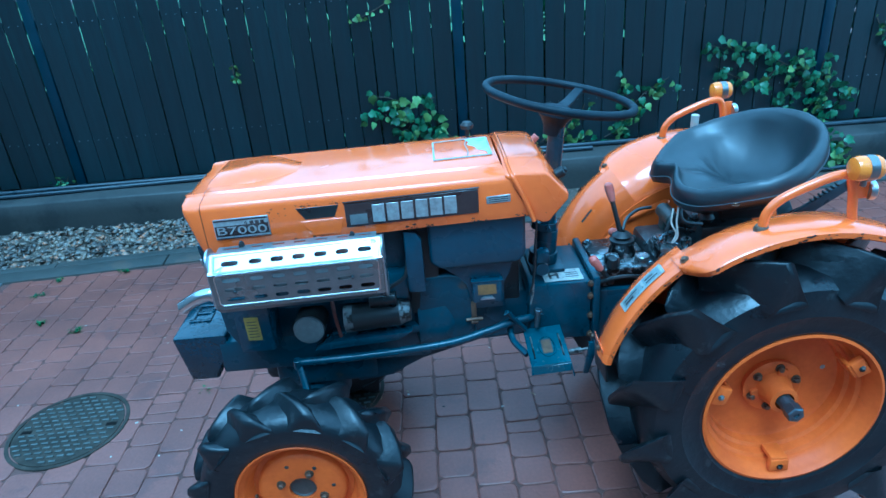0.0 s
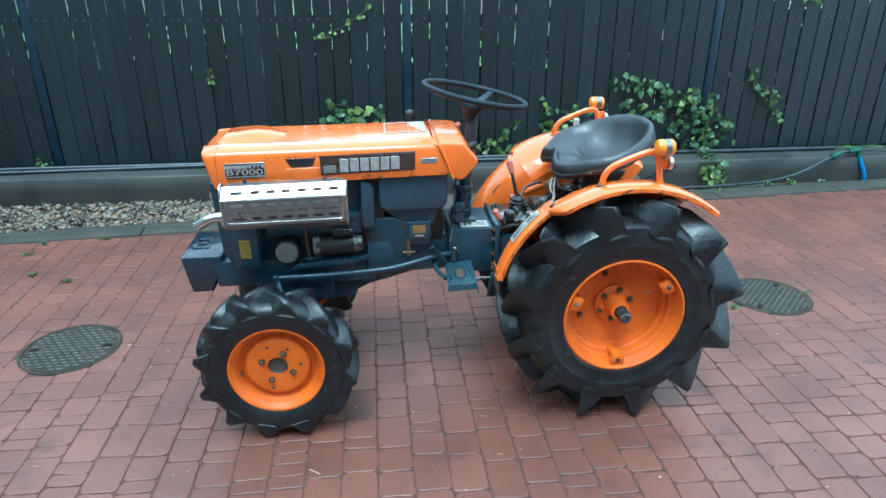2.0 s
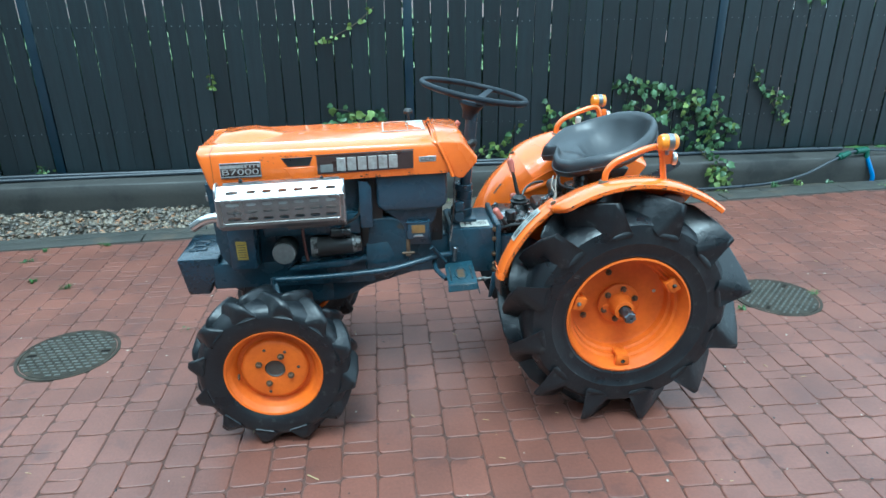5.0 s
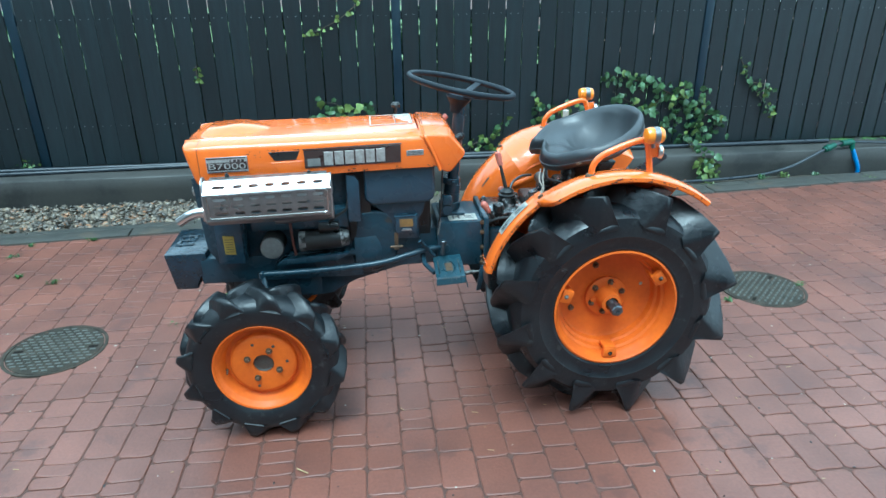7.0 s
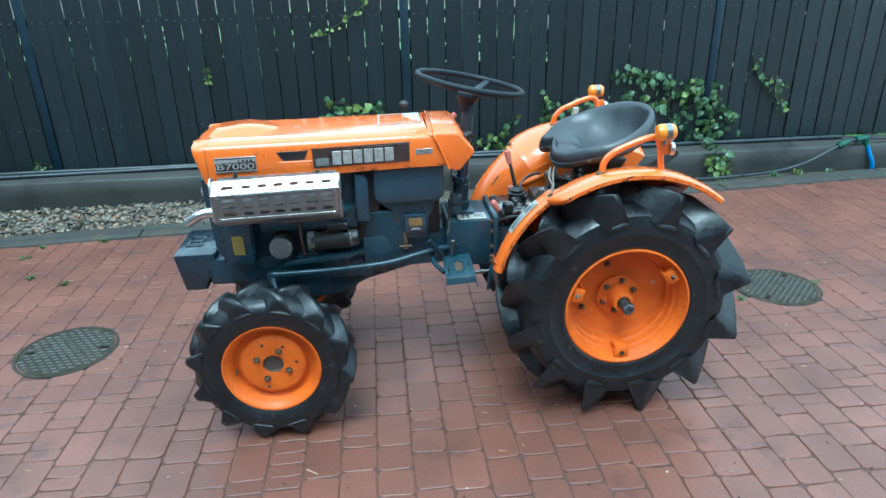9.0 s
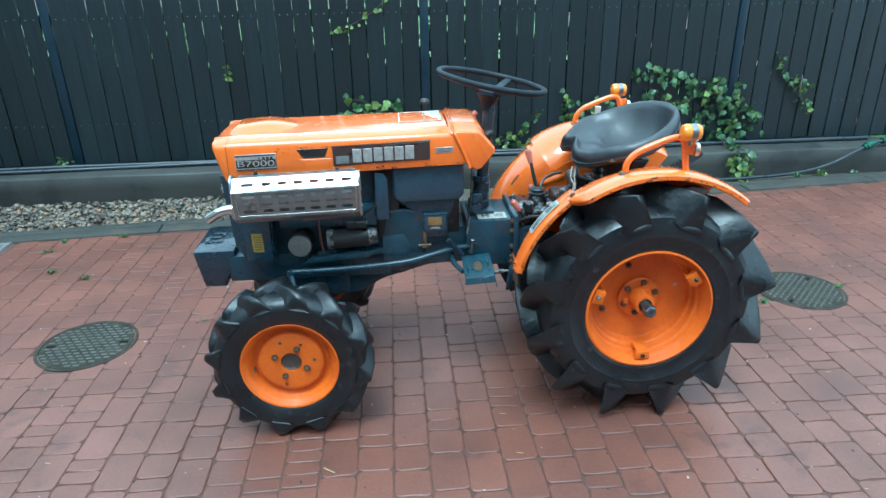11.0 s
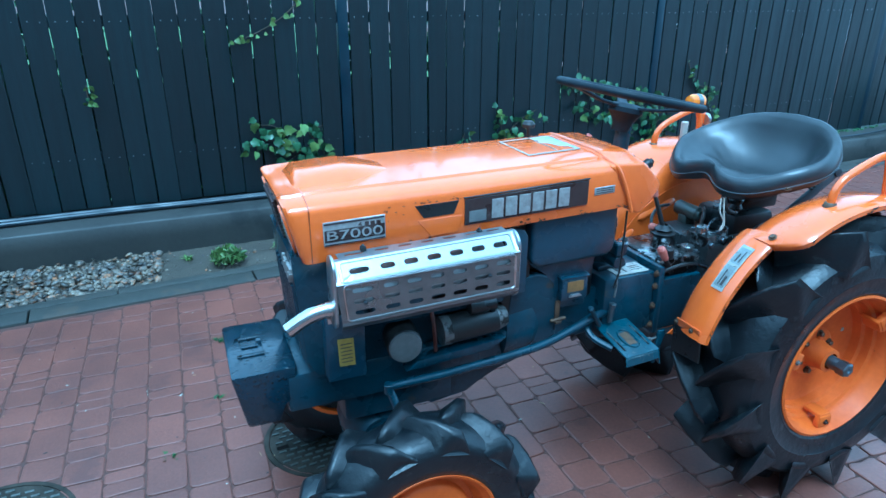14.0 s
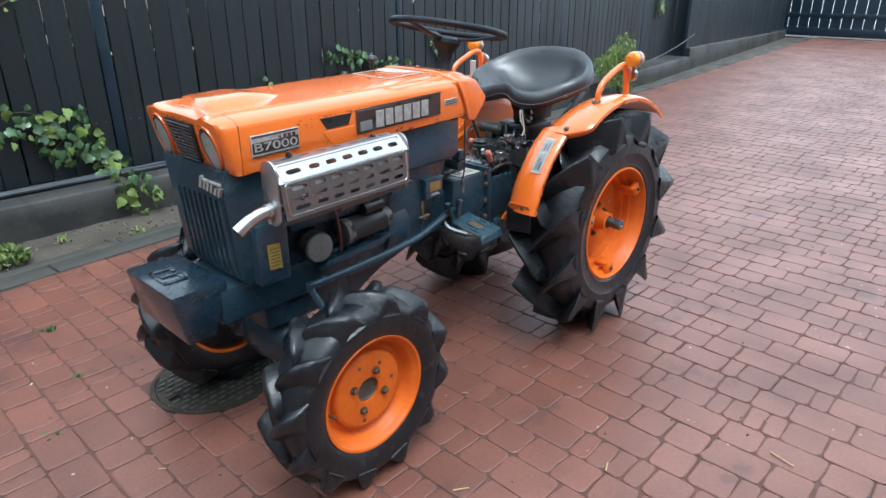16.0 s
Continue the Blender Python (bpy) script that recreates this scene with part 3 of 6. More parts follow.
def wheel(kind, at, far):
    m0 = Matrix.Translation(at) @ (Matrix.Rotation(math.pi, 4, "Z") if far else Matrix.Identity(4))
    if kind == "rear":
        tyre_pose, m0 = m0, m0 @ Matrix.Diagonal((RIM, 1, RIM, 1))
        w = part("rear_wheel", rear_rim, WHEEL_ORANGE, tractor, "deep orange rear wheel rim with lugged black tyre", m0)
        part("tyre", rear_tyre, RUBBER, w, "black tyre with tall pointed tread bars", tyre_pose)
        tread(w, rear_bars, tyre_pose, 0.225)
        part("hub", rear_hub, WHEEL_ORANGE, w, "", m0)
        part("axle_shaft", rear_shaft, SHAFT, w, "grey steel axle end", m0)
        for a in (34, 163, -90):
            r = Matrix.Rotation(radians(90 - a), 4, "Y")
            part("rim_clip", clip, WHEEL_ORANGE, w, "", m0 @ r)
            part("bolt", clip_bolt, SHAFT, w, "", m0 @ r @ Matrix.Translation((0, -0.081, 0.190)))
        for k in range(6):
            a = radians(20 + 60 * k)
            part("bolt", dark_bolt, BOLT, w, "", m0 @ Matrix.Translation((0.060 * math.cos(a), 0.006, 0.060 * math.sin(a))))
        for a, r in ((200, 0.135), (15, 0.14), (110, 0.13)):
            a = radians(a)
            part("bolt" if r < 0.137 else "rim_hole", dark_bolt if r < 0.137 else hole, BOLT, w, "", m0 @ Matrix.Translation((r * math.cos(a), 0.024, r * math.sin(a))))
    else:
        m0 = m0 @ Matrix.Diagonal((FRONT, 1, FRONT, 1))
        w = part("front_wheel", front_rim, WHEEL_ORANGE, tractor, "orange front wheel rim with lugged black tyre", m0)
        part("tyre", front_tyre, RUBBER, w, "worn black tyre with rounded tread bars", m0)
        tread(w, front_bars, m0, 0.33)
        part("hub_cap", front_cap, HUB_BORE, w, "dull brown hub bore", m0)
        for k in range(4):
            a = radians(65 + 90 * k)
            part("bolt", dark_bolt, BOLT, w, "", m0 @ Matrix.Translation((0.058 * math.cos(a), -0.033, 0.058 * math.sin(a))))
        for a, r in ((110, 0.085), (60, 0.08), (-105, 0.09), (5, 0.082)):
            a = radians(a)
            part("rim_hole", dark_hole, INK, w, "", m0 @ Matrix.Translation((r * math.cos(a), -0.0335, r * math.sin(a))))
        part("valve", front_valve, BOLT, w, "", m0)
        part("hub_carrier", front_carrier, GREASE, w, "dark greasy hub carrier on the inner side", m0)
    return w


front_tyre = to_mesh("tyre", lathe([(0.160, 0.052), (0.166, 0.060), (0.188, 0.069), (0.222, 0.0725), (0.243, 0.066), (0.256, 0.050), (0.263, 0.026), (0.265, 0), (0.263, -0.026), (0.256, -0.050), (0.243, -0.066), (0.222, -0.0725), (0.188, -0.069), (0.166, -0.060), (0.160, -0.052), (0.155, 0)], axis=OUT, segments=64, close=True), RUBBER, 40)
FRONT_BAR = [(0.067, 0.222, 0.234, -0.05, 0.020, 0.022, 0.011), (0.0745, 0.231, 0.262, -0.045, 0.034, 0.036, 0.014), (0.067, 0.238, 0.283, -0.02, 0.042, 0.046, 0.015), (0.030, 0.253, 0.289, 0.09, 0.044, 0.046, 0.015), (-0.002, 0.256, 0.288, 0.21, 0.038, 0.040, 0.014), (-0.014, 0.256, 0.280, 0.26, 0.026, 0.028, 0.010)]
front_bars = [tread_bar(FRONT_BAR, s, 80) for s in (1, -1)]
front_rim = to_mesh("front_wheel", lathe([(0.158, -0.055), (0.167, -0.062), (0.160, -0.050), (0.142, -0.03), (0.136, 0.0), (0.130, 0.012), (0.118, 0.012), (0.036, 0.018), (0.036, 0.030), (0.060, 0.033), (0.100, 0.034), (0.110, 0.032), (0.1155, 0.026), (0.117, 0.012), (0.121, 0.007), (0.130, 0.010), (0.139, 0.022), (0.145, 0.040), (0.149, 0.048), (0.157, 0.053), (0.161, 0.061), (0.167, 0.063), (0.170, 0.058), (0.160, 0.050)], axis=OUT, segments=64), WHEEL_ORANGE, 40)
front_carrier = to_mesh("hub_carrier", lathe([(0, -0.048), (0.120, -0.048), (0.146, -0.050), (0.150, -0.054), (0.140, -0.058), (0.085, -0.062), (0.060, -0.075), (0, -0.075)], axis=OUT, segments=40), GREASE)
front_cap = to_mesh("hub_cap", lathe([(0.037, 0.016), (0.034, 0.024), (0.030, 0.020), (0, 0.018)], axis=OUT, segments=28), HUB_BORE)
dark_hole = to_mesh("rim_hole", lathe([(0.006, 0), (0.005, 0.0012), (0, 0.0012)], axis=OUT, segments=12), INK)
front_valve = to_mesh("valve", rod((-0.128, -0.02, -0.02), (-0.122, -0.05, -0.02), 0.005, 0.003, 10), BOLT)

RX, RZ, FX, FZ = 0.835, 0.423, -0.367, 0.279
RIM, FRONT = 0.962, 0.966
NEAR_REAR, NEAR_FRONT = 1.485, 1.462
for far in (False, True):
    wheel("rear", (RX, 2 * YM - NEAR_REAR if far else NEAR_REAR, RZ), far)
for far in (False, True):
    wheel("front", (FX, 2 * YM - NEAR_FRONT if far else NEAR_FRONT, FZ), far)

# axles and running gear
part("rear_axle", join(rod((RX, NEAR_REAR + 0.03, RZ), (RX, 2 * YM - NEAR_REAR - 0.03, RZ), 0.045), rod((RX, 1.60, RZ), (RX, 2.04, RZ), 0.075)), BLUE, tractor)
front_axle = part("front_axle", join(
    rod((FX, NEAR_FRONT + 0.02, FZ + 0.02), (FX, 2 * YM - NEAR_FRONT - 0.02, FZ + 0.02), 0.040),
    lathe([(0, -0.10), (0.05, -0.10), (0.085, -0.05), (0.09, 0), (0.085, 0.05), (0.05, 0.10), (0, 0.10)], (FX, YM + 0.03, FZ + 0.02), (0, 1, 0), 24)), BLUE, tractor)
for y in (1.575, 2 * YM - 1.575):
    s = 1 if y > YM else -1
    part("kingpin_housing", join(rod((FX, y, FZ - 0.07), (FX + 0.012, y - s * 0.01, FZ + 0.125), 0.038, 0.030), rod((FX + 0.012, y - s * 0.01, FZ + 0.12), (FX + 0.015, y - s * 0.012, FZ + 0.16), 0.018), box(FX - 0.05, FX + 0.05, y - 0.03, y + 0.03, FZ - 0.05, FZ + 0.05, 0.02)), BLUE, tractor)
part("front_support", join(box(-0.60, -0.02, 1.711, 1.929, 0.455, 0.555, 0.008), box(FX - 0.10, FX + 0.20, 1.735, 1.905, 0.37, 0.47, 0.02)), BLUE, tractor)

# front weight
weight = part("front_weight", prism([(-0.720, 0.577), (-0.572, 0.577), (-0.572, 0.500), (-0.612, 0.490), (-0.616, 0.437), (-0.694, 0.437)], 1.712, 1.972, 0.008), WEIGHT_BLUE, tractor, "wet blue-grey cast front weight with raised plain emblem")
for dx, dy, w, h in ((-0.665, 1.798, 0.062, 0.012), (-0.665, 1.882, 0.062, 0.012), (-0.690, 1.84, 0.012, 0.094), (-0.640, 1.822, 0.012, 0.050), (-0.663, 1.84, 0.040, 0.012), (-0.640, 1.868, 0.012, 0.022)):
    part("emblem", box(dx - w / 2, dx + w / 2, dy - h / 2, dy + h / 2, 0.574, 0.5815, 0.002), WEIGHT_BLUE, weight)

# hood; its centre line lies a little off that of the wheels
HALF, HY = 0.191, YM + 0.013


def hood_ring(x, half, zb, zs, zt, lean=0.0):
    pts = []
    for y, z in ((-half + 0.004, zb), (-half, zb + 0.02), (-half, (zb + zs) / 2), (-half, zs - 0.018), (-half + 0.004, zs - 0.006), (-half + 0.014, zs + 0.002), (-half + 0.055, zs + 0.008), (-half + 0.060, zs + 0.013), (-half + 0.09, zt - 0.002), (-0.03, zt), (0.03, zt)):
        pts.append((x + lean * (zs - z), HY + y, z))
    for y, z in ((half - 0.09, zt - 0.002), (half - 0.060, zs + 0.013), (half - 0.055, zs + 0.008), (half - 0.014, zs + 0.002), (half - 0.004, zs - 0.006), (half, zs - 0.018), (half, (zb + zs) / 2), (half, zb + 0.02), (half - 0.004, zb)):
        pts.append((x + lean * (zs - z), HY + y, z))
    return pts


hood = part("hood", loft([hood_ring(-0.5785, HALF - 0.018, 0.857, 0.967, 0.972, 0.25), hood_ring(-0.5775, HALF - 0.010, 0.854, 0.971, 0.978, 0.245), hood_ring(-0.5725, HALF - 0.004, 0.852, 0.973, 0.983, 0.23), hood_ring(-0.563, HALF - 0.001, 0.851, 0.974, 0.986, 0.19), hood_ring(-0.545, HALF, 0.851, 0.975, 0.988, 0.12), hood_ring(-0.50, HALF, 0.853, 0.977, 0.991), hood_ring(-0.25, HALF, 0.863, 0.980, 0.996), hood_ring(0.0, HALF, 0.874, 0.984, 1.002), hood_ring(0.180, HALF, 0.880, 0.987, 1.007, 0.48), hood_ring(0.199, HALF - 0.002, 0.882, 0.987, 1.006, 0.54)]), ORANGE, tractor, "orange sheet-metal hood with worn chipped edges", angle=33)
scoop = []
for x, wb, wt, zt in ((-0.540, 0.086, 0.064, 0.988), (-0.520, 0.096, 0.074, 1.004), (-0.420, 0.094, 0.072, 1.0105), (-0.372, 0.082, 0.058, 1.006), (-0.315, 0.062, 0.036, 0.994)):
    scoop.append([(x, HY - wb, 0.984), (x, HY - wt, zt), (x, HY + wt, zt), (x, HY + wb, 0.984)])
scoop = loft(scoop)
bmesh.ops.bevel(scoop, geom=[ed for ed in scoop.edges if ed.calc_face_angle(0) > 0.12], offset=0.010, segments=3, affect="EDGES", clamp_overlap=True)
part("hood_scoop", scoop, ORANGE, hood, angle=60)
part("hood_seam", tube([(x, y, z) for x, y, z in hood_ring(-0.5305, HALF + 0.0002, 0.853, 0.9757, 0.9886)[1:-1]], 0.0008, 6, smoothed=False), SEAM, hood)
part("hood_seam", box(-0.5315, -0.5295, HY - HALF - 0.0008, HY - HALF + 0.003, 0.854, 0.968, 0), SEAM, hood)
cowl_pts = [(0.192, 1.006), (0.222, 1.010), (0.292, 1.006), (0.304, 0.998), (0.348, 0.930), (0.347, 0.915), (0.300, 0.860), (0.284, 0.858), (0.252, 0.874), (0.232, 0.930), (0.212, 0.975)]
cowl = prism(cowl_pts, HY - HALF + 0.003, HY + HALF - 0.003, 0.010, segments=3)
DROPS = ((0.0, 0.020), (0.014, 0.017), (0.055, 0.011), (0.060, 0.006), (0.090, 0.001), (1.0, 0.001))
for inset, _ in DROPS[2:5]:
    for y in (HY - HALF + inset, HY + HALF - inset):
        bmesh.ops.bisect_plane(cowl, geom=cowl.verts[:] + cowl.edges[:] + cowl.faces[:], plane_co=(0, y, 0), plane_no=(0, 1, 0))
for v in cowl.verts:
    inset = max(0.0, HALF - abs(v.co.y - HY))
    for (d0, h0), (d1, h1) in zip(DROPS, DROPS[1:]):
        if d0 <= inset <= d1:
            v.co.z -= (h0 + (h1 - h0) * (inset - d0) / (d1 - d0)) * min(1.0, max(0.0, (v.co.z - 0.955) / 0.035))
            break
cowl = part("dash_cowl", cowl, ORANGE, tractor, "orange dashboard cowl behind the hood", angle=50)
part("cowl_band", tube([(0.262, HY - HALF - 0.001, 0.868), (0.238, HY - HALF - 0.002, 0.93), (0.215, HY - HALF + 0.001, 0.978), (0.209, HY - HALF + 0.016, 0.9895), (0.207, HY - HALF + 0.058, 0.9985), (0.206, HY - HALF + 0.095, 1.0065), (0.206, HY + HALF - 0.095, 1.0065), (0.207, HY + HALF - 0.058, 0.9985), (0.209, HY + HALF - 0.016, 0.9895), (0.215, HY + HALF - 0.001, 0.978)], 0.0055, 8, 5), ORANGE, cowl)

def lettering(text, width, height):
    """Raised characters in the built-in font, centred on x, fitted to width and height."""
    curve = bpy.data.curves.new("lettering", "FONT")
    curve.body, curve.extrude, curve.align_x = text, 0.04, "CENTER"
    carrier = bpy.data.objects.new("lettering", curve)
    mesh = bpy.data.meshes.new_from_object(carrier)
    bpy.data.objects.remove(carrier)
    bpy.data.curves.remove(curve)
    bm = bmesh.new()
    bm.from_mesh(mesh)
    bpy.data.meshes.remove(mesh)
    xs, ys = [v.co.x for v in bm.verts], [v.co.y for v in bm.verts]
    sx, sy = width / (max(xs) - min(xs)), height / (max(ys) - min(ys))
    return turned(bm, Matrix.Diagonal((sx, sy, 0.02, 1)) @ Matrix.Translation((-(max(xs) + min(xs)) / 2, -min(ys), 0)))


# badges on the near side of the hood; the far side stays plain
SIDE = HY - HALF


def side_plate(name, x0, x1, z0, z1, mat, parent, label="", thick=0.004, slope=0.0, proud=0.0, slant=0.0):
    y = SIDE - proud
    return part(name, plate([(x0 + slant, y, z0), (x1 + slant, y, z0 + slope), (x1, y, z1 + slope), (x0, y, z1)], thick, 0.001), mat, parent, label)


name_badge = side_plate("name_badge", -0.190, 0.129, 0.893, 0.953, BADGE_DARK, hood, "dark worn name badge with plain silver blocks", slope=0.010)
for i in range(6):
    x = -0.125 + i * 0.0345
    side_plate("badge_block", x, x + 0.029, 0.900 + 0.0311 * (x + 0.19), 0.945 + 0.0311 * (x + 0.19), BADGE_SILVER, name_badge, proud=0.004, thick=0.0015)
side_plate("badge_patch", -0.180, -0.138, 0.899, 0.925, GREY_CAP, name_badge, proud=0.004, thick=0.0008, slope=0.001)
side_plate("badge_edge", -0.193, 0.132, 0.955, 0.958, BLACK_PART, name_badge, slope=0.010, thick=0.005)
model_badge = side_plate("model_badge", -0.505, -0.373, 0.888, 0.940, BADGE_SILVER, hood, "silver model plate with dark stripes", slope=0.003)
side_plate("badge_stripe", -0.503, -0.375, 0.934, 0.938, BADGE_DARK, model_badge, proud=0.004, thick=0.001, slope=0.003)
side_plate("badge_stripe", -0.503, -0.375, 0.896, 0.900, BADGE_DARK, model_badge, proud=0.004, thick=0.001, slope=0.003)
side_plate("badge_stripe", -0.503, -0.375, 0.889, 0.892, BADGE_DARK, model_badge, proud=0.004, thick=0.001, slope=0.003)
side_plate("badge_field", -0.503, -0.375, 0.8995, 0.9225, BADGE_DARK, model_badge, proud=0.004, thick=0.001, slope=0.003)
part("badge_number", lettering("B7000", 0.118, 0.0195), BADGE_SILVER, model_badge, "raised silver model number", Matrix.Translation((-0.439, SIDE - 0.0052, 0.9015)) @ Matrix.Rotation(math.pi / 2, 4, "X"))
part("badge_number", lettering("4", 0.008, 0.010), BADGE_DARK, model_badge, "", Matrix.Translation((-0.428, SIDE - 0.0042, 0.9235)) @ Matrix.Rotation(math.pi / 2, 4, "X"))
for i in range(3):
    x = -0.418 + i * 0.0125
    side_plate("badge_block", x, x + 0.0095, 0.924, 0.933, BADGE_DARK, model_badge, proud=0.004, thick=0.001)
vent = part("side_vent", plate([(-0.286, SIDE, 0.9215), (-0.216, SIDE, 0.9235), (-0.203, SIDE, 0.953), (-0.306, SIDE, 0.951)], 0.0015, 0.0005), BLACK_PART, hood, "dark air slot in the hood side")
part("vent_emboss", plate([(-0.270, SIDE, 0.8785), (-0.205, SIDE, 0.8805), (-0.196, SIDE, 0.919), (-0.300, SIDE, 0.917)], 0.0014, 0.0012), ORANGE, hood)
small_plate = side_plate("rating_plate", 0.148, 0.206, 0.922, 0.941, BADGE_SILVER, hood, "small silver rating plate", slope=0.002, thick=0.002)
for z in (0.926, 0.931, 0.936):
    side_plate("plate_line", 0.154, 0.200, z, z + 0.0022, INK, small_plate, proud=0.002, thick=0.0006, slope=0.001)
def hood_top(x):
    return 1.0022 + 0.0294 * x


def top_patch(name, x0, x1, y0, y1, mat, parent, label="", up=0.0):
    return part(name, plate([(x0, HY + y0, hood_top(x0) + up), (x1, HY + y0, hood_top(x1) + up), (x1, HY + y1, hood_top(x1) + up), (x0, HY + y1, hood_top(x0) + up)], 0.0010, 0), mat, parent, label)


top_sticker = part("top_sticker", plate([(x, HY + y, hood_top(x)) for x, y in ((0.118, 0.080), (0.128, 0.052), (0.122, 0.030), (0.140, 0.006), (0.146, -0.022), (0.166, -0.040), (0.170, -0.068), (0.176, -0.070), (0.176, 0.080))], -0.0010, 0), STICKER_TOP, hood, "half peeled pale warning sticker")
for x0, x1, y0, y1 in ((0.030, 0.178, -0.076, -0.070), (0.030, 0.178, 0.080, 0.086), (0.030, 0.035, -0.070, 0.080), (0.174, 0.179, -0.070, 0.080)):
    top_patch("sticker_border", x0, x1, y0, y1, STICKER, top_sticker, "white border", 0.0004)
part("sticker_scrap", tube([(0.118, HY - 0.06, hood_top(0.12) + 0.0004), (0.121, HY - 0.02, hood_top(0.12) + 0.0006), (0.117, HY + 0.03, hood_top(0.12) + 0.0006), (0.122, HY + 0.07, hood_top(0.12) + 0.0006)], 0.0014, 6), STICKER, top_sticker)

# nose: grille, headlights, emblem
def front_x(z):
    return -0.5805 + 0.235 * (0.968 - z)


nose = math.atan(0.235)
for s in (-1, 1):
    m = Matrix.Translation((front_x(0.912) - 0.001, HY + s * 0.120, 0.909)) @ Matrix.Rotation(-nose, 4, "Y") @ Matrix.Diagonal((1, 0.94, 1.40, 1))
    lamp = part("headlight", lathe([(0.0405, -0.004), (0.0400, 0.0006), (0.0380, 0.0012), (0.0365, 0.0002)], (0, 0, 0), (-1, 0, 0), 36), ORANGE, tractor, "oval headlight set flush in the nose", m)
    # no real recess: its shadow is painted by this dark disc
    part("headlight_shade", lathe([(0.0368, 0.0006), (0.034, 0.0010), (0, 0.0010)], (0, 0, 0), (-1, 0, 0), 36), BADGE_DARK, lamp, "flat dark disc painting the shade of the lamp recess", m)
    part("headlight_glass", lathe([(0.0325, 0.0008), (0.029, 0.0022), (0.018, 0.0034), (0, 0.004)], (0, 0, 0), (-1, 0, 0), 36), LENS, lamp, "dull pale headlight glass", m @ Matrix.Translation((0, s * 0.002, -0.002)))
grille = part("grille", loft([[(front_x(z) + dx, HY + y, z) for dx, y in ((-0.003, -w), (-0.003, w), (0.03, w), (0.03, -w))] for z, w in ((0.962, 0.070), (0.91, 0.060), (0.851, 0.046))]), BLACK_PART, tractor, "dark brown slatted nose grille")
for k in range(12):
    z = 0.955 - k * 0.0088
    w = 0.066 - 0.0018 * k
    part("grille_slat", box(front_x(z) - 0.008, front_x(z) - 0.002, HY - w, HY + w, z - 0.0022, z + 0.0022, 0.001, 1), BADGE_DARK, grille)
shell = part("radiator_shell", loft([[(-0.570, YM - 0.146, 0.862), (-0.42, YM - 0.160, 0.862), (-0.42, YM + 0.160, 0.862), (-0.570, YM + 0.146, 0.862)], [(-0.566, YM - 0.142, 0.80), (-0.42, YM - 0.160, 0.80), (-0.42, YM + 0.160, 0.80), (-0.566, YM + 0.142, 0.80)], [(-0.552, YM - 0.135, 0.60), (-0.42, YM - 0.155, 0.60), (-0.42, YM + 0.155, 0.60), (-0.552, YM + 0.136, 0.60)], [(-0.530, YM - 0.130, 0.556), (-0.42, YM - 0.15, 0.556), (-0.42, YM + 0.15, 0.556), (-0.530, YM + 0.126, 0.556)]]), BLUE, tractor, "dark blue radiator shell", angle=50)
for k in range(9):
    y = YM - 0.118 + k * 0.0265
    rib = loft([[(-0.545, y - 0.008, z), (x - 0.0065, y - 0.005, z), (x - 0.0065, y + 0.005, z), (-0.545, y + 0.008, z)] for z, x in ((0.572, -0.5375), (0.60, -0.552), (0.70, -0.559), (0.785, -0.5645))])
    part("louvre", rib, BLUE, shell)
emblem = part("script_emblem", box(-0.5735, -0.566, YM - 0.136, YM - 0.040, 0.824, 0.831, 0.001), BADGE_SILVER, shell, "chrome script emblem in plain strokes")
for k, (h, w) in enumerate(((0.030, 0.011), (0.020, 0.008), (0.028, 0.009), (0.028, 0.009), (0.018, 0.011), (0.022, 0.008))):
    y = YM - 0.046 - k * 0.0168
    z = 0.806 - 0.0015 * k
    part("emblem_stroke", loft([[(x, y + d + e, z + q) for x, e in ((-0.575, -w / 2), (-0.575, w / 2), (-0.567, w / 2), (-0.567, -w / 2))] for q, d in ((0, 0.004), (h, -0.006))]), BADGE_SILVER, emblem)
part("radiator_side", box(-0.515, -0.425, YM - 0.172, YM + 0.172, 0.556, 0.72, 0.006), BLUE_PANEL, tractor)
yellow = part("yellow_label", plate([(-0.488, YM - 0.174, 0.596), (-0.452, YM - 0.174, 0.594), (-0.454, YM - 0.174, 0.662), (-0.490, YM - 0.174, 0.664)], 0.002, 0), STICKER_YELLOW, tractor, "faded yellow warning label")
for k in range(6):
    z = 0.604 + k * 0.009
    part("label_line", box(-0.484, -0.458, YM - 0.1765, YM - 0.1752, z, z + 0.0025, 0), INK, yellow)

# engine
part("dipstick", tube([(-0.262, 1.668, 0.70), (-0.258, 1.655, 0.64), (-0.252, 1.660, 0.575)], 0.005, 8), DIPSTICK, tractor, "brown-red dipstick tube")
part("engine_block", join(box(-0.43, -0.02, 1.715, 1.925, 0.52, 0.86, 0.012), box(-0.40, -0.06, 1.675, 1.74, 0.66, 0.74, 0.012), box(-0.28, -0.03, 1.69, 1.76, 0.545, 0.57, 0.006)), BLUE, tractor, "dark grimy engine block")
part("belt_guard", prism([(-0.33, 0.535), (-0.10, 0.548), (-0.06, 0.575), (-0.30, 0.560)], 1.655, 1.70, 0.006), BLUE, tractor)
part("oil_filter", join(rod((-0.325, 1.735, 0.612), (-0.331, 1.650, 0.609), 0.041, 0.042, 28, 0.004)), BLACK_PART, tractor, "black oil filter canister")
part("filter_cap", lathe([(0.040, 0), (0.038, 0.006), (0.030, 0.009), (0, 0.010)], (-0.331, 1.650, 0.609), (-0.05, -1, -0.03), 28), GREY_CAP, tractor, "worn grey filter end")
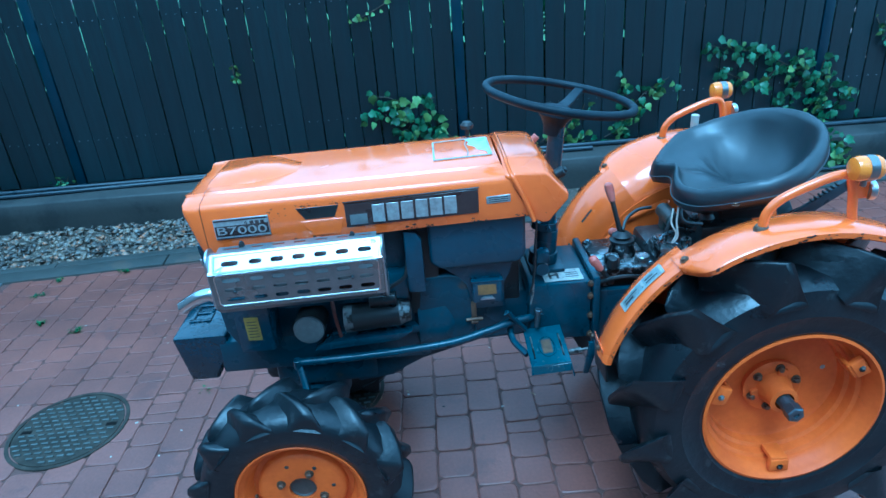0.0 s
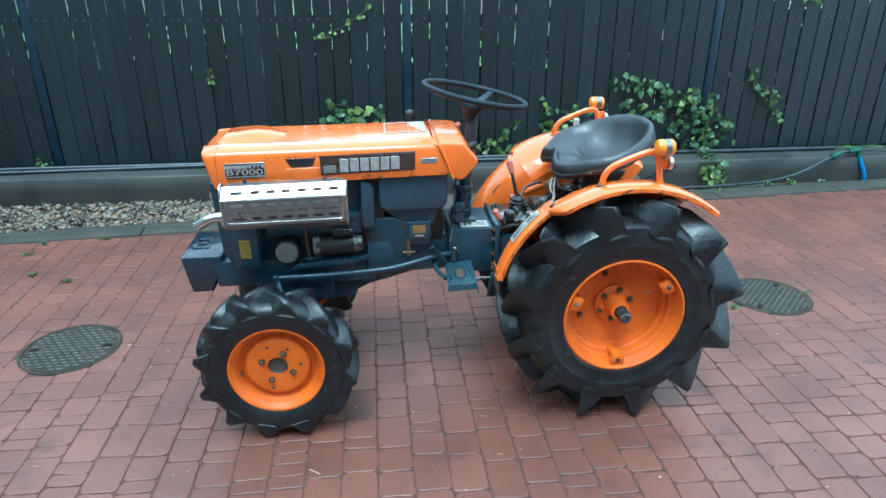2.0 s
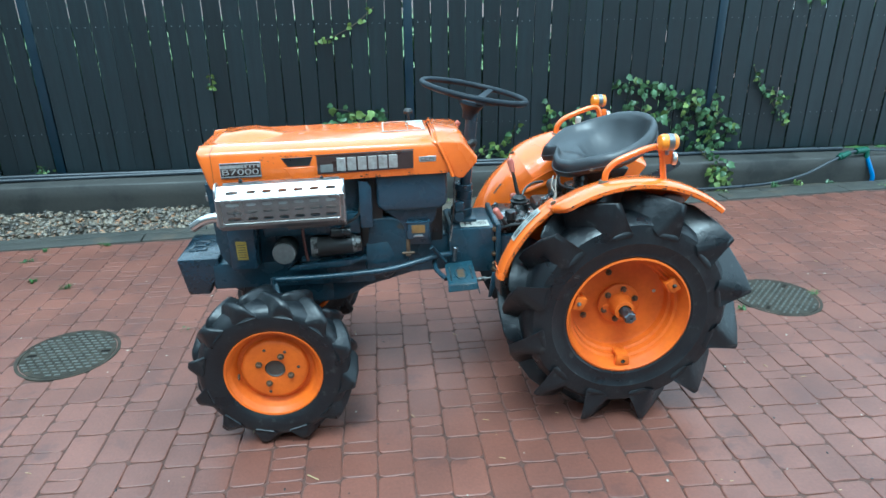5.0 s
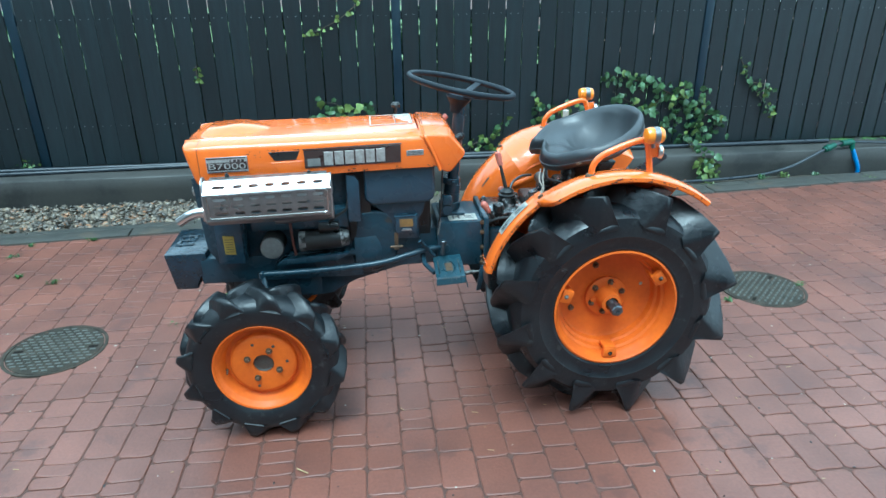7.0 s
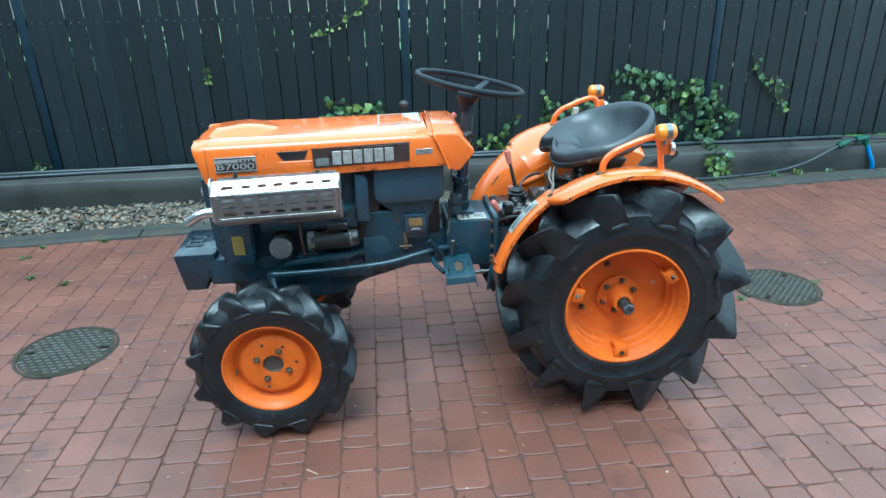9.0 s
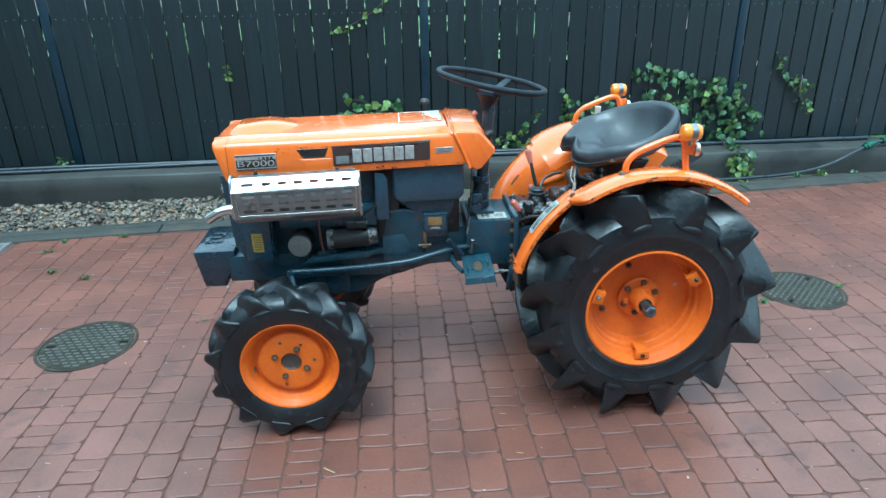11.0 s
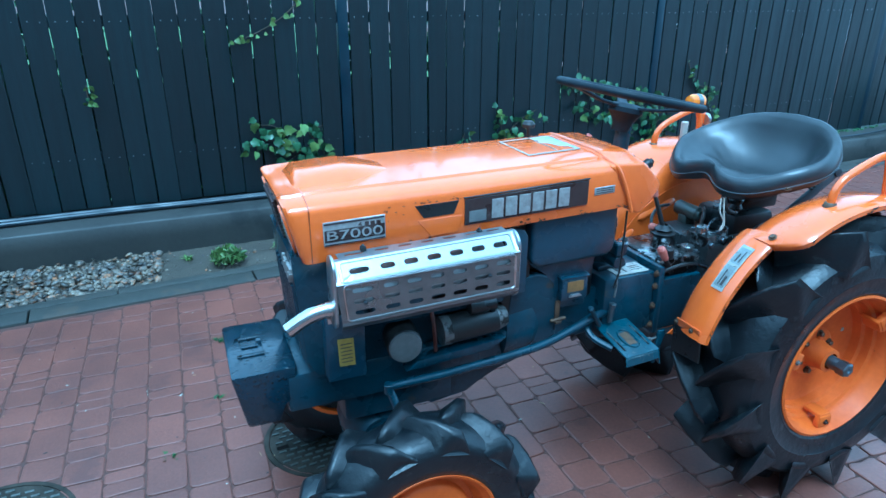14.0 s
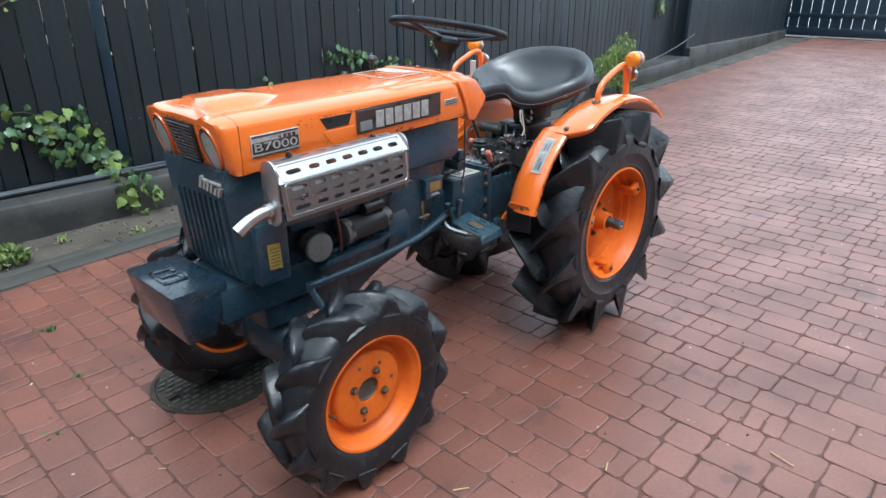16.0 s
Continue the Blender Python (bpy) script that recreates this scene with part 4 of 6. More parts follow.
part("starter_motor", join(rod((-0.235, 1.675, 0.618), (-0.09, 1.675, 0.626), 0.036), rod((-0.165, 1.665, 0.672), (-0.095, 1.665, 0.674), 0.018)), BLACK_PART, tractor, "black starter motor")
part("starter_nose", rod((-0.092, 1.675, 0.626), (-0.062, 1.675, 0.627), 0.034, 0.026), DULL_METAL, tractor)
part("starter_band", rod((-0.236, 1.675, 0.618), (-0.212, 1.675, 0.619), 0.037), DULL_METAL, tractor)
part("manifold", join(rod((-0.30, 1.60, 0.733), (-0.108, 1.60, 0.744), 0.017), tube([(-0.20, 1.60, 0.738), (-0.20, 1.64, 0.73), (-0.20, 1.69, 0.71)], 0.014, 10)), STEEL_GREY, tractor, "grey exhaust manifold pipe")
part("starter_lead", tube([(-0.13, 1.66, 0.69), (-0.10, 1.655, 0.715), (-0.065, 1.66, 0.74), (-0.055, 1.67, 0.80)], 0.005, 8), BLACK_PART, tractor)
part("fan_plate", prism([(-0.060, 0.862), (-0.028, 0.855), (-0.016, 0.835), (-0.016, 0.69), (-0.060, 0.69)], 1.655, 1.672, 0.004), BLUE_PANEL, tractor, "dark bent sheet bracket")

# exhaust guard: a bent sheet with slots
def slotted(p0, p1, p2, p3, cells, rows, grow=(0.55, 0.30)):
    """A sheet over four corners (p0 p1 along the bottom, p3 p2 along the top) with rows of rounded slots."""
    bm = bmesh.new()
    p0, p1, p2, p3 = (Vector(p) for p in (p0, p1, p2, p3))
    at = lambda u, v: p0.lerp(p1, u).lerp(p3.lerp(p2, u), v)
    ring_n = 24
    for (u0, u1) in cells:
        for (v0, v1) in rows:
            cu, cv, hu, hv = (u0 + u1) / 2, (v0 + v1) / 2, (u1 - u0) / 2, (v1 - v0) / 2
            outer, inner = [], []
            for k in range(ring_n):
                a = 2 * math.pi * k / ring_n
                c, s = math.cos(a), math.sin(a)
                q = max(abs(c), abs(s))
                outer.append(bm.verts.new(at(cu + hu * c / q, cv + hv * s / q)))
                inner.append(bm.verts.new(at(cu + hu * grow[0] * (abs(c) ** 0.45) * (1 if c > 0 else -1), cv + hv * grow[1] * (abs(s) ** 0.75) * (1 if s > 0 else -1))))
            for k in range(ring_n):
                j = (k + 1) % ring_n
                bm.faces.new((outer[k], outer[j], inner[j], inner[k]))
    return bm


SX0, SX1 = -0.507, -0.106
cells = [(0.04, 0.21), (0.21, 0.335), (0.335, 0.46), (0.46, 0.585), (0.585, 0.71), (0.71, 0.835), (0.835, 0.97)]
A0, A1 = (SX0, 1.533, 0.846), (SX1, 1.535, 0.856)
B0, B1 = (SX0, 1.566, 0.882), (SX1, 1.572, 0.891)
C0, C1 = (SX0 + 0.006, 1.526, 0.760), (SX1 - 0.002, 1.530, 0.768)
D0, D1 = (SX0 + 0.008, 1.545, 0.742), (SX1 - 0.004, 1.548, 0.750)
sheet = slotted(A0, A1, B1, B0, cells, [(0.06, 0.94)], (0.60, 0.30))
face_sheet = join(bmesh.new(), slotted(C0, C1, A1, A0, cells, [(0.14, 0.41), (0.41, 0.68), (0.68, 0.95)], (0.62, 0.44)))
sheet_bm, face_bm = bmesh.new(), bmesh.new()
for a0, a1, b1, b0 in ((C0, C1, A1, A0), (A0, A1, B1, B0)):
    a0, a1, b1, b0 = (Vector(p) for p in (a0, a1, b1, b0))
    rows_v = (0.14, 0.95) if a0.z < 0.8 else (0.06, 0.94)
    at = lambda u, v: a0.lerp(a1, u).lerp(b0.lerp(b1, u), v)
    for (u0, u1, v0, v1) in ((0, 1, 0, rows_v[0]), (0, 1, rows_v[1], 1), (0, 0.04, *rows_v), (0.97, 1, *rows_v)):
        own = face_bm if a0.z < 0.8 else sheet_bm
        own.faces.new([own.verts.new(at(u, v)) for u, v in ((u0, v0), (u1, v0), (u1, v1), (u0, v1))])
face_bm.faces.new([face_bm.verts.new(p) for p in (D0, D1, C1, C0)])
sheet_bm.faces.new([sheet_bm.verts.new(p) for p in (B0, B1, (SX1, 1.582, 0.892), (SX0, 1.576, 0.883))])
sheet = join(sheet, slotted((SX0, 1.576, 0.883), (SX1, 1.582, 0.892), (SX1, 1.602, 0.893), (SX0, 1.602, 0.884), cells, [(0, 1)], (0.60, 0.30)))
sheet, face_sheet = join(sheet, sheet_bm), join(face_sheet, face_bm)
bmesh.ops.remove_doubles(sheet, verts=sheet.verts, dist=0.0004)
bmesh.ops.remove_doubles(face_sheet, verts=face_sheet.verts, dist=0.0004)
# the sheet's light is in its colours: bright top, greyer front face
guard = part("exhaust_guard", sheet, STEEL, tractor, "perforated steel exhaust heat guard, top coloured bright as the lit side", angle=4)
guard_face = part("guard_face", face_sheet, STEEL_GREY, guard, "slotted front face, coloured greyer as the shaded side")
for ob in (guard, guard_face):
    ob.data.polygons.foreach_set("use_smooth", [False] * len(ob.data.polygons))
    thick = ob.modifiers.new("thickness", "SOLIDIFY")
    thick.thickness, thick.offset = 0.0018, 0


def bead(p0, p1, p2, p3, u0, u1, v0, v1, out):
    """A pressed bead round a rectangle of a sheet, with rounded corners."""
    p0, p1, p2, p3 = (Vector(p) for p in (p0, p1, p2, p3))
    at = lambda u, v: p0.lerp(p1, u).lerp(p3.lerp(p2, u), v) + Vector(out)
    du, dv = 0.022, 0.09
    ring = []
    for cu, cv, a0 in ((u1 - du, v0 + dv, -90), (u1 - du, v1 - dv, 0), (u0 + du, v1 - dv, 90), (u0 + du, v0 + dv, 180)):
        ring += [at(cu + du * math.cos(radians(a0 + 18 * k)), cv + dv * math.sin(radians(a0 + 18 * k))) for k in range(6)]
    return tube(ring + ring[:1], 0.0027, 6, smoothed=False)


for x in (-0.435, -0.175):
    part("guard_clip", join(box(x - 0.006, x + 0.006, 1.590, 1.602, 0.885, 0.896, 0.002), rod((x, 1.596, 0.893), (x, 1.596, 0.900), 0.004)), BLACK_PART, guard)
# brighter metal on the front bead paints the highlight along its edge
part("guard_crease", bead(C0, C1, A1, A0, 0.03, 0.975, 0.10, 0.97, (0, -0.0005, 0)), CHROME, guard)
part("guard_bead", bead(A0, A1, B1, B0, 0.03, 0.975, 0.07, 0.93, (0, -0.0005, 0.0003)), STEEL, guard)
end = []
for k in range(28):
    a = 2 * math.pi * k / 28
    c, s = math.cos(a), math.sin(a)
    end.append((1.570 + 0.033 * c, 0.818 + (0.048 if s > 0 else -0.048) + 0.030 * s))
part("guard_end", prism(end, SX0 - 0.004, SX0 + 0.002, 0.0015, "x"), STEEL, guard, "rounded steel end plate")
part("guard_end", prism(end, SX1 - 0.002, SX1 + 0.004, 0.0015, "x"), STEEL, guard, "rounded steel end plate")
for x, z in ((SX0 + 0.055, 0.803), (SX1 - 0.072, 0.815)):
    part("guard_screw", bolt_head((x, 1.529, z), OUT, 0.0032, 0.004), SHAFT, guard)
part("silencer", rod((SX0 + 0.02, 1.580, 0.812), (SX1 - 0.02, 1.584, 0.822), 0.046, segments=28), SILENCER, tractor, "dull metal exhaust silencer")
part("exhaust_pipe", tube([(SX0 + 0.03, 1.572, 0.779), (SX0 - 0.02, 1.572, 0.779), (SX0 - 0.055, 1.573, 0.770), (SX0 - 0.095, 1.575, 0.747)], 0.0165, 18), CHROME, tractor, "polished curved exhaust tail pipe")
part("exhaust_bore", lathe([(0.0145, 0), (0.0145, 0.001), (0, 0.001)], (SX0 - 0.0952, 1.575, 0.7468), (-0.85, 0.03, -0.5), 18), INK, tractor)
part("pipe_clamp", join(lathe([(0.0165, -0.006), (0.019, -0.006), (0.019, 0.006), (0.0165, 0.006)], (SX0 - 0.012, 1.572, 0.779), (1, 0, 0), 18), box(SX0 - 0.016, SX0 - 0.006, 1.566, 1.578, 0.748, 0.764, 0.002)), CHROME, tractor)

# tank, clutch housing, gearbox
part("bulkhead", join(box(-0.06, 0.02, 1.70, 1.94, 0.60, 0.87, 0.006), box(0.02, 0.235, 1.735, 1.905, 0.60, 0.80, 0.006)), BLACK_PART, tractor, "dark grimy bulkhead behind the tank")
part("fuel_tank", prism([(0.000, 0.872), (0.245, 0.880), (0.245, 0.765), (0.225, 0.746), (0.025, 0.742), (0.000, 0.760)], 1.665, 1.975, 0.012, segments=3), BLUE_PANEL, tractor, "dark blue-grey fuel tank", angle=50)
part("tank_bracket", prism([(0.01, 0.742), (0.215, 0.746), (0.205, 0.70), (0.185, 0.672), (0.19, 0.60), (0.10, 0.60), (0.095, 0.665), (0.07, 0.705)], 1.700, 1.716, 0.003), BLUE_PANEL, tractor)
fuse = part("control_box", box(0.103, 0.182, 1.678, 1.702, 0.628, 0.692, 0.006), BLUE_PANEL, tractor, "small blue-grey box with worn yellow label")
part("box_label", plate([(0.118, 1.6765, 0.655), (0.166, 1.6765, 0.655), (0.166, 1.6765, 0.684), (0.118, 1.6765, 0.684)], 0.0015, 0), STICKER_OCHRE, fuse)
part("box_latch", prism([(0.122, 0.640), (0.130, 0.648), (0.155, 0.648), (0.163, 0.640)], 1.672, 1.679, 0.002), STEEL, fuse)
part("box_lid", box(0.100, 0.185, 1.676, 1.704, 0.690, 0.696, 0.002), BLUE_PANEL, fuse)
part("clutch_housing", join(lathe([(0, -0.06), (0.10, -0.06), (0.132, -0.045), (0.135, 0.03), (0.120, 0.055), (0, 0.06)], (0.0, YM, 0.56), (1, 0, 0), 36), prism([(-0.044, 0.50), (-0.042, 0.60), (-0.036, 0.695), (-0.022, 0.710), (0.04, 0.712), (0.072, 0.704), (0.094, 0.680), (0.106, 0.63), (0.110, 0.50)], 1.698, 1.942, 0.014, segments=3), rod((-0.040, 1.71, 0.69), (-0.058, 1.71, 0.69), 0.010), prism([(-0.24, 0.365), (-0.13, 0.378), (-0.05, 0.44), (0.12, 0.488), (0.26, 0.478), (0.26, 0.62), (-0.05, 0.64), (-0.24, 0.52)], 1.7385, 1.9015, 0.01)), BLUE, tractor, "dark blue clutch housing", angle=40)
gearbox = part("gearbox", box(0.255, 0.4248, 1.702, 1.938, 0.476, 0.654, 0.010), BLUE, tractor, "dark blue-grey gearbox casing")
part("gearbox_flange", box(0.425, 0.445, 1.690, 1.950, 0.462, 0.668, 0.006), BLUE, gearbox)
part("gearbox_rear", box(0.4452, 0.62, 1.715, 1.925, 0.45, 0.6148, 0.015), BLUE, gearbox)
for z in (0.49, 0.55, 0.61, 0.648):
    part("bolt", bolt_head((0.422, 1.6995 if z < 0.65 else 1.72, z), OUT, 0.007, 0.006), BOLT, gearbox)
shift_plate = part("shift_plate", plate([(0.300, 1.712, 0.6555), (0.405, 1.712, 0.6555), (0.405, 1.775, 0.6555), (0.300, 1.775, 0.6555)], 0.0015, 0), STICKER, gearbox, "pale gear pattern plate")
for x0, x1, y0, y1 in ((0.315, 0.322, 1.725, 1.762), (0.335, 0.342, 1.725, 1.762), (0.315, 0.342, 1.741, 1.747), (0.360, 0.395, 1.730, 1.733), (0.360, 0.395, 1.741, 1.744), (0.360, 0.395, 1.752, 1.755)):
    part("plate_line", box(x0, x1, y0, y1, 0.6568, 0.6576, 0), INK, shift_plate)
part("gearbox_top", join(box(0.445, 0.60, 1.725, 1.925, 0.615, 0.672, 0.012), rod((0.535, 1.815, 0.66), (0.535, 1.82, 0.715), 0.042, 0.026), box(0.47, 0.51, 1.735, 1.775, 0.66, 0.70, 0.01), rod((0.575, 1.76, 0.67), (0.575, 1.76, 0.688), 0.020), rod((0.57, 1.87, 0.67), (0.57, 1.87, 0.684), 0.018)), OILY_ALU, tractor, "oily bare aluminium gear cover")
part("lever_boot", lathe([(0.032, 0), (0.034, 0.008), (0.022, 0.014), (0.028, 0.020), (0.018, 0.028), (0.010, 0.032)], (0.535, 1.82, 0.705), (0, 0, 1), 20), BLACK_PART, tractor)
part("filler_plug", rod((0.487, 1.735, 0.672), (0.487, 1.733, 0.700), 0.015, 0.013), BLACK_PART, tractor)
part("rear_housing", join(box(0.60, 0.95, 1.705, 1.935, 0.44, 0.70, 0.015), box(0.72, 0.88, 1.74, 1.90, 0.69, 0.765, 0.02), rod((0.66, 1.66, 0.62), (0.66, 1.72, 0.62), 0.03)), GREASE, tractor, "oily dark hydraulic housing", angle=40)
part("hydraulic_body", join(box(0.60, 0.67, 1.72, 1.80, 0.68, 0.722, 0.010), box(0.66, 0.74, 1.69, 1.735, 0.64, 0.715, 0.012), rod((0.62, 1.76, 0.72), (0.62, 1.76, 0.742), 0.018), rod((0.685, 1.745, 0.70), (0.685, 1.745, 0.735), 0.015)), OILY_ALU, tractor, "oily hydraulic valve body")
part("hydraulic_cylinder", join(rod((0.690, 1.845, 0.738), (0.690, 1.945, 0.738), 0.022, bevel=0.006), rod((0.690, 1.840, 0.738), (0.690, 1.848, 0.738), 0.015), box(0.67, 0.71, 1.88, 1.92, 0.69, 0.73, 0.008)), CYLINDER, tractor, "greenish grey hydraulic cylinder")
for pts, r in (([(0.61, 1.73, 0.725), (0.605, 1.725, 0.745), (0.63, 1.74, 0.757), (0.68, 1.77, 0.752), (0.72, 1.78, 0.735)], 0.0035), ([(0.64, 1.79, 0.72), (0.66, 1.80, 0.76), (0.685, 1.83, 0.765)], 0.006), ([(0.70, 1.70, 0.70), (0.72, 1.685, 0.73), (0.77, 1.69, 0.745), (0.82, 1.70, 0.72)], 0.0055), ([(0.445, 1.70, 0.65), (0.50, 1.69, 0.665), (0.56, 1.695, 0.655), (0.62, 1.70, 0.63)], 0.006), ([(0.56, 1.90, 0.68), (0.58, 1.93, 0.72), (0.62, 1.95, 0.74), (0.66, 1.95, 0.745)], 0.005)):
    part("hydraulic_pipe", tube(pts, r, 8), SHAFT if r < 0.004 else BLACK_PART, tractor)
for x, y, z in ((0.615, 1.716, 0.70), (0.655, 1.716, 0.71), (0.70, 1.686, 0.665), (0.728, 1.686, 0.70), (0.675, 1.686, 0.70)):
    part("bolt", bolt_head((x, y, z), OUT, 0.008, 0.012), SHAFT, tractor)
for x, y, z in ((0.46, 1.74, 0.672), (0.59, 1.74, 0.672), (0.46, 1.90, 0.672), (0.59, 1.90, 0.672), (0.615, 1.785, 0.722), (0.655, 1.735, 0.722)):
    part("bolt", bolt_head((x, y, z), (0, 0, 1), 0.0075, 0.008), SHAFT, tractor)


# levers
def lever(name, foot, top, knob_from, label):
    foot, top = Vector(foot), Vector(top)
    way = (top - foot).normalized()
    n = (top - foot).length
    stick = part(name, rod(foot, top - way * knob_from * 0.8, 0.0075, 0.006, 12), BLACK_PART, tractor, label)
    part("knob", lathe([(0, -knob_from), (0.009, -knob_from), (0.010, -knob_from * 0.8), (0.0125, -knob_from * 0.35), (0.0115, -0.006), (0.006, 0), (0, 0.001)], top, way, 16), KNOB_RED, stick, "faded red plastic grip")


lever("gear_lever", (0.533, 1.822, 0.725), (0.502, 1.862, 0.866), 0.052, "main gear lever with faded red grip")
lever("range_lever", (0.478, 1.705, 0.640), (0.418, 1.694, 0.728), 0.048, "bent range lever with pink grip")
lever("drive_lever", (0.580, 1.845, 0.700), (0.508, 1.853, 0.724), 0.044, "short drive lever with pink grip")

# steering
part("steering_column", join(rod((0.316, YM, 0.650), (0.356, YM, 1.085), 0.021), rod((0.314, YM, 0.650), (0.326, YM, 0.765), 0.031), rod((0.318, YM, 0.768), (0.320, YM, 0.790), 0.036), rod((0.322, YM - 0.03, 0.78), (0.322, YM - 0.05, 0.78), 0.007), rod((0.312, YM, 0.655), (0.316, YM, 0.70), 0.040), box(0.27, 0.365, YM - 0.06, YM + 0.06, 0.645, 0.668, 0.006)), BLUE, tractor, "dark steering column")
WC, TILT_W = Vector((0.359, YM, 1.124)), radians(11.6)
wheel_pose = Matrix.Translation(WC) @ Matrix.Rotation(TILT_W, 4, "Y")
ring = loft([[((0.186 + 0.0105 * math.cos(b) + (0.0009 * math.sin(a * 40) if math.cos(b) < 0 else 0)) * math.cos(a), (0.186 + 0.0105 * math.cos(b)) * math.sin(a), 0.0105 * math.sin(b)) for b in (2 * math.pi * j / 10 for j in range(10))] for a in (2 * math.pi * k / 96 for k in range(97))], caps=False)
bmesh.ops.remove_doubles(ring, verts=ring.verts, dist=0.0005)
steering = part("steering_wheel", ring, PLASTIC, tractor, "grey-black three-spoke steering wheel", wheel_pose, angle=60)
for a in (60, 180, 300):
    spoke = loft([[(0.02, -0.016, -0.030), (0.02, 0.016, -0.030), (0.02, 0.016, -0.040), (0.02, -0.016, -0.040)], [(0.09, -0.014, -0.022), (0.09, 0.014, -0.022), (0.09, 0.014, -0.030), (0.09, -0.014, -0.030)], [(0.182, -0.012, 0.002), (0.182, 0.012, 0.002), (0.182, 0.012, -0.006), (0.182, -0.012, -0.006)]])
    bmesh.ops.bevel(spoke, geom=spoke.edges[:], offset=0.002, segments=1, affect="EDGES", clamp_overlap=True)
    part("spoke", spoke, PLASTIC, steering, "", wheel_pose @ Matrix.Rotation(radians(a), 4, "Z"))
part("horn_cap", lathe([(0.023, -0.098), (0.025, -0.078), (0.034, -0.060), (0.046, -0.046), (0.045, -0.034), (0.032, -0.025), (0, -0.023)], axis=(0, 0, 1), segments=28), PLASTIC, steering, "", wheel_pose)

# seat
def seat_mesh():
    """A pan seat: deep bowl, thick rolled rim rising to the back, two thigh lobes with a notch between them."""
    cx, n = 0.820, 96
    prof = [(0.04, 0), (0.16, 0), (0.30, 0), (0.44, 0), (0.56, 0), (0.66, 0), (0.74, 0), (0.80, 0), (0.85, 0.002), (0.89, 0.008), (0.93, 0.014), (0.965, 0.014), (0.995, 0.008), (1.018, -0.002), (1.025, -0.013), (1.015, -0.024), (0.985, -0.032), (0.94, -0.033), (0.88, -0.026), (0.80, -0.016), (0.6, -0.014), (0.4, -0.014), (0.1, -0.014)]
    rings = []
    for i, (u, roll) in enumerate(prof):
        row = []
        for k in range(n):
            a = 2 * math.pi * k / n
            c, s = math.cos(a), math.sin(a)
            off = abs(math.atan2(s, -c))
            horn = math.exp(-((off / 0.27) ** 2))
            lobe = math.exp(-(((off - 0.72) / 0.34) ** 2))
            reach = 1 - 0.20 * horn * min(1, u) + 0.03 * lobe
            rx, ry = 0.196 * reach, 0.238 * (1 - 0.13 * max(0, -c) ** 2)
            back = (1 + c) / 2
            rim = 0.010 + 0.020 * horn - 0.012 * lobe + 0.048 * s * s * (0.4 + 0.6 * back) + 0.086 * max(0, c) ** 1.6
            x, y = rx * u * c, ry * u * s
            lift = min(1.0, u / 0.88) ** (3.0 + 2.5 * max(0, c))
            z = 0.884 - (0.040 * max(0.0, 1 - ((x - 0.060) / 0.125) ** 2 - (y / 0.150) ** 2) ** 0.8 if i < 10 or i > 18 else 0) + rim * lift + roll * 1.25 + 0.004 * math.exp(-((y / 0.05) ** 2)) * (1 if i < 6 or i > 19 else 0)
            z += 0.0026 * noise.noise((x * 24, y * 13, 1)) + 0.0022 * noise.noise((x * 62, y * 24, 4)) * (1.4 if c < 0 else 0.8) - (0.0030 * math.exp(-(y / 0.006) ** 2) if x < 0.03 and i < 10 else 0)
            row.append((cx + x, YM + y * 1.03, z + 0.11 * x + 0.006))
        rings.append(row)
    return loft(rings)


seat = part("seat", seat_mesh(), VINYL, tractor, "wet black moulded vinyl pan seat", angle=70)
def seat_edge(a, u, roll):
    c, s = math.cos(a), math.sin(a)
    off = abs(math.atan2(s, -c))
    horn, lobe = math.exp(-((off / 0.27) ** 2)), math.exp(-(((off - 0.72) / 0.34) ** 2))
    rim = 0.010 + 0.020 * horn - 0.012 * lobe + 0.048 * s * s * (0.7 + 0.3 * c) + 0.086 * max(0, c) ** 1.6
    x = 0.196 * (1 - 0.20 * horn + 0.03 * lobe) * u * c
    return 0.820 + x, YM + 0.245 * (1 - 0.13 * max(0, -c) ** 2) * u * s, 0.890 + rim + roll + 0.11 * x


part("seat_seam", tube([seat_edge(2 * math.pi * k / 96, 1.026, -0.022) for k in range(97)], 0.0024, 6, smoothed=False), VINYL, seat)
part("seat_bracket", join(box(0.78, 0.92, YM - 0.045, YM + 0.045, 0.76, 0.82, 0.008), tube([(0.66, YM - 0.08, 0.845), (0.66, YM - 0.10, 0.80), (0.72, YM - 0.08, 0.775)], 0.006, 8), prism([(0.76, 0.835), (0.94, 0.838), (0.91, 0.79), (0.79, 0.78)], YM - 0.05, YM + 0.05, 0.01), lathe([(0.016, 0), (0.022, 0.012), (0.016, 0.024), (0.022, 0.036), (0.016, 0.048)], (0.745, YM - 0.05, 0.768), (0, 0, 1), 14)), GREASE, tractor)
part("string", tube([(0.635, 1.722, 0.835), (0.628, 1.712, 0.80), (0.640, 1.705, 0.77), (0.632, 1.706, 0.745), (0.645, 1.706, 0.76), (0.642, 1.712, 0.80), (0.648, 1.724, 0.835)], 0.0025, 6), TWINE, tractor, "loop of pale string")

# fenders
AX, AZ, FR = 0.84, 0.43, 0.459


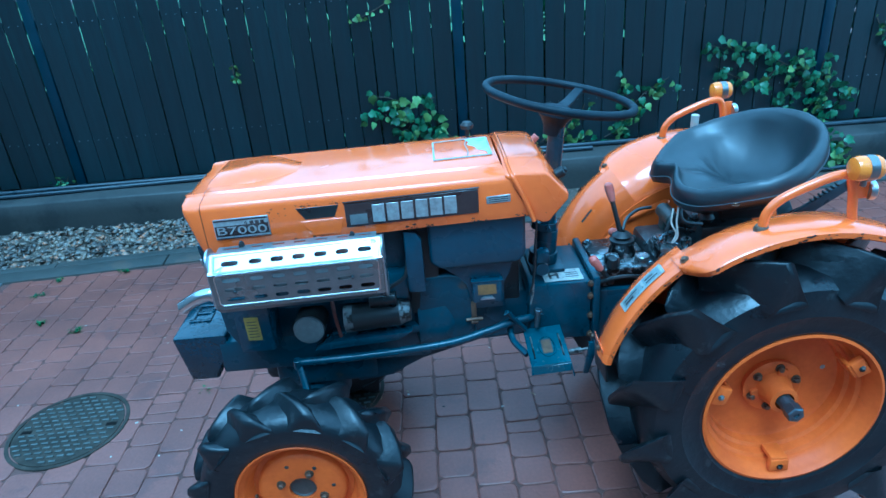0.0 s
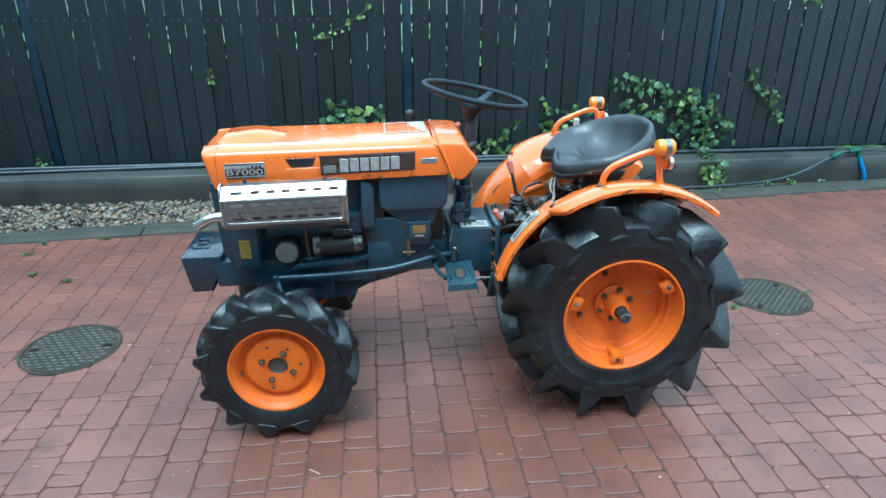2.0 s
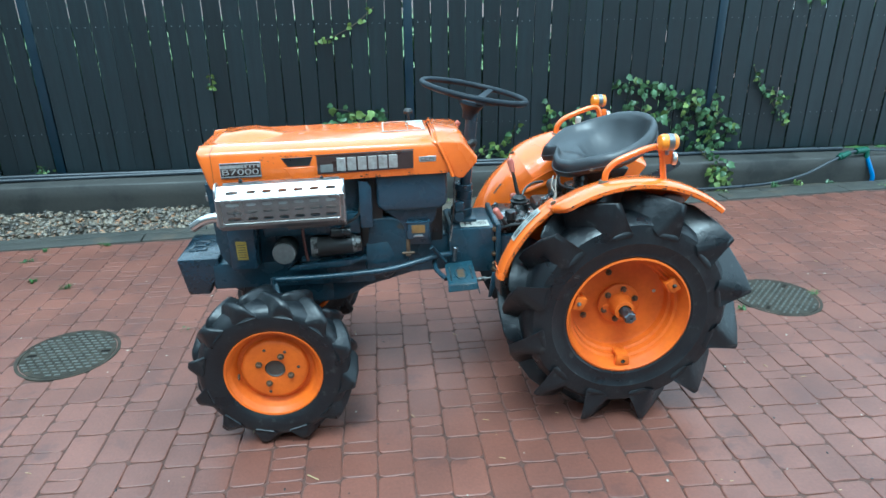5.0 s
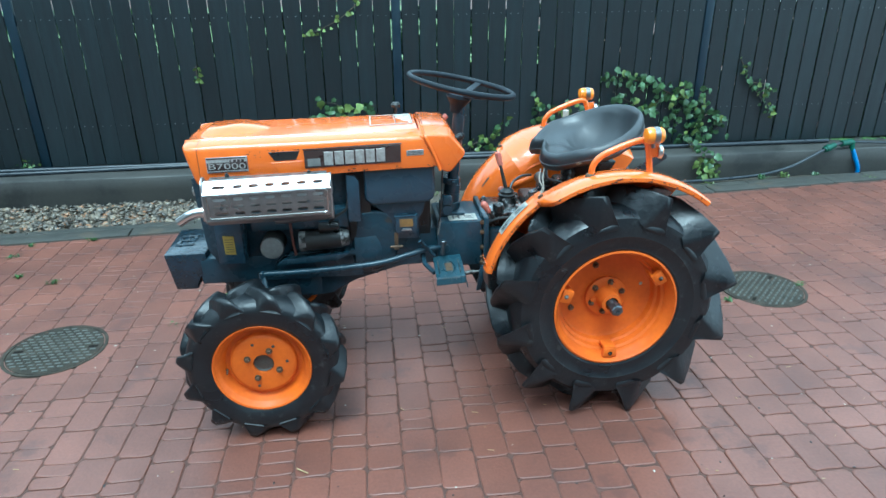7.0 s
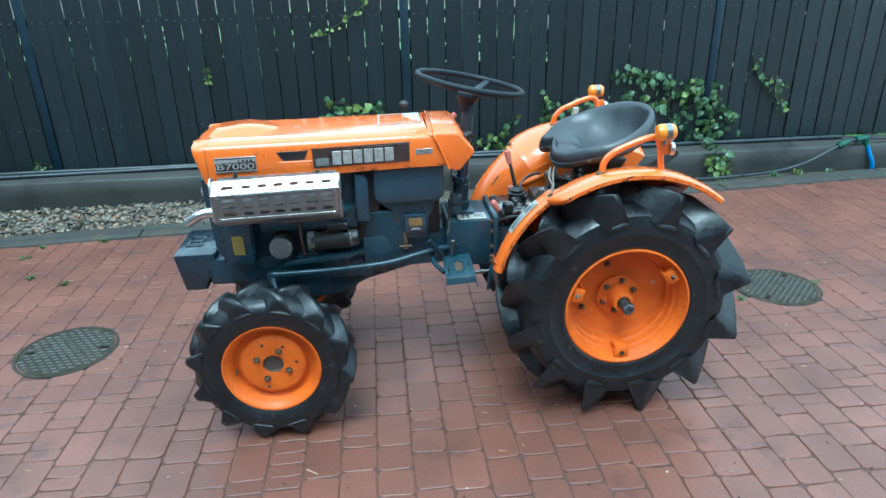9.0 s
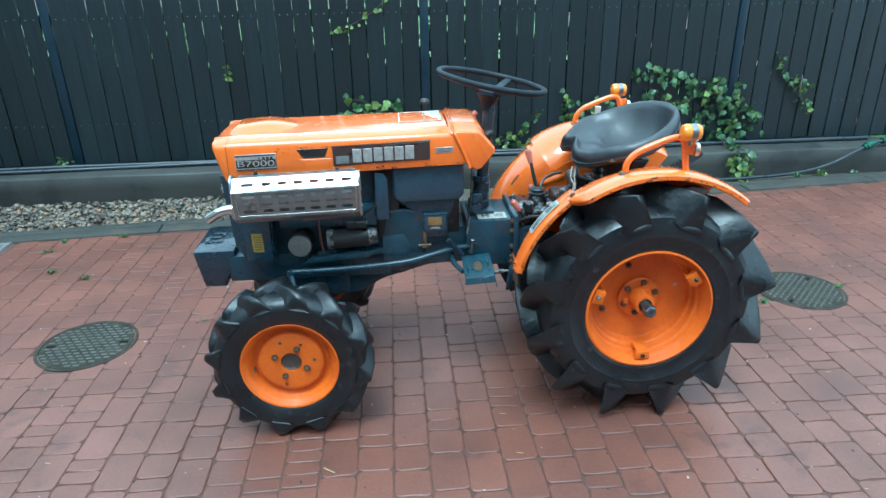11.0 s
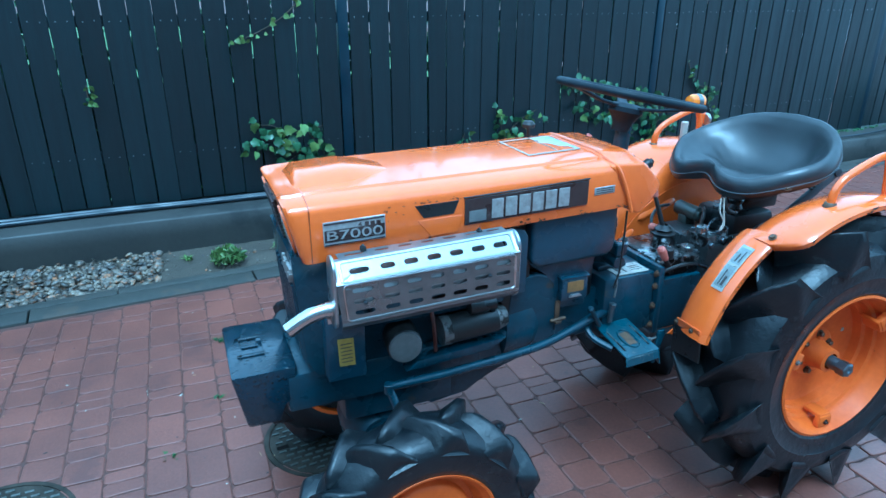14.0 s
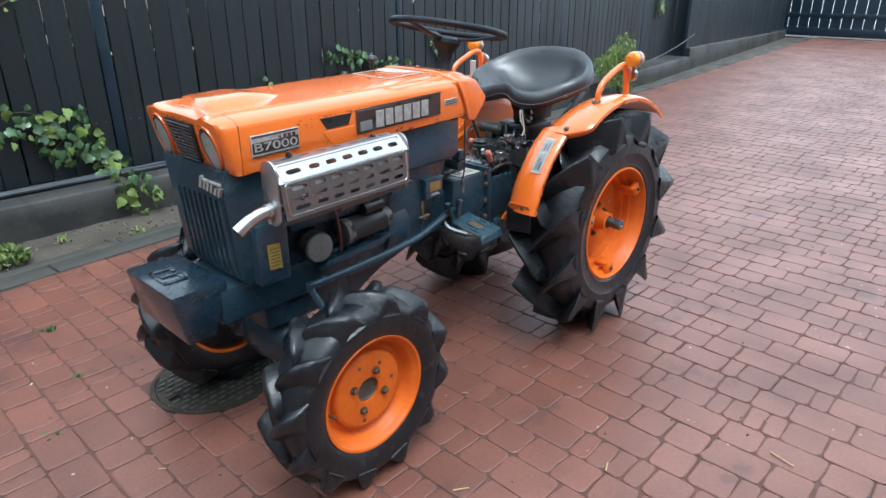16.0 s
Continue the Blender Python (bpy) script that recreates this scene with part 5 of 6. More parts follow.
def arc_strip(a0, a1, edge, inner, n, r=FR, lip=0.014, slope=0.0, corner=0.0):
    rings = []
    for k in range(n + 1):
        outer = edge + corner * max(0, 1 - k / 3) ** 1.8
        a = radians(a0 + (a1 - a0) * k / n)
        c, s = math.cos(a), math.sin(a)
        fall = min(1.0, max(0.0, (math.degrees(a) - 54) / 40))
        w = inner - outer
        section = [(outer, -lip - 0.004), (outer, -0.006), (outer + 0.008, 0.000), (outer + 0.045, 0.004), (outer + 0.48 * w, 0.001), (outer + 0.68 * w, -0.005), (outer + 0.83 * w, -0.014), (outer + 0.94 * w, -0.030), (inner - 0.003, -0.052), (inner, -0.085)]
        share = [0, 0, 0, 0, 0.15, 0.35, 0.65, 0.9, 1, 1]
        section = [(y, (h if h > -0.02 or i < 4 else -0.02 + (h + 0.02) * (0.25 + 0.75 * fall)) - slope * fall * q) for i, ((y, h), q) in enumerate(zip(section, share))]
        section[-1] = (inner, -0.095 - slope * fall)
        back = [(y + (0.003 if i < 2 else (-0.003 if i > 7 else 0)), d - 0.003) for i, (y, d) in enumerate(section)]
        ring = [(AX + c * (r + d), y, AZ + s * (r + d)) for y, d in section + back[::-1]]
        rings.append(ring)
    return loft(rings)


def fender_parts(far):
    flip = mirrored if far else (lambda b: b)
    sgn = -1 if far else 1
    fender = part("fender", flip(join(arc_strip(165, 124, 1.474, 1.622, 18, slope=0.020), arc_strip(127.5, 52, 1.402, 1.622, 32, FR + 0.003, slope=0.046, corner=0.066))), ORANGE, tractor, "orange sheet-metal rear fender with chipped rim", angle=40)
    side = [(AX + (FR - 0.095) * math.cos(radians(a)), AZ + (FR - 0.095) * math.sin(radians(a))) for a in range(160, 50, -4)] + [(1.10, 0.56), (0.98, 0.47), (0.70, 0.47), (0.52, 0.46), (0.42, 0.50)]
    part("fender_side", flip(prism(side, 1.6226, 1.6256, 0)), ORANGE, fender)
    for a, r0, w in ((150, 0.345, 0.12), (122, 0.325, 0.15)):
        c = Vector((AX + r0 * math.cos(radians(a)), 0, AZ + r0 * math.sin(radians(a))))
        rib = loft([[(t * w / 2, 1.6256 + h, q * k) for q, h in ((-0.016, -0.001), (-0.005, 0.008 * k), (0.005, 0.008 * k), (0.016, -0.001))] for t, k in ((-1, 0.3), (-0.85, 0.9), (0.85, 0.9), (1, 0.3))])
        part("fender_rib", flip(turned(rib, Matrix.Translation((c.x, 0, c.z)) @ Matrix.Rotation(radians(-(a - 90) + 12), 4, "Y"))), ORANGE, fender, angle=60)
    for a in (160, 143):
        mark = [[(AX + (FR + d0) * math.cos(radians(a + t)), y, AZ + (FR + d0) * math.sin(radians(a + t))) for y, d0 in ((1.591, -0.0215), (1.596, -0.026), (1.596, -0.029), (1.591, -0.0245))] for t in (-3.2, -1, 1, 3.2)]
        part("fender_mark", flip(loft(mark)), INK, fender, "dark worn slot mark")
    part("front_strap", flip(plate([(0.4005, 1.492, 0.556), (0.4045, 1.580, 0.552), (0.4005, 1.580, 0.576), (0.3955, 1.492, 0.580)], 0.004)), ORANGE, fender)
    for y in (1.52, 1.575):
        part("bolt", flip(bolt_head((0.3972, y, 0.566), (-1, 0, 0.1), 0.005, 0.005)), BOLT, fender)
    for a, y in ((125, 1.482), (103, 1.60)):
        c = (AX + (FR + 0.006) * math.cos(radians(a)), y, AZ + (FR + 0.006) * math.sin(radians(a)))
        part("bolt", flip(bolt_head(c, (math.cos(radians(a)), 0, math.sin(radians(a))), 0.007, 0.007)), BOLT, fender)
    part("mud_flap", flip(plate([(0.410, 1.492, 0.480), (0.408, 1.592, 0.470), (0.404, 1.592, 0.56), (0.404, 1.492, 0.56)], 0.006)), BLACK_PART, fender, "black rubber mud flap")
    if not far:
        c0, c1 = radians(147.5), radians(131)
        st = part("fender_sticker", loft([[(AX + (FR + d) * math.cos(c0 + (c1 - c0) * k / 6), y, AZ + (FR + d) * math.sin(c0 + (c1 - c0) * k / 6)) for y, d in ((1.494, 0.0042), (1.494, 0.0058), (1.530, 0.0066), (1.530, 0.0042))] for k in range(7)]), STICKER, fender, "pale worn instruction sticker")
        for u0, u1, y0, y1, ink in ((0.06, 0.52, 1.498, 1.526, STICKER_GREY), (0.58, 0.94, 1.498, 1.526, STICKER_GREY), (0.10, 0.30, 1.502, 1.509, INK), (0.10, 0.42, 1.514, 1.517, INK), (0.62, 0.88, 1.503, 1.506, INK), (0.62, 0.80, 1.513, 1.517, INK)):
            lift_by = 0.0063 if ink is STICKER_GREY else 0.0068
            ends = [c0 + (c1 - c0) * (u0 + (u1 - u0) * k / 3) for k in range(4)]
            part("sticker_print", loft([[(AX + (FR + lift_by + q) * math.cos(a), y, AZ + (FR + lift_by + q) * math.sin(a)) for y, q in ((y0, -0.0002), (y0, 0.0004), (y1, 0.0010), (y1, 0.0002))] for a in ends]), ink, st)
    y = 1.468
    flip = (lambda b: turned(mirrored(b), Matrix.Translation((0.028, 0.003, -0.010)))) if far else (lambda b: turned(b, Matrix.Translation((0, 0, -0.010))))
    bar = part("lamp_bracket", flip(join(tube([(0.732, y, 0.885), (0.738, y, 0.925), (0.765, y, 0.955), (0.82, y, 0.980), (0.875, y, 0.998), (0.905, y, 0.996), (0.918, y, 0.965), (0.925, y - 0.002, 0.915), (0.932, y - 0.002, 0.882)], 0.0105, 12), rod((0.731, y, 0.872), (0.732, y, 0.890), 0.015, 0.014), box(0.916, 0.948, y - 0.010, y - 0.004, 0.945, 0.990, 0.002))), ORANGE, tractor, "orange tubular lamp bracket on the fender", angle=50)
    part("bracket_foot", flip(join(rod((0.731, y, 0.884), (0.731, y, 0.897), 0.017, 0.014))), BOLT, bar)
    lc = Vector((0.918, y - 0.028, 1.021))
    lamp = part("indicator_lamp", flip(join(lathe([(0.024, -0.006), (0.0272, -0.006), (0.0276, 0.002), (0.0272, 0.012), (0.024, 0.012)], lc, (1, 0, 0), 28), rod(lc - Vector((0, 0, 0.04)), lc - Vector((0, 0, 0.02)), 0.006, segments=10))), STEEL_GREY, bar, "round indicator lamp with silver housing and amber lenses")
    part("amber_lens", flip(lathe([(0.0262, 0.010), (0.0262, 0.020), (0.022, 0.027), (0.012, 0.030), (0, 0.031)], lc, (1, 0, 0), 28)), AMBER, lamp)
    part("amber_lens", flip(lathe([(0.0262, 0.004), (0.0268, 0.018), (0.023, 0.028), (0.012, 0.032), (0, 0.033)], lc, (-1, 0, 0), 28)), AMBER, lamp)
    reflector = part("reflector", flip(lathe([(0, -0.004), (0.019, -0.004), (0.021, 0.0), (0.021, 0.008), (0.018, 0.009)], (0.950, y - 0.006, 0.962), (1, -0.15, 0), 24)), STEEL, bar, "small round reflector with metal rim")
    part("amber_lens", flip(lathe([(0.0185, 0.008), (0.017, 0.011), (0, 0.012)], (0.950, y - 0.006, 0.962), (1, -0.15, 0), 24)), AMBER, bar)


for far in (False, True):
    fender_parts(far)
part("throttle_handle", join(rod((0.838, 2.126, 0.885), (0.840, 2.126, 0.962), 0.011, 0.012)), PLASTIC_CREAM, tractor, "cream hand lever")

# steering drag link, pedals, steps
part("drag_link", tube([(-0.375, 1.648, 0.512), (-0.20, 1.650, 0.514), (0.02, 1.658, 0.524), (0.14, 1.672, 0.545), (0.21, 1.690, 0.556), (0.285, 1.716, 0.552)], 0.0110, 12), BLUE, tractor, "dark blue steering drag link")
part("link_joint", join(rod((-0.375, 1.648, 0.496), (-0.375, 1.648, 0.521), 0.0125), rod((-0.372, 1.648, 0.50), (-0.352, 1.60, 0.42), 0.010)), BLUE, tractor)
part("link_joint", rod((0.285, 1.700, 0.550), (0.285, 1.735, 0.552), 0.017), BLUE, tractor)


def step_plate(flip):
    def at(u, v, up=0.0):
        return (0.236 + 0.104 * u, 1.560 + 0.145 * v, 0.494 + 0.022 * v + 0.006 * u + up)

    s = part("foot_step", flip(join(plate([at(0, 0), at(1, 0), at(1, 1), at(0, 1)], 0.004), plate([at(0, 0), at(1, 0), at(1, -0.03, -0.022), at(0, -0.03, -0.022)], 0.004), plate([at(1, 0), at(1, 1), at(1.06, 1, -0.03), at(1.10, 0, -0.045)], 0.004))), STEP_BLUE, tractor, "worn blue sheet-metal foot step")
    ring = [at(0.5 + 0.20 * math.cos(a), 0.45 + 0.26 * math.sin(a), 0.005) for a in (2 * math.pi * k / 16 for k in range(17))]
    part("tread_ring", flip(tube(ring, 0.003, 6, smoothed=False)), STEP_BLUE, s)
    for u in (0.14, 0.86):
        part("tread_bar", flip(tube([at(u, 0.18, 0.004), at(u, 0.75, 0.004)], 0.0026, 6, smoothed=False)), DULL_METAL, s, "bare worn tread bar")
    part("step_wear", flip(plate([at(0.38, 0.28, 0.0045), at(0.62, 0.28, 0.0045), at(0.62, 0.62, 0.0045), at(0.38, 0.62, 0.0045)], 0.0006, 0)), BOLT, s, "rusty worn patch")
    part("step_arm", flip(join(tube([(0.20, 1.71, 0.54), (0.205, 1.67, 0.51), (0.235, 1.62, 0.494)], 0.009, 8), rod((0.285, 1.68, 0.498), (0.285, 1.90, 0.47), 0.016))), BLUE, s)
    part("step_bolt", flip(rod((0.288, 1.585, 0.468), (0.288, 1.585, 0.494), 0.013)), BOLT, s)
    return s


step_plate(lambda b: b)
step_plate(mirrored)
part("pedal", join(rod((0.188, 1.668, 0.602), (0.242, 1.690, 0.528), 0.0065, segments=12), plate([(0.180, 1.655, 0.596), (0.194, 1.655, 0.604), (0.206, 1.680, 0.588), (0.192, 1.680, 0.580)], 0.005)), BLUE, tractor, "worn clutch pedal")
part("pedal_pin", join(rod((0.272, 1.690, 0.532), (0.276, 1.690, 0.580), 0.0075, segments=12), rod((0.276, 1.690, 0.578), (0.277, 1.690, 0.588), 0.011, segments=6)), SHAFT, tractor)
part("brake_rod", join(rod((0.30, 1.64, 0.470), (0.36, 1.645, 0.474), 0.005), rod((0.335, 1.645, 0.472), (0.385, 1.647, 0.476), 0.008), rod((0.385, 1.647, 0.476), (0.46, 1.65, 0.482), 0.004)), DULL_METAL, tractor, "threaded steel brake rod")
part("stay", prism([(0.405, 0.50), (0.432, 0.50), (0.405, 0.40), (0.392, 0.40)], 1.640, 1.650, 0.003), BLUE, tractor)
part("linkage_clip", join(box(0.098, 0.112, 1.694, 1.700, 0.560, 0.625, 0.002), rod((0.082, 1.690, 0.573), (0.128, 1.690, 0.574), 0.0045), box(0.096, 0.114, 1.684, 1.698, 0.562, 0.570, 0.002)), BOLT, tractor, "rusty bolt and clamp")
part("throttle_cable", tube([(0.272, 1.668, 0.86), (0.268, 1.664, 0.78), (0.262, 1.660, 0.70), (0.250, 1.662, 0.65)], 0.0026, 8), BLACK_PART, tractor)
part("hook_rod", tube([(0.262, 1.666, 0.68), (0.258, 1.660, 0.65), (0.252, 1.656, 0.625)], 0.0028, 8), DULL_METAL, tractor)
part("key_switch", join(rod((0.322, 1.690, 0.962), (0.344, 1.690, 0.974), 0.013, bevel=0.003), rod((0.344, 1.690, 0.974), (0.350, 1.690, 0.977), 0.008)), BLACK_PART, tractor, "black key switch")
part("column_clamp", join(rod((0.292, 1.70, 0.70), (0.292, 1.76, 0.70), 0.018), box(0.276, 0.310, 1.695, 1.73, 0.72, 0.755, 0.006)), BLUE, tractor)
part("light_switch", rod((0.305, YM + 0.10, 0.985), (0.318, YM + 0.10, 0.998), 0.010), KNOB_RED, tractor)
part("tank_cap_knob", join(rod((0.13, YM + 0.12, 1.004), (0.13, YM + 0.12, 1.03), 0.005), lathe([(0, 0.03), (0.016, 0.032), (0.018, 0.042), (0.012, 0.050), (0, 0.052)], (0.13, YM + 0.12, 0.998), (0, 0, 1), 16)), BLACK_PART, tractor)
LOW, TOP = Vector((1.010, 1.735, 0.806)), Vector((1.120, 1.742, 0.878))
way = (TOP - LOW).normalized()
lift = Matrix.Translation(LOW) @ Matrix.Rotation(-math.atan2(way.z, way.x), 4, "Y")
arm = part("hitch_arm", join(box(-0.16, 0.100, -0.007, 0.007, -0.016, 0.014, 0.004), rod((0.100, -0.011, 0), (0.100, 0.011, 0), 0.014)), PIPE, tractor, "dark flat lift arm with notched edge", lift)
for k in range(7):
    part("arm_rib", box(0.012 * k - 0.003, 0.012 * k + 0.002, -0.008, 0.008, 0.012, 0.018, 0.001, 1), BLACK_PART, arm, "", lift)
part("drawbar", join(box(0.93, 1.02, 1.77, 1.87, 0.36, 0.55, 0.01), box(0.98, 1.08, 1.79, 1.85, 0.33, 0.37, 0.006)), BLACK_PART, tractor)

# chipped paint along edges of the hood
def chips(name, spots, parent, seed):
    rng = random.Random(seed)
    bm = bmesh.new()
    for p, u, v, size in spots:
        p, u, v = Vector(p), Vector(u), Vector(v)
        n = rng.randint(6, 9)
        size *= 0.75
        ring = [p + u * size * rng.uniform(0.45, 1.2) * math.cos(6.283 * k / n) * 1.7 + v * size * rng.uniform(0.4, 1.1) * math.sin(6.283 * k / n) for k in range(n)]
        bm.faces.new([bm.verts.new(q) for q in ring])
    tagged(part(name, bm, CHIP, parent, "chipped rusty paint spots"), kind="stuff")


rng = random.Random(5)
spots = []
for x0, n in ((-0.02, 9), (0.10, 8), (0.235, 7), (-0.30, 3)):
    for _ in range(n):
        x = x0 + rng.gauss(0, 0.022)
        spots.append(((x, SIDE - 0.0008, 0.8765 + 0.02 * (x + 0.02) + abs(rng.gauss(0, 0.004))), (1, 0, 0.02), (0, 0, 1), rng.uniform(0.0015, 0.005)))
for _ in range(14):
    x = rng.uniform(-0.31, -0.20)
    spots.append(((x, SIDE - 0.0008, 0.955 + abs(rng.gauss(0, 0.003))), (1, 0, 0), (0, 0, 1), rng.uniform(0.001, 0.004)))
for _ in range(10):
    spots.append(((rng.uniform(-0.39, -0.33), SIDE - 0.0008, rng.uniform(0.92, 0.955)), (1, 0, 0), (0, 0, 1), rng.uniform(0.001, 0.0028)))
for _ in range(26):
    y = YM + rng.uniform(-0.13, 0.10)
    spots.append(((-0.5815, y, 0.9655 + rng.gauss(0, 0.002)), (0, 1, 0), (-0.15, 0, 1), rng.uniform(0.001, 0.0055)))
chips("hood_chipping", spots, hood, 3)

spots = []
for k in range(42):
    a = radians(rng.uniform(56, 123))
    c, s = math.cos(a), math.sin(a)
    r = FR + 0.003 - (0.016 if rng.random() < 0.6 else 0.008) + rng.gauss(0, 0.0015)
    spots.append(((AX + r * c, 1.4012, AZ + r * s), (-s, 0, c), (c, 0, s), rng.uniform(0.0015, 0.005)))
for k in range(26):
    a = radians(rng.uniform(128, 164))
    c, s = math.cos(a), math.sin(a)
    r = FR - 0.013 + rng.gauss(0, 0.002)
    spots.append(((AX + r * c, 1.4732, AZ + r * s), (-s, 0, c), (c, 0, s), rng.uniform(0.0015, 0.0045)))
chips("fender_chipping", spots, next(o for o in tractor.children if o.name == "fender"), 9)

# ---------------------------------------------------------------- things in the yard
def manhole(x, y, turn, radius=0.205):
    c = thing("manhole_cover", (x, y, 0), "round cast-iron manhole cover with raised tread, set in the paving", "manhole cover", "manhole covers")
    m = pose(x, y, 0, 0, 0, turn)
    part("frame_ring", lathe([(radius - 0.012, -0.03), (radius - 0.012, 0.001), (radius - 0.004, 0.0025), (radius + 0.002, 0.0015), (radius + 0.006, -0.03)], segments=48), GRIME, c, "", m)
    part("lid", lathe([(0, 0.001), (radius - 0.016, 0.001), (radius - 0.014, -0.004), (radius - 0.014, -0.03)], segments=48), GRIME, c, "lid caked with brown dirt", m)
    tread = bmesh.new()
    n = 8
    for i in range(-n, n + 1):
        for j in range(-n, n + 1):
            px, py = i * 0.035 + (0.0175 if j % 2 else 0), j * 0.0245
            if px * px + py * py < (radius - 0.030) ** 2 and not (abs(py) < 0.02 and abs(abs(px) - 0.152) < 0.03):
                tread = join(tread, box(px - 0.0118, px + 0.0118, py - 0.0042, py + 0.0042, 0.0, 0.0050, 0.001, 1))
    part("tread", tread, TREAD, c, "raised tread bars", m)
    # lift holes are not cut; matt black blocks paint the shade inside them
    for s in (-1, 1):
        part("lift_hole", box(s * 0.152 - 0.019, s * 0.152 + 0.019, -0.008, 0.008, 0.0005, 0.0022, 0.0005, 1), HOLE, c, "", m)


for (x, y), turn in zip(COVERS, (2, 45, 5)):
    manhole(x, y, turn)

drain = thing("drain_grate", (-2.46, 3.30, 0), "pale galvanised drain grating set in the paving edge", "drain grate")
part("drain_frame", join(box(-2.60, -2.34, 3.18, 3.20, -0.02, 0.006), box(-2.60, -2.34, 3.40, 3.42, -0.02, 0.006), box(-2.36, -2.34, 3.18, 3.42, -0.02, 0.006), box(-2.60, -2.58, 3.18, 3.42, -0.02, 0.006)), SCREW, drain)
for i in range(9):
    part("drain_bar", box(-2.58, -2.36, 3.212 + i * 0.0225, 3.222 + i * 0.0225, -0.015, 0.004, 0.001, 1), SCREW, drain)

# pipes and hose on the wall
pipe = thing("water_pipe", (0, 4.42, 0.17), "dark polythene pipes lying along the wall top", "pipe")
def along(xs, off, z, wob):
    return [(x, wall_y(x) + off + wob * noise.noise((x * 0.7, off * 9, 2)), z + 0.006 * noise.noise((x * 1.3, off * 5, 7))) for x in xs]


part("pipe_run", tube(along([-5.2 + 0.45 * i for i in range(21)], 0.21, 0.183, 0.03), 0.016, 10, 4), PIPE, pipe)
part("pipe_run", tube(along([-5.2 + 0.45 * i for i in range(15)], 0.15, 0.181, 0.05), 0.014, 10, 4), PIPE, pipe)
hose = thing("garden_hose", (3.1, 4.15, 0), "dark hose drooping from the wall to the soil with green fittings", "hose")
hose_run = part("hose_run", tube([(1.55, 4.08, -0.024), (2.1, 4.10, -0.024), (2.62, 4.11, -0.020), (3.05, 4.12, 0.0), (3.32, 4.13, 0.055), (3.52, 4.15, 0.14), (3.68, 4.18, 0.20), (3.80, 4.20, 0.215)], 0.012, 10, 5), PIPE, hose)
for p, q, r in (((3.60, 4.165, 0.172), (3.70, 4.185, 0.204), 0.022), ((3.62, 4.17, 0.178), (3.65, 4.175, 0.188), 0.028), ((3.76, 4.195, 0.21), (3.86, 4.215, 0.216), 0.025), ((3.865, 4.215, 0.225), (3.875, 4.21, 0.15), 0.022)):
    part("green_fitting", rod(p, q, r), FITTING, hose, "green plastic coupling")
part("blue_hose", tube([(3.876, 4.205, 0.16), (3.90, 4.19, 0.10), (3.93, 4.17, 0.02), (3.935, 4.165, -0.03)], 0.017, 10), HOSE_BLUE, hose, "short blue hose end")
part("thin_line", tube([(3.86, 4.22, 0.215), (4.3, 4.24, 0.19), (4.9, 4.26, 0.19), (5.6, 4.34, 0.21), (6.6, 4.44, 0.23), (7.6, 4.56, 0.26), (8.5, 4.66, 0.36), (9.15, 4.72, 0.48)], 0.010, 8, 5), PIPE, hose)


# ---------------------------------------------------------------- ivy
def ivy_leaf(name, mat, seed):
    """A five-lobed leaf about 1 m long along +y, a little folded on its midrib."""
    rng = random.Random(seed)
    outline = [(0, 0), (0.16, -0.08), (0.34, 0.02), (0.44, 0.22), (0.34, 0.34), (0.46, 0.52), (0.28, 0.58), (0.16, 0.74), (0, 1.0)]
    pts = [(x * (1 + rng.uniform(-0.1, 0.1)), y) for x, y in outline]
    bm = bmesh.new()
    mid = [bm.verts.new((0, y, 0.02 * math.sin(y * 3))) for y in (0, 0.25, 0.5, 0.75, 1.0)]
    for s in (1, -1):
        vs = [bm.verts.new((s * x, y, 0.22 * x + 0.05 * math.sin(6 * y) - 0.12 * y * y)) for x, y in pts[1:-1]]
        chain = [mid[0]] + vs + [mid[4]]
        for (i, j), m in (((1, 2), 0), ((2, 3), 0), ((3, 4), 1), ((4, 5), 1), ((5, 6), 2), ((6, 7), 3)):
            bm.faces.new([chain[i], chain[j], mid[m]] if s > 0 else [chain[j], chain[i], mid[m]])
        for i, m0, m1 in ((3, 0, 1), (5, 1, 2), (6, 2, 3), (7, 3, 4)):
            bm.faces.new([chain[i], mid[m1], mid[m0]] if s > 0 else [mid[m1], chain[i], mid[m0]])
    mesh = bpy.data.meshes.new(name)
    bm.to_mesh(mesh)
    bm.free()
    mesh.materials.append(mat)
    smooth(mesh, 60)
    return mesh


LEAVES = [ivy_leaf("leaf", LEAF, 1), ivy_leaf("leaf", LEAF, 2), ivy_leaf("leaf", LEAF_PALE, 3)]


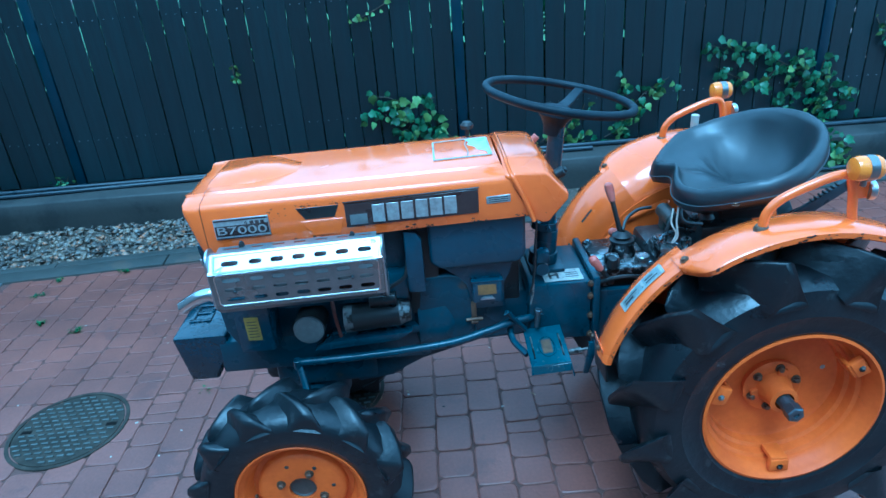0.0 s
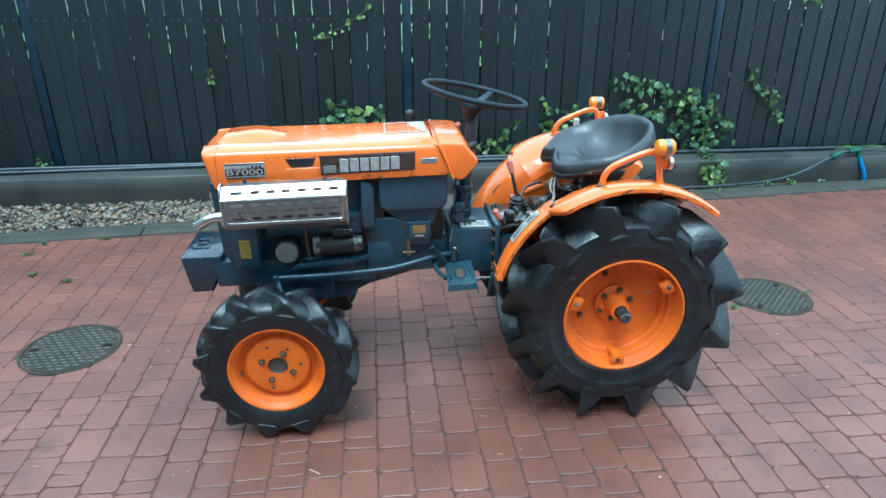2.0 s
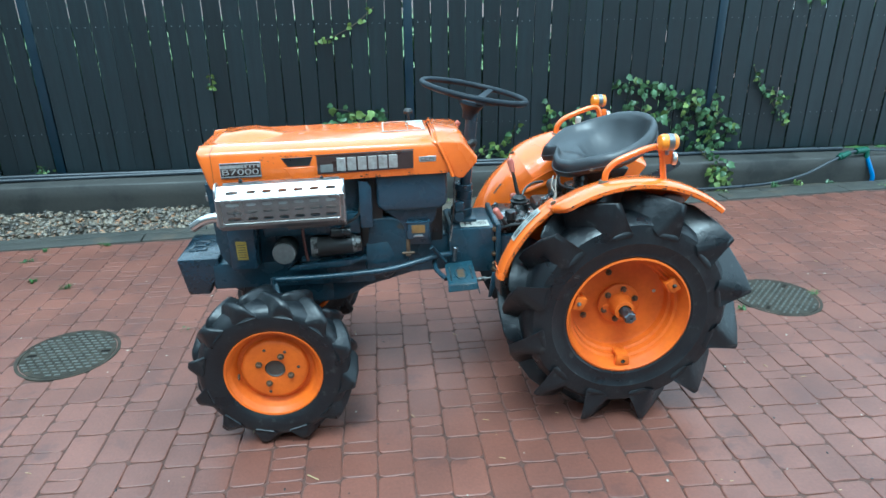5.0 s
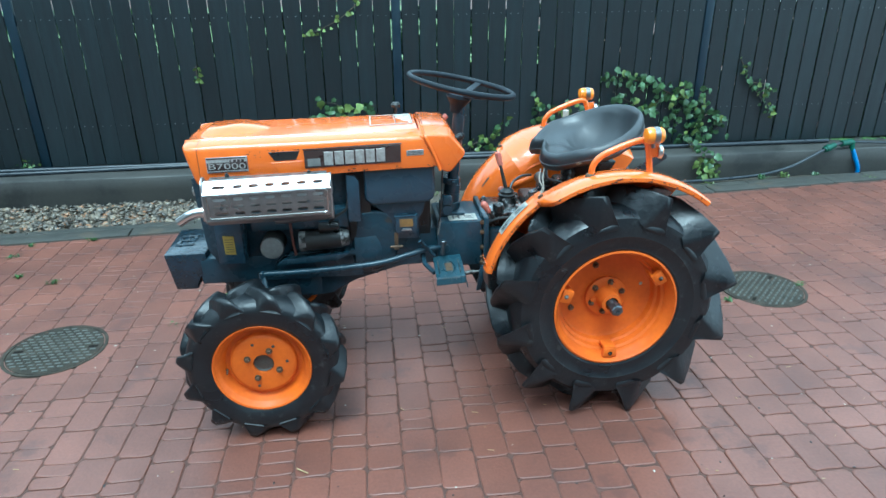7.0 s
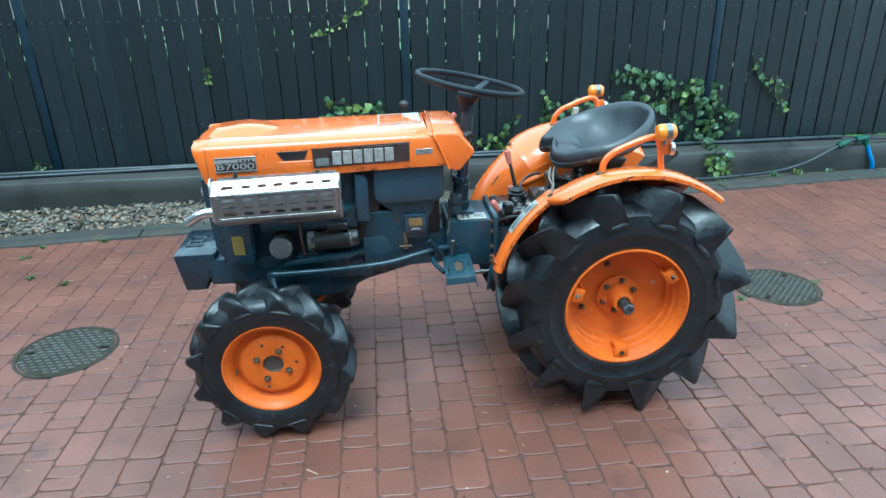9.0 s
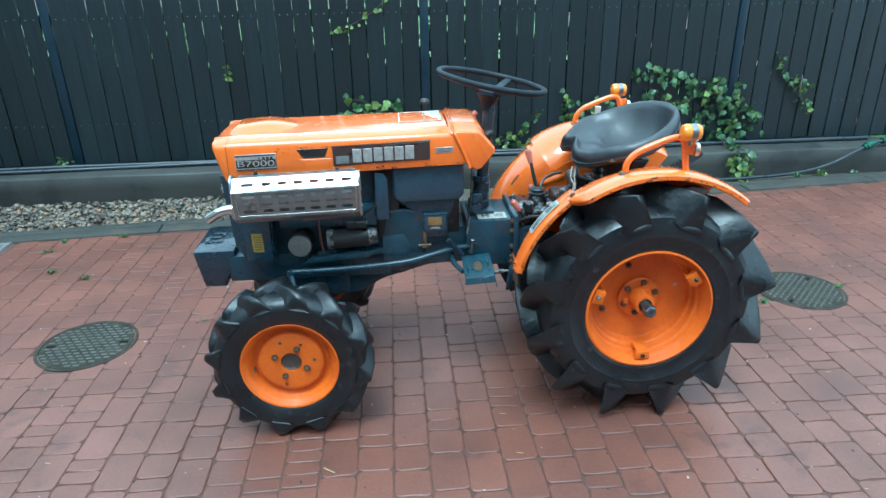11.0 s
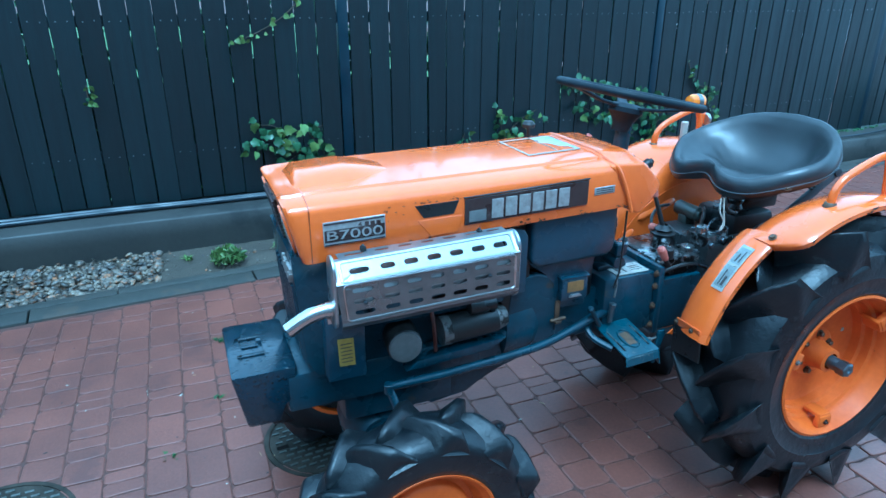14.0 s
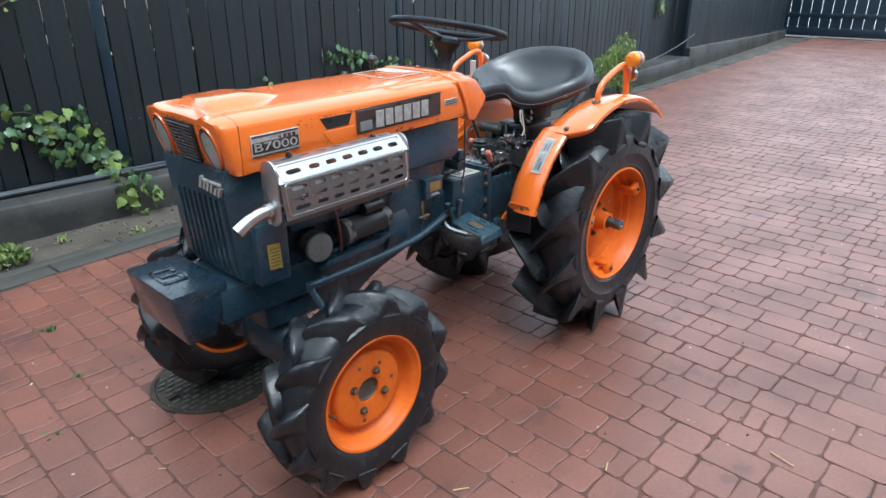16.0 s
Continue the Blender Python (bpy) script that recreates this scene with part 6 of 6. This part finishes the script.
def ivy(label, runs, per_metre, size, seed, spread=0.05, pale=0.25):
    """Ivy on the fence: runs of stems, each a list of (x, z) on the board face, with leaves along them."""
    rng = random.Random(seed)
    x0, z0 = runs[0][0]
    plant = thing("ivy", (x0, wall_y(x0) + FENCE_BACK - 0.01, z0), label, "ivy", "ivy on the fence")
    for run in runs:
        pts = []
        for x, z in run:
            low = 0.17 - z
            y = wall_y(x) + FENCE_BACK - 0.012 - (0.0 if low < 0 else min(0.34, 0.30 + low * 0.05))
            pts.append(Vector((x, y, z)))
        part("stem", tube(pts, (0.0035, 0.002), 6, 6), STEM, plant)
        path = spline(pts, 10)
        total = sum((b - a).length for a, b in zip(path, path[1:]))
        n = max(3, int(total * per_metre * 2.1))
        for k in range(n):
            f = (k + rng.random()) / n * (len(path) - 1)
            i = min(int(f), len(path) - 2)
            p = path[i].lerp(path[i + 1], f - i)
            away = rng.uniform(-1, 1) * spread
            p = p + Vector((away + rng.uniform(-0.02, 0.02), -rng.uniform(0.008, 0.06), rng.uniform(-1, 1) * spread))
            s = size * rng.uniform(0.42, 0.88)
            m = Matrix.Translation(p) @ Euler((radians(rng.uniform(60, 125)), radians(rng.uniform(-25, 25)), radians(rng.uniform(-35, 35)))).to_matrix().to_4x4() @ Matrix.Rotation(radians(180 + rng.uniform(-70, 70)), 4, "Z") @ Matrix.Diagonal((s, s, s, 1))
            mesh = LEAVES[2] if rng.random() < (max(pale, 0.75) if p.z < 0.16 else pale) else LEAVES[rng.randrange(2)]
            part("leaf", mesh, LEAF, plant, m=m)
    return plant


ivy("green ivy spilling over the wall by the post", [[(0.14, 0.18), (0.12, 0.28), (0.03, 0.37), (-0.12, 0.46), (-0.26, 0.54)], [(0.12, 0.28), (0.08, 0.42), (0.00, 0.54), (0.10, 0.57)], [(-0.05, 0.42), (-0.14, 0.36), (-0.22, 0.39)], [(-0.02, 0.40), (-0.08, 0.31), (-0.13, 0.28)], [(0.10, 0.26), (0.11, 0.17), (0.12, 0.09), (0.13, 0.06)], [(0.12, 0.22), (0.22, 0.15), (0.28, 0.06)], [(0.10, 0.36), (0.17, 0.30), (0.22, 0.22)], [(-0.12, 0.46), (-0.26, 0.50), (-0.36, 0.47)], [(-0.10, 0.48), (-0.20, 0.58), (-0.30, 0.60)]], 25, 0.090, 11, 0.055)
ivy("sparse pale ivy at the fence foot", [[(0.78, 0.20), (0.86, 0.25), (0.95, 0.28), (1.04, 0.34), (1.08, 0.44)], [(0.92, 0.26), (1.02, 0.20), (1.12, 0.27)]], 34, 0.065, 12, 0.045, 0.6)
ivy("ivy sprig climbing from the wall top", [[(1.36, 0.19), (1.38, 0.34), (1.36, 0.48), (1.34, 0.60)], [(1.38, 0.36), (1.46, 0.46), (1.56, 0.53), (1.64, 0.57)], [(1.37, 0.3), (1.3, 0.24), (1.22, 0.20)]], 40, 0.07, 13, 0.05, 0.5)
ivy("broad dark green ivy spreading over the fence boards", [[(2.72, 0.19), (2.70, 0.36), (2.56, 0.50), (2.40, 0.60), (2.22, 0.68), (2.02, 0.72), (1.86, 0.76)], [(2.40, 0.60), (2.26, 0.50), (2.12, 0.52), (1.94, 0.62)], [(2.56, 0.50), (2.46, 0.40), (2.40, 0.32)], [(2.70, 0.36), (2.60, 0.28), (2.52, 0.22)], [(2.66, 0.42), (2.66, 0.55), (2.68, 0.62)], [(2.70, 0.38), (2.80, 0.44), (2.83, 0.36), (2.86, 0.30)], [(2.20, 0.68), (2.20, 0.76)], [(2.56, 0.50), (2.52, 0.60), (2.54, 0.66)], [(2.60, 0.24), (2.62, 0.15), (2.66, 0.08), (2.70, 0.03)], [(2.60, 0.22), (2.57, 0.14), (2.60, 0.06), (2.68, 0.0)]], 36, 0.078, 14, 0.055, 0.15)
ivy("thin trailing ivy strand with small leaves", [[(2.97, 0.84), (3.05, 0.70), (3.15, 0.58), (3.24, 0.48), (3.29, 0.41)], [(3.10, 0.66), (3.22, 0.64), (3.25, 0.58)]], 34, 0.055, 15, 0.035, 0.35)
ivy("fine ivy tendril high on the fence", [[(0.02, 1.32), (-0.10, 1.22), (-0.22, 1.15), (-0.34, 1.10), (-0.40, 1.08)]], 14, 0.055, 16, 0.03, 0.8)
ivy("single ivy sprig between two boards", [[(-1.19, 0.88), (-1.19, 0.80), (-1.17, 0.77)]], 40, 0.05, 17, 0.015, 0.9)
ivy("small dry sprig at the fence foot", [[(-2.50, 0.19), (-2.50, 0.25)], [(-2.47, 0.19), (-2.44, 0.24)]], 90, 0.035, 18, 0.03, 0.3)
ivy("ivy leaves showing high on the fence boards", [[(3.25, 1.42), (3.36, 1.36), (3.46, 1.37)]], 36, 0.06, 19, 0.04, 0.3)
ivy("small ivy patch hanging on dark boards", [[(8.0, 1.15), (8.05, 0.95), (8.1, 0.80)], ], 26, 0.11, 20, 0.06, 0.6)
ivy("pale ivy leaves clinging to dark boards", [[(10.4, 0.95), (10.5, 0.80)], [(11.0, 1.0), (11.1, 0.82)]], 30, 0.12, 21, 0.06, 0.7)


# ---------------------------------------------------------------- weeds, shrub, pebbles
def tuft(name, at, blades, height, spread, mat, label, seed, width=0.006, category="weed"):
    rng = random.Random(seed)
    bm = bmesh.new()
    for _ in range(blades):
        a, lean = rng.uniform(0, 6.283), rng.uniform(0.15, 1.0)
        h, w = height * rng.uniform(0.5, 1.1), width * rng.uniform(0.7, 1.4)
        base = Vector((rng.gauss(0, spread * 0.3), rng.gauss(0, spread * 0.3), 0))
        d = Vector((math.cos(a), math.sin(a), 0))
        s = Vector((-d.y, d.x, 0)) * w
        p1, p2 = base + d * spread * lean * 0.45 + Vector((0, 0, h * 0.7)), base + d * spread * lean + Vector((0, 0, h * (1 - 0.5 * lean)))
        v = [bm.verts.new(q) for q in (base - s * 0.5, base + s * 0.5, p1 + s, p1 - s, p2)]
        bm.faces.new((v[0], v[1], v[2], v[3])), bm.faces.new((v[3], v[2], v[4]))
    mesh = bpy.data.meshes.new(name)
    bm.to_mesh(mesh)
    bm.free()
    mesh.materials.append(mat)
    ob = new(name, mesh)
    ob.location = at
    return tagged(ob, label, category)




def weed_spot(rng):
    a, r = rng.uniform(0, 6.283), rng.uniform(0, 1) ** 0.5
    return -0.60 + 0.095 * r * math.cos(a), 3.90 + 0.08 * r * math.sin(a), -0.03 + rng.uniform(0.2, 1.0) * 0.10 * (1 - 0.55 * r * r)


leafy = leaf_cloud(240, weed_spot, 0.017, 31, 0.9)
leafy.materials.append(LEAF_PALE)
clump = thing("weed", (-0.60, 3.90, -0.035), "leafy green weed growing in the soil strip", "weed")
part("leaves", leafy, LEAF_PALE, clump)
for k in range(7):
    a = 0.9 * k
    part("stem", tube([(-0.60, 3.90, -0.04), (-0.60 + 0.04 * math.cos(a), 3.90 + 0.035 * math.sin(a), 0.01), (-0.60 + 0.07 * math.cos(a), 3.90 + 0.055 * math.sin(a), 0.04)], (0.003, 0.0015), 5, 4), STEM, clump)
for i, (x, y, n, h) in enumerate(((-1.884, 2.894, 20, 0.035), (-1.67, 2.80, 16, 0.03), (-1.87, 2.25, 16, 0.03), (-2.02, 3.36, 18, 0.03), (-1.68, 3.40, 16, 0.04), (-0.708, 2.962, 18, 0.03), (-0.92, 2.27, 8, 0.015), (-0.76, 2.55, 8, 0.02), (1.735, 2.15, 16, 0.03), (2.18, 2.27, 12, 0.02), (-2.05, 3.2, 12, 0.03))):
    tuft("weed", (x, y, -0.004), n, h * 0.8, 0.034, HEDGE, "small weed in a paving joint", 20 + i, 0.005)
for i in range(16):
    x = 2.3 + i * 0.32 + random.uniform(-0.1, 0.1)
    tuft("weed", (x, wall_y(x) - random.uniform(0.05, 0.3), -0.030), 24, random.uniform(0.03, 0.09), 0.06, LEAF_PALE if i % 2 else LEAF, "sparse weed at the foot of the wall", 60 + i)
for i in range(10):
    x = -0.9 + i * 0.28 + random.uniform(-0.1, 0.1)
    tuft("weed", (x, wall_y(x) - random.uniform(0.03, 0.35), -0.035), 10, random.uniform(0.02, 0.05), 0.05, LEAF_PALE, "sparse weed at the foot of the wall", 90 + i)
moss = bmesh.new()
for i in range(260):
    x = random.uniform(1.2, 7.5)
    moss = join(moss, turned(lathe([(0, 0.012), (0.012, 0.008), (0.016, 0)], segments=5), Matrix.Translation((x, wall_y(x) + FENCE_BACK - random.uniform(0.0, 0.05), 0.166)) @ Matrix.Diagonal((random.uniform(0.6, 2), 1, random.uniform(0.5, 1.5), 1))))
moss = solid("moss", moss, HEDGE, "green moss along the foot of the fence", "moss", "stuff")


def shrub_spot(rng):
    d = rng.normal(size=3)
    d /= np.linalg.norm(d)
    r = rng.uniform(0.25, 1.0) ** 0.5 * (1 + 0.25 * math.sin(d[0] * 5) + 0.2 * math.sin(d[2] * 7 + 1))
    return 5.68 + d[0] * r * 0.38, 4.08 + d[1] * r * 0.18, 0.36 + d[2] * r * 0.25


shrub = thing("shrub", (5.75, 4.08, -0.04), "bushy green shrub growing against the fence", "shrub")
crown_mesh = leaf_cloud(1700, shrub_spot, 0.029, 8, 0.40)
crown_mesh.materials.append(LEAF_PALE)
part("crown", crown_mesh, LEAF_PALE, shrub)
for k in range(5):
    a = k * 1.3
    part("stem", tube([(5.75, 4.08, -0.05), (5.75 + 0.08 * math.cos(a), 4.08 + 0.05 * math.sin(a), 0.2), (5.75 + 0.25 * math.cos(a), 4.08 + 0.12 * math.sin(a), 0.5)], (0.010, 0.004), 6), STEM, shrub)


def scattered_stones(n, place, size, seed, flat=0.6):
    ico = bmesh.new()
    bmesh.ops.create_icosphere(ico, subdivisions=2, radius=1)
    base = np.array([v.co[:] for v in ico.verts])
    tris = np.array([[v.index for v in f.verts] for f in ico.faces])
    ico.free()
    rng = np.random.default_rng(seed)
    verts, faces = [], []
    for i in range(n):
        s = size * rng.uniform(0.55, 1.5)
        q = np.array(Euler((rng.uniform(-0.5, 0.5), rng.uniform(-0.5, 0.5), rng.uniform(0, 6.28))).to_matrix())
        shape = base * (1 + 0.13 * np.sin(base[:, [1, 2, 0]] * 2.6 + rng.uniform(0, 6, 3)))
        shape = shape * np.array([1.0, rng.uniform(0.65, 0.95), flat * rng.uniform(0.7, 1.1)]) * s
        verts.append(shape @ q.T + np.array(place(rng, s)))
        faces.append(tris + i * len(base))
    mesh = bpy.data.meshes.new("stones")
    mesh.from_pydata(np.concatenate(verts).tolist(), [], np.concatenate(faces).tolist())
    smooth(mesh, 80)
    return mesh


def pebble_spot(rng, s):
    x = -0.95 - 3.6 * rng.uniform() ** 1.15
    a, b = kerb_y(x) + 0.20, wall_y(x) - 0.005
    v = rng.uniform()
    return x, a + (b - a) * v, -0.036 + rng.uniform(-0.008, 0.016)


pebbles = scattered_stones(3000, pebble_spot, 0.0175, 3)
pebbles.materials.append(PEBBLE)
tagged(new("pebbles", pebbles), "mixed grey and brown river pebbles filling the strip by the wall", "pebbles", kind="stuff")


def grit_spot(rng, s):
    x = rng.uniform(-0.95, 2.5)
    a, b = kerb_y(x) + 0.16, wall_y(x)
    return x, rng.uniform(a, b), -0.036


grit = scattered_stones(420, grit_spot, 0.0075, 5)
grit.materials.append(PEBBLE)
tagged(new("loose_stones", grit), "scattered small stones on the soil", "stones", kind="stuff")

# straws, crumbs and petals on the paving
litter = bmesh.new()
for i in range(110):
    x, y = random.uniform(-1.8, 3.2), random.uniform(0.3, 3.2)
    n = random.choice((0.006, 0.010, 0.022))
    litter = join(litter, turned(box(-n / 2, n / 2, -0.0008, 0.0008, 0.001, 0.0024, 0), pose(x, y, 0, 0, 0, random.uniform(0, 180))))
for x, y, a, n in ((-0.246, 1.212, -35, 0.045), (0.47, 0.62, 75, 0.07), (0.10, 0.97, 20, 0.035)):
    litter = join(litter, turned(box(-n / 2, n / 2, -0.0016, 0.0016, 0.001, 0.004, 0), pose(x, y, 0, 0, 0, a)))
solid("straw_litter", litter, STRAW, "scattered straws and crumbs on the paving", "litter", "stuff")
petals = bmesh.new()
for i in range(170):
    x, y = random.uniform(-1.8, 3.4), random.uniform(0.1, 3.3)
    n = random.uniform(0.0022, 0.0050)
    petals = join(petals, turned(lathe([(0, 0.5), (0.8, 0.35), (1, 0)], segments=5), pose(x, y, 0, 0, 0, 31 * i) @ Matrix.Diagonal((n * random.uniform(1, 1.8), n, n * 0.5, 1))))
solid("fallen_petals", petals, TWINE, "tiny pale fallen petals scattered over the paving", "petals", "stuff")
crumbs = bmesh.new()
for i in range(120):
    x, y = random.uniform(-1.8, 3.2), random.uniform(0.2, 3.2)
    s = random.uniform(0.002, 0.005)
    crumbs = join(crumbs, turned(lathe([(0, 1), (0.8, 0.5), (1, 0)], segments=5), pose(x, y, 0, 0, 0, 40 * i) @ Matrix.Diagonal((s * random.uniform(1, 2.2), s, s * 0.6, 1))))
solid("dirt_crumbs", crumbs, BLACK_PART, "dark crumbs of dirt on the paving", "dirt", "stuff")

# ---------------------------------------------------------------- paving blocks
def paver_verts(length, width, seed):
    """Outline rings of a tumbled block with worn corners and uneven edges: top, shoulder, foot."""
    r = random.Random(seed)
    hx, hy, c = width / 2, length / 2, min(0.0165, length * 0.25)
    edge = []
    for sx, sy in ((1, 1), (-1, 1), (-1, -1), (1, -1)):
        corner = [(hx, hy - c), (hx - c * 0.29, hy - c * 0.29), (hx - c, hy)]
        for x, y in (corner if sx * sy > 0 else corner[::-1]):
            edge.append((sx * x, sy * y))
        edge.append((0, sy * hy) if sx * sy > 0 else (sx * hx, 0))
    edge = [(x * (1 + r.gauss(0, 0.015)), y * (1 + r.gauss(0, 0.0016 / hy))) for x, y in edge]
    out = []
    for inset, dz in ((0.0048, 0.0), (0.0014, -0.0017), (0.0, -0.009)):
        out.append([(x * (1 - inset / hx), y * (1 - inset / hy), dz) for x, y in edge])
    return np.array(out)


PN = 16
paver_faces = [tuple(range(PN))] + [(r * PN + k, (r + 1) * PN + k, (r + 1) * PN + (k + 1) % PN, r * PN + (k + 1) % PN) for r in range(2) for k in range(PN)]
LENGTHS, GAP, KINDS = (0.057, 0.1145, 0.172), 0.0014, 8
paver_shapes = {(n, i): paver_verts(n - GAP, COLUMN - GAP, i + int(n * 1000)).reshape(-1, 3) for n in LENGTHS for i in range(KINDS)}
paver_meshes = {}
for key, shape in paver_shapes.items():
    mesh = bpy.data.meshes.new("paver")
    mesh.from_pydata(shape.tolist(), [], paver_faces)
    mesh.materials.append(PAVER_ONE)
    smooth(mesh, 12)
    paver_meshes[key] = mesh
rng = random.Random(77)
far_v, far_f, singles = [], [], 0
k0, k1 = math.floor((-5.3 - COLUMN_FROM) / COLUMN), math.floor((PAVED_TO - COLUMN_FROM) / COLUMN)
for k in range(k0, k1):
    x = COLUMN_FROM + (k + 0.5) * COLUMN
    y = (-4.55 if x < 9 else -6.5) + rng.uniform(0, 0.15)
    stop = kerb_y(x) - 0.004
    while y < stop - 0.03:
        n = rng.choices(LENGTHS, (0.25, 0.50, 0.25))[0]
        if y + n > stop:
            n = min(LENGTHS, key=lambda q: abs(q - (stop - y)))
        c = y + n / 2
        y += n
        if any((x - mx) ** 2 + (c - my) ** 2 < 0.185 ** 2 for mx, my in COVERS) or (-2.62 < x < -2.34 and 3.16 < c < 3.45):
            continue
        kind = rng.randrange(KINDS)
        m = Matrix.Translation((x + rng.uniform(-0.0012, 0.0012), c, rng.uniform(-0.0014, 0.0006))) @ Euler((radians(rng.gauss(0, 0.22)), radians(rng.gauss(0, 0.22)), radians(rng.gauss(0, 0.9)))).to_matrix().to_4x4()
        if -0.85 < x < 1.15 and 0.72 < c < 2.55 and singles < 296:
            part("paver", paver_meshes[n, kind], PAVER_ONE, pavement, m=m)
            singles += 1
        else:
            a = np.array(m)
            far_v.append(paver_shapes[n, kind] @ a[:3, :3].T + a[:3, 3])
mesh = bpy.data.meshes.new("paver_field")
for i in range(len(far_v)):
    far_f += [tuple(j + i * 3 * PN for j in f) for f in paver_faces]
mesh.from_pydata(np.concatenate(far_v).tolist(), [], far_f)
mesh.materials.append(PAVER)
smooth(mesh, 12)
tagged(part("paver_field", mesh, PAVER, pavement, "remaining red paving blocks"), kind="stuff")
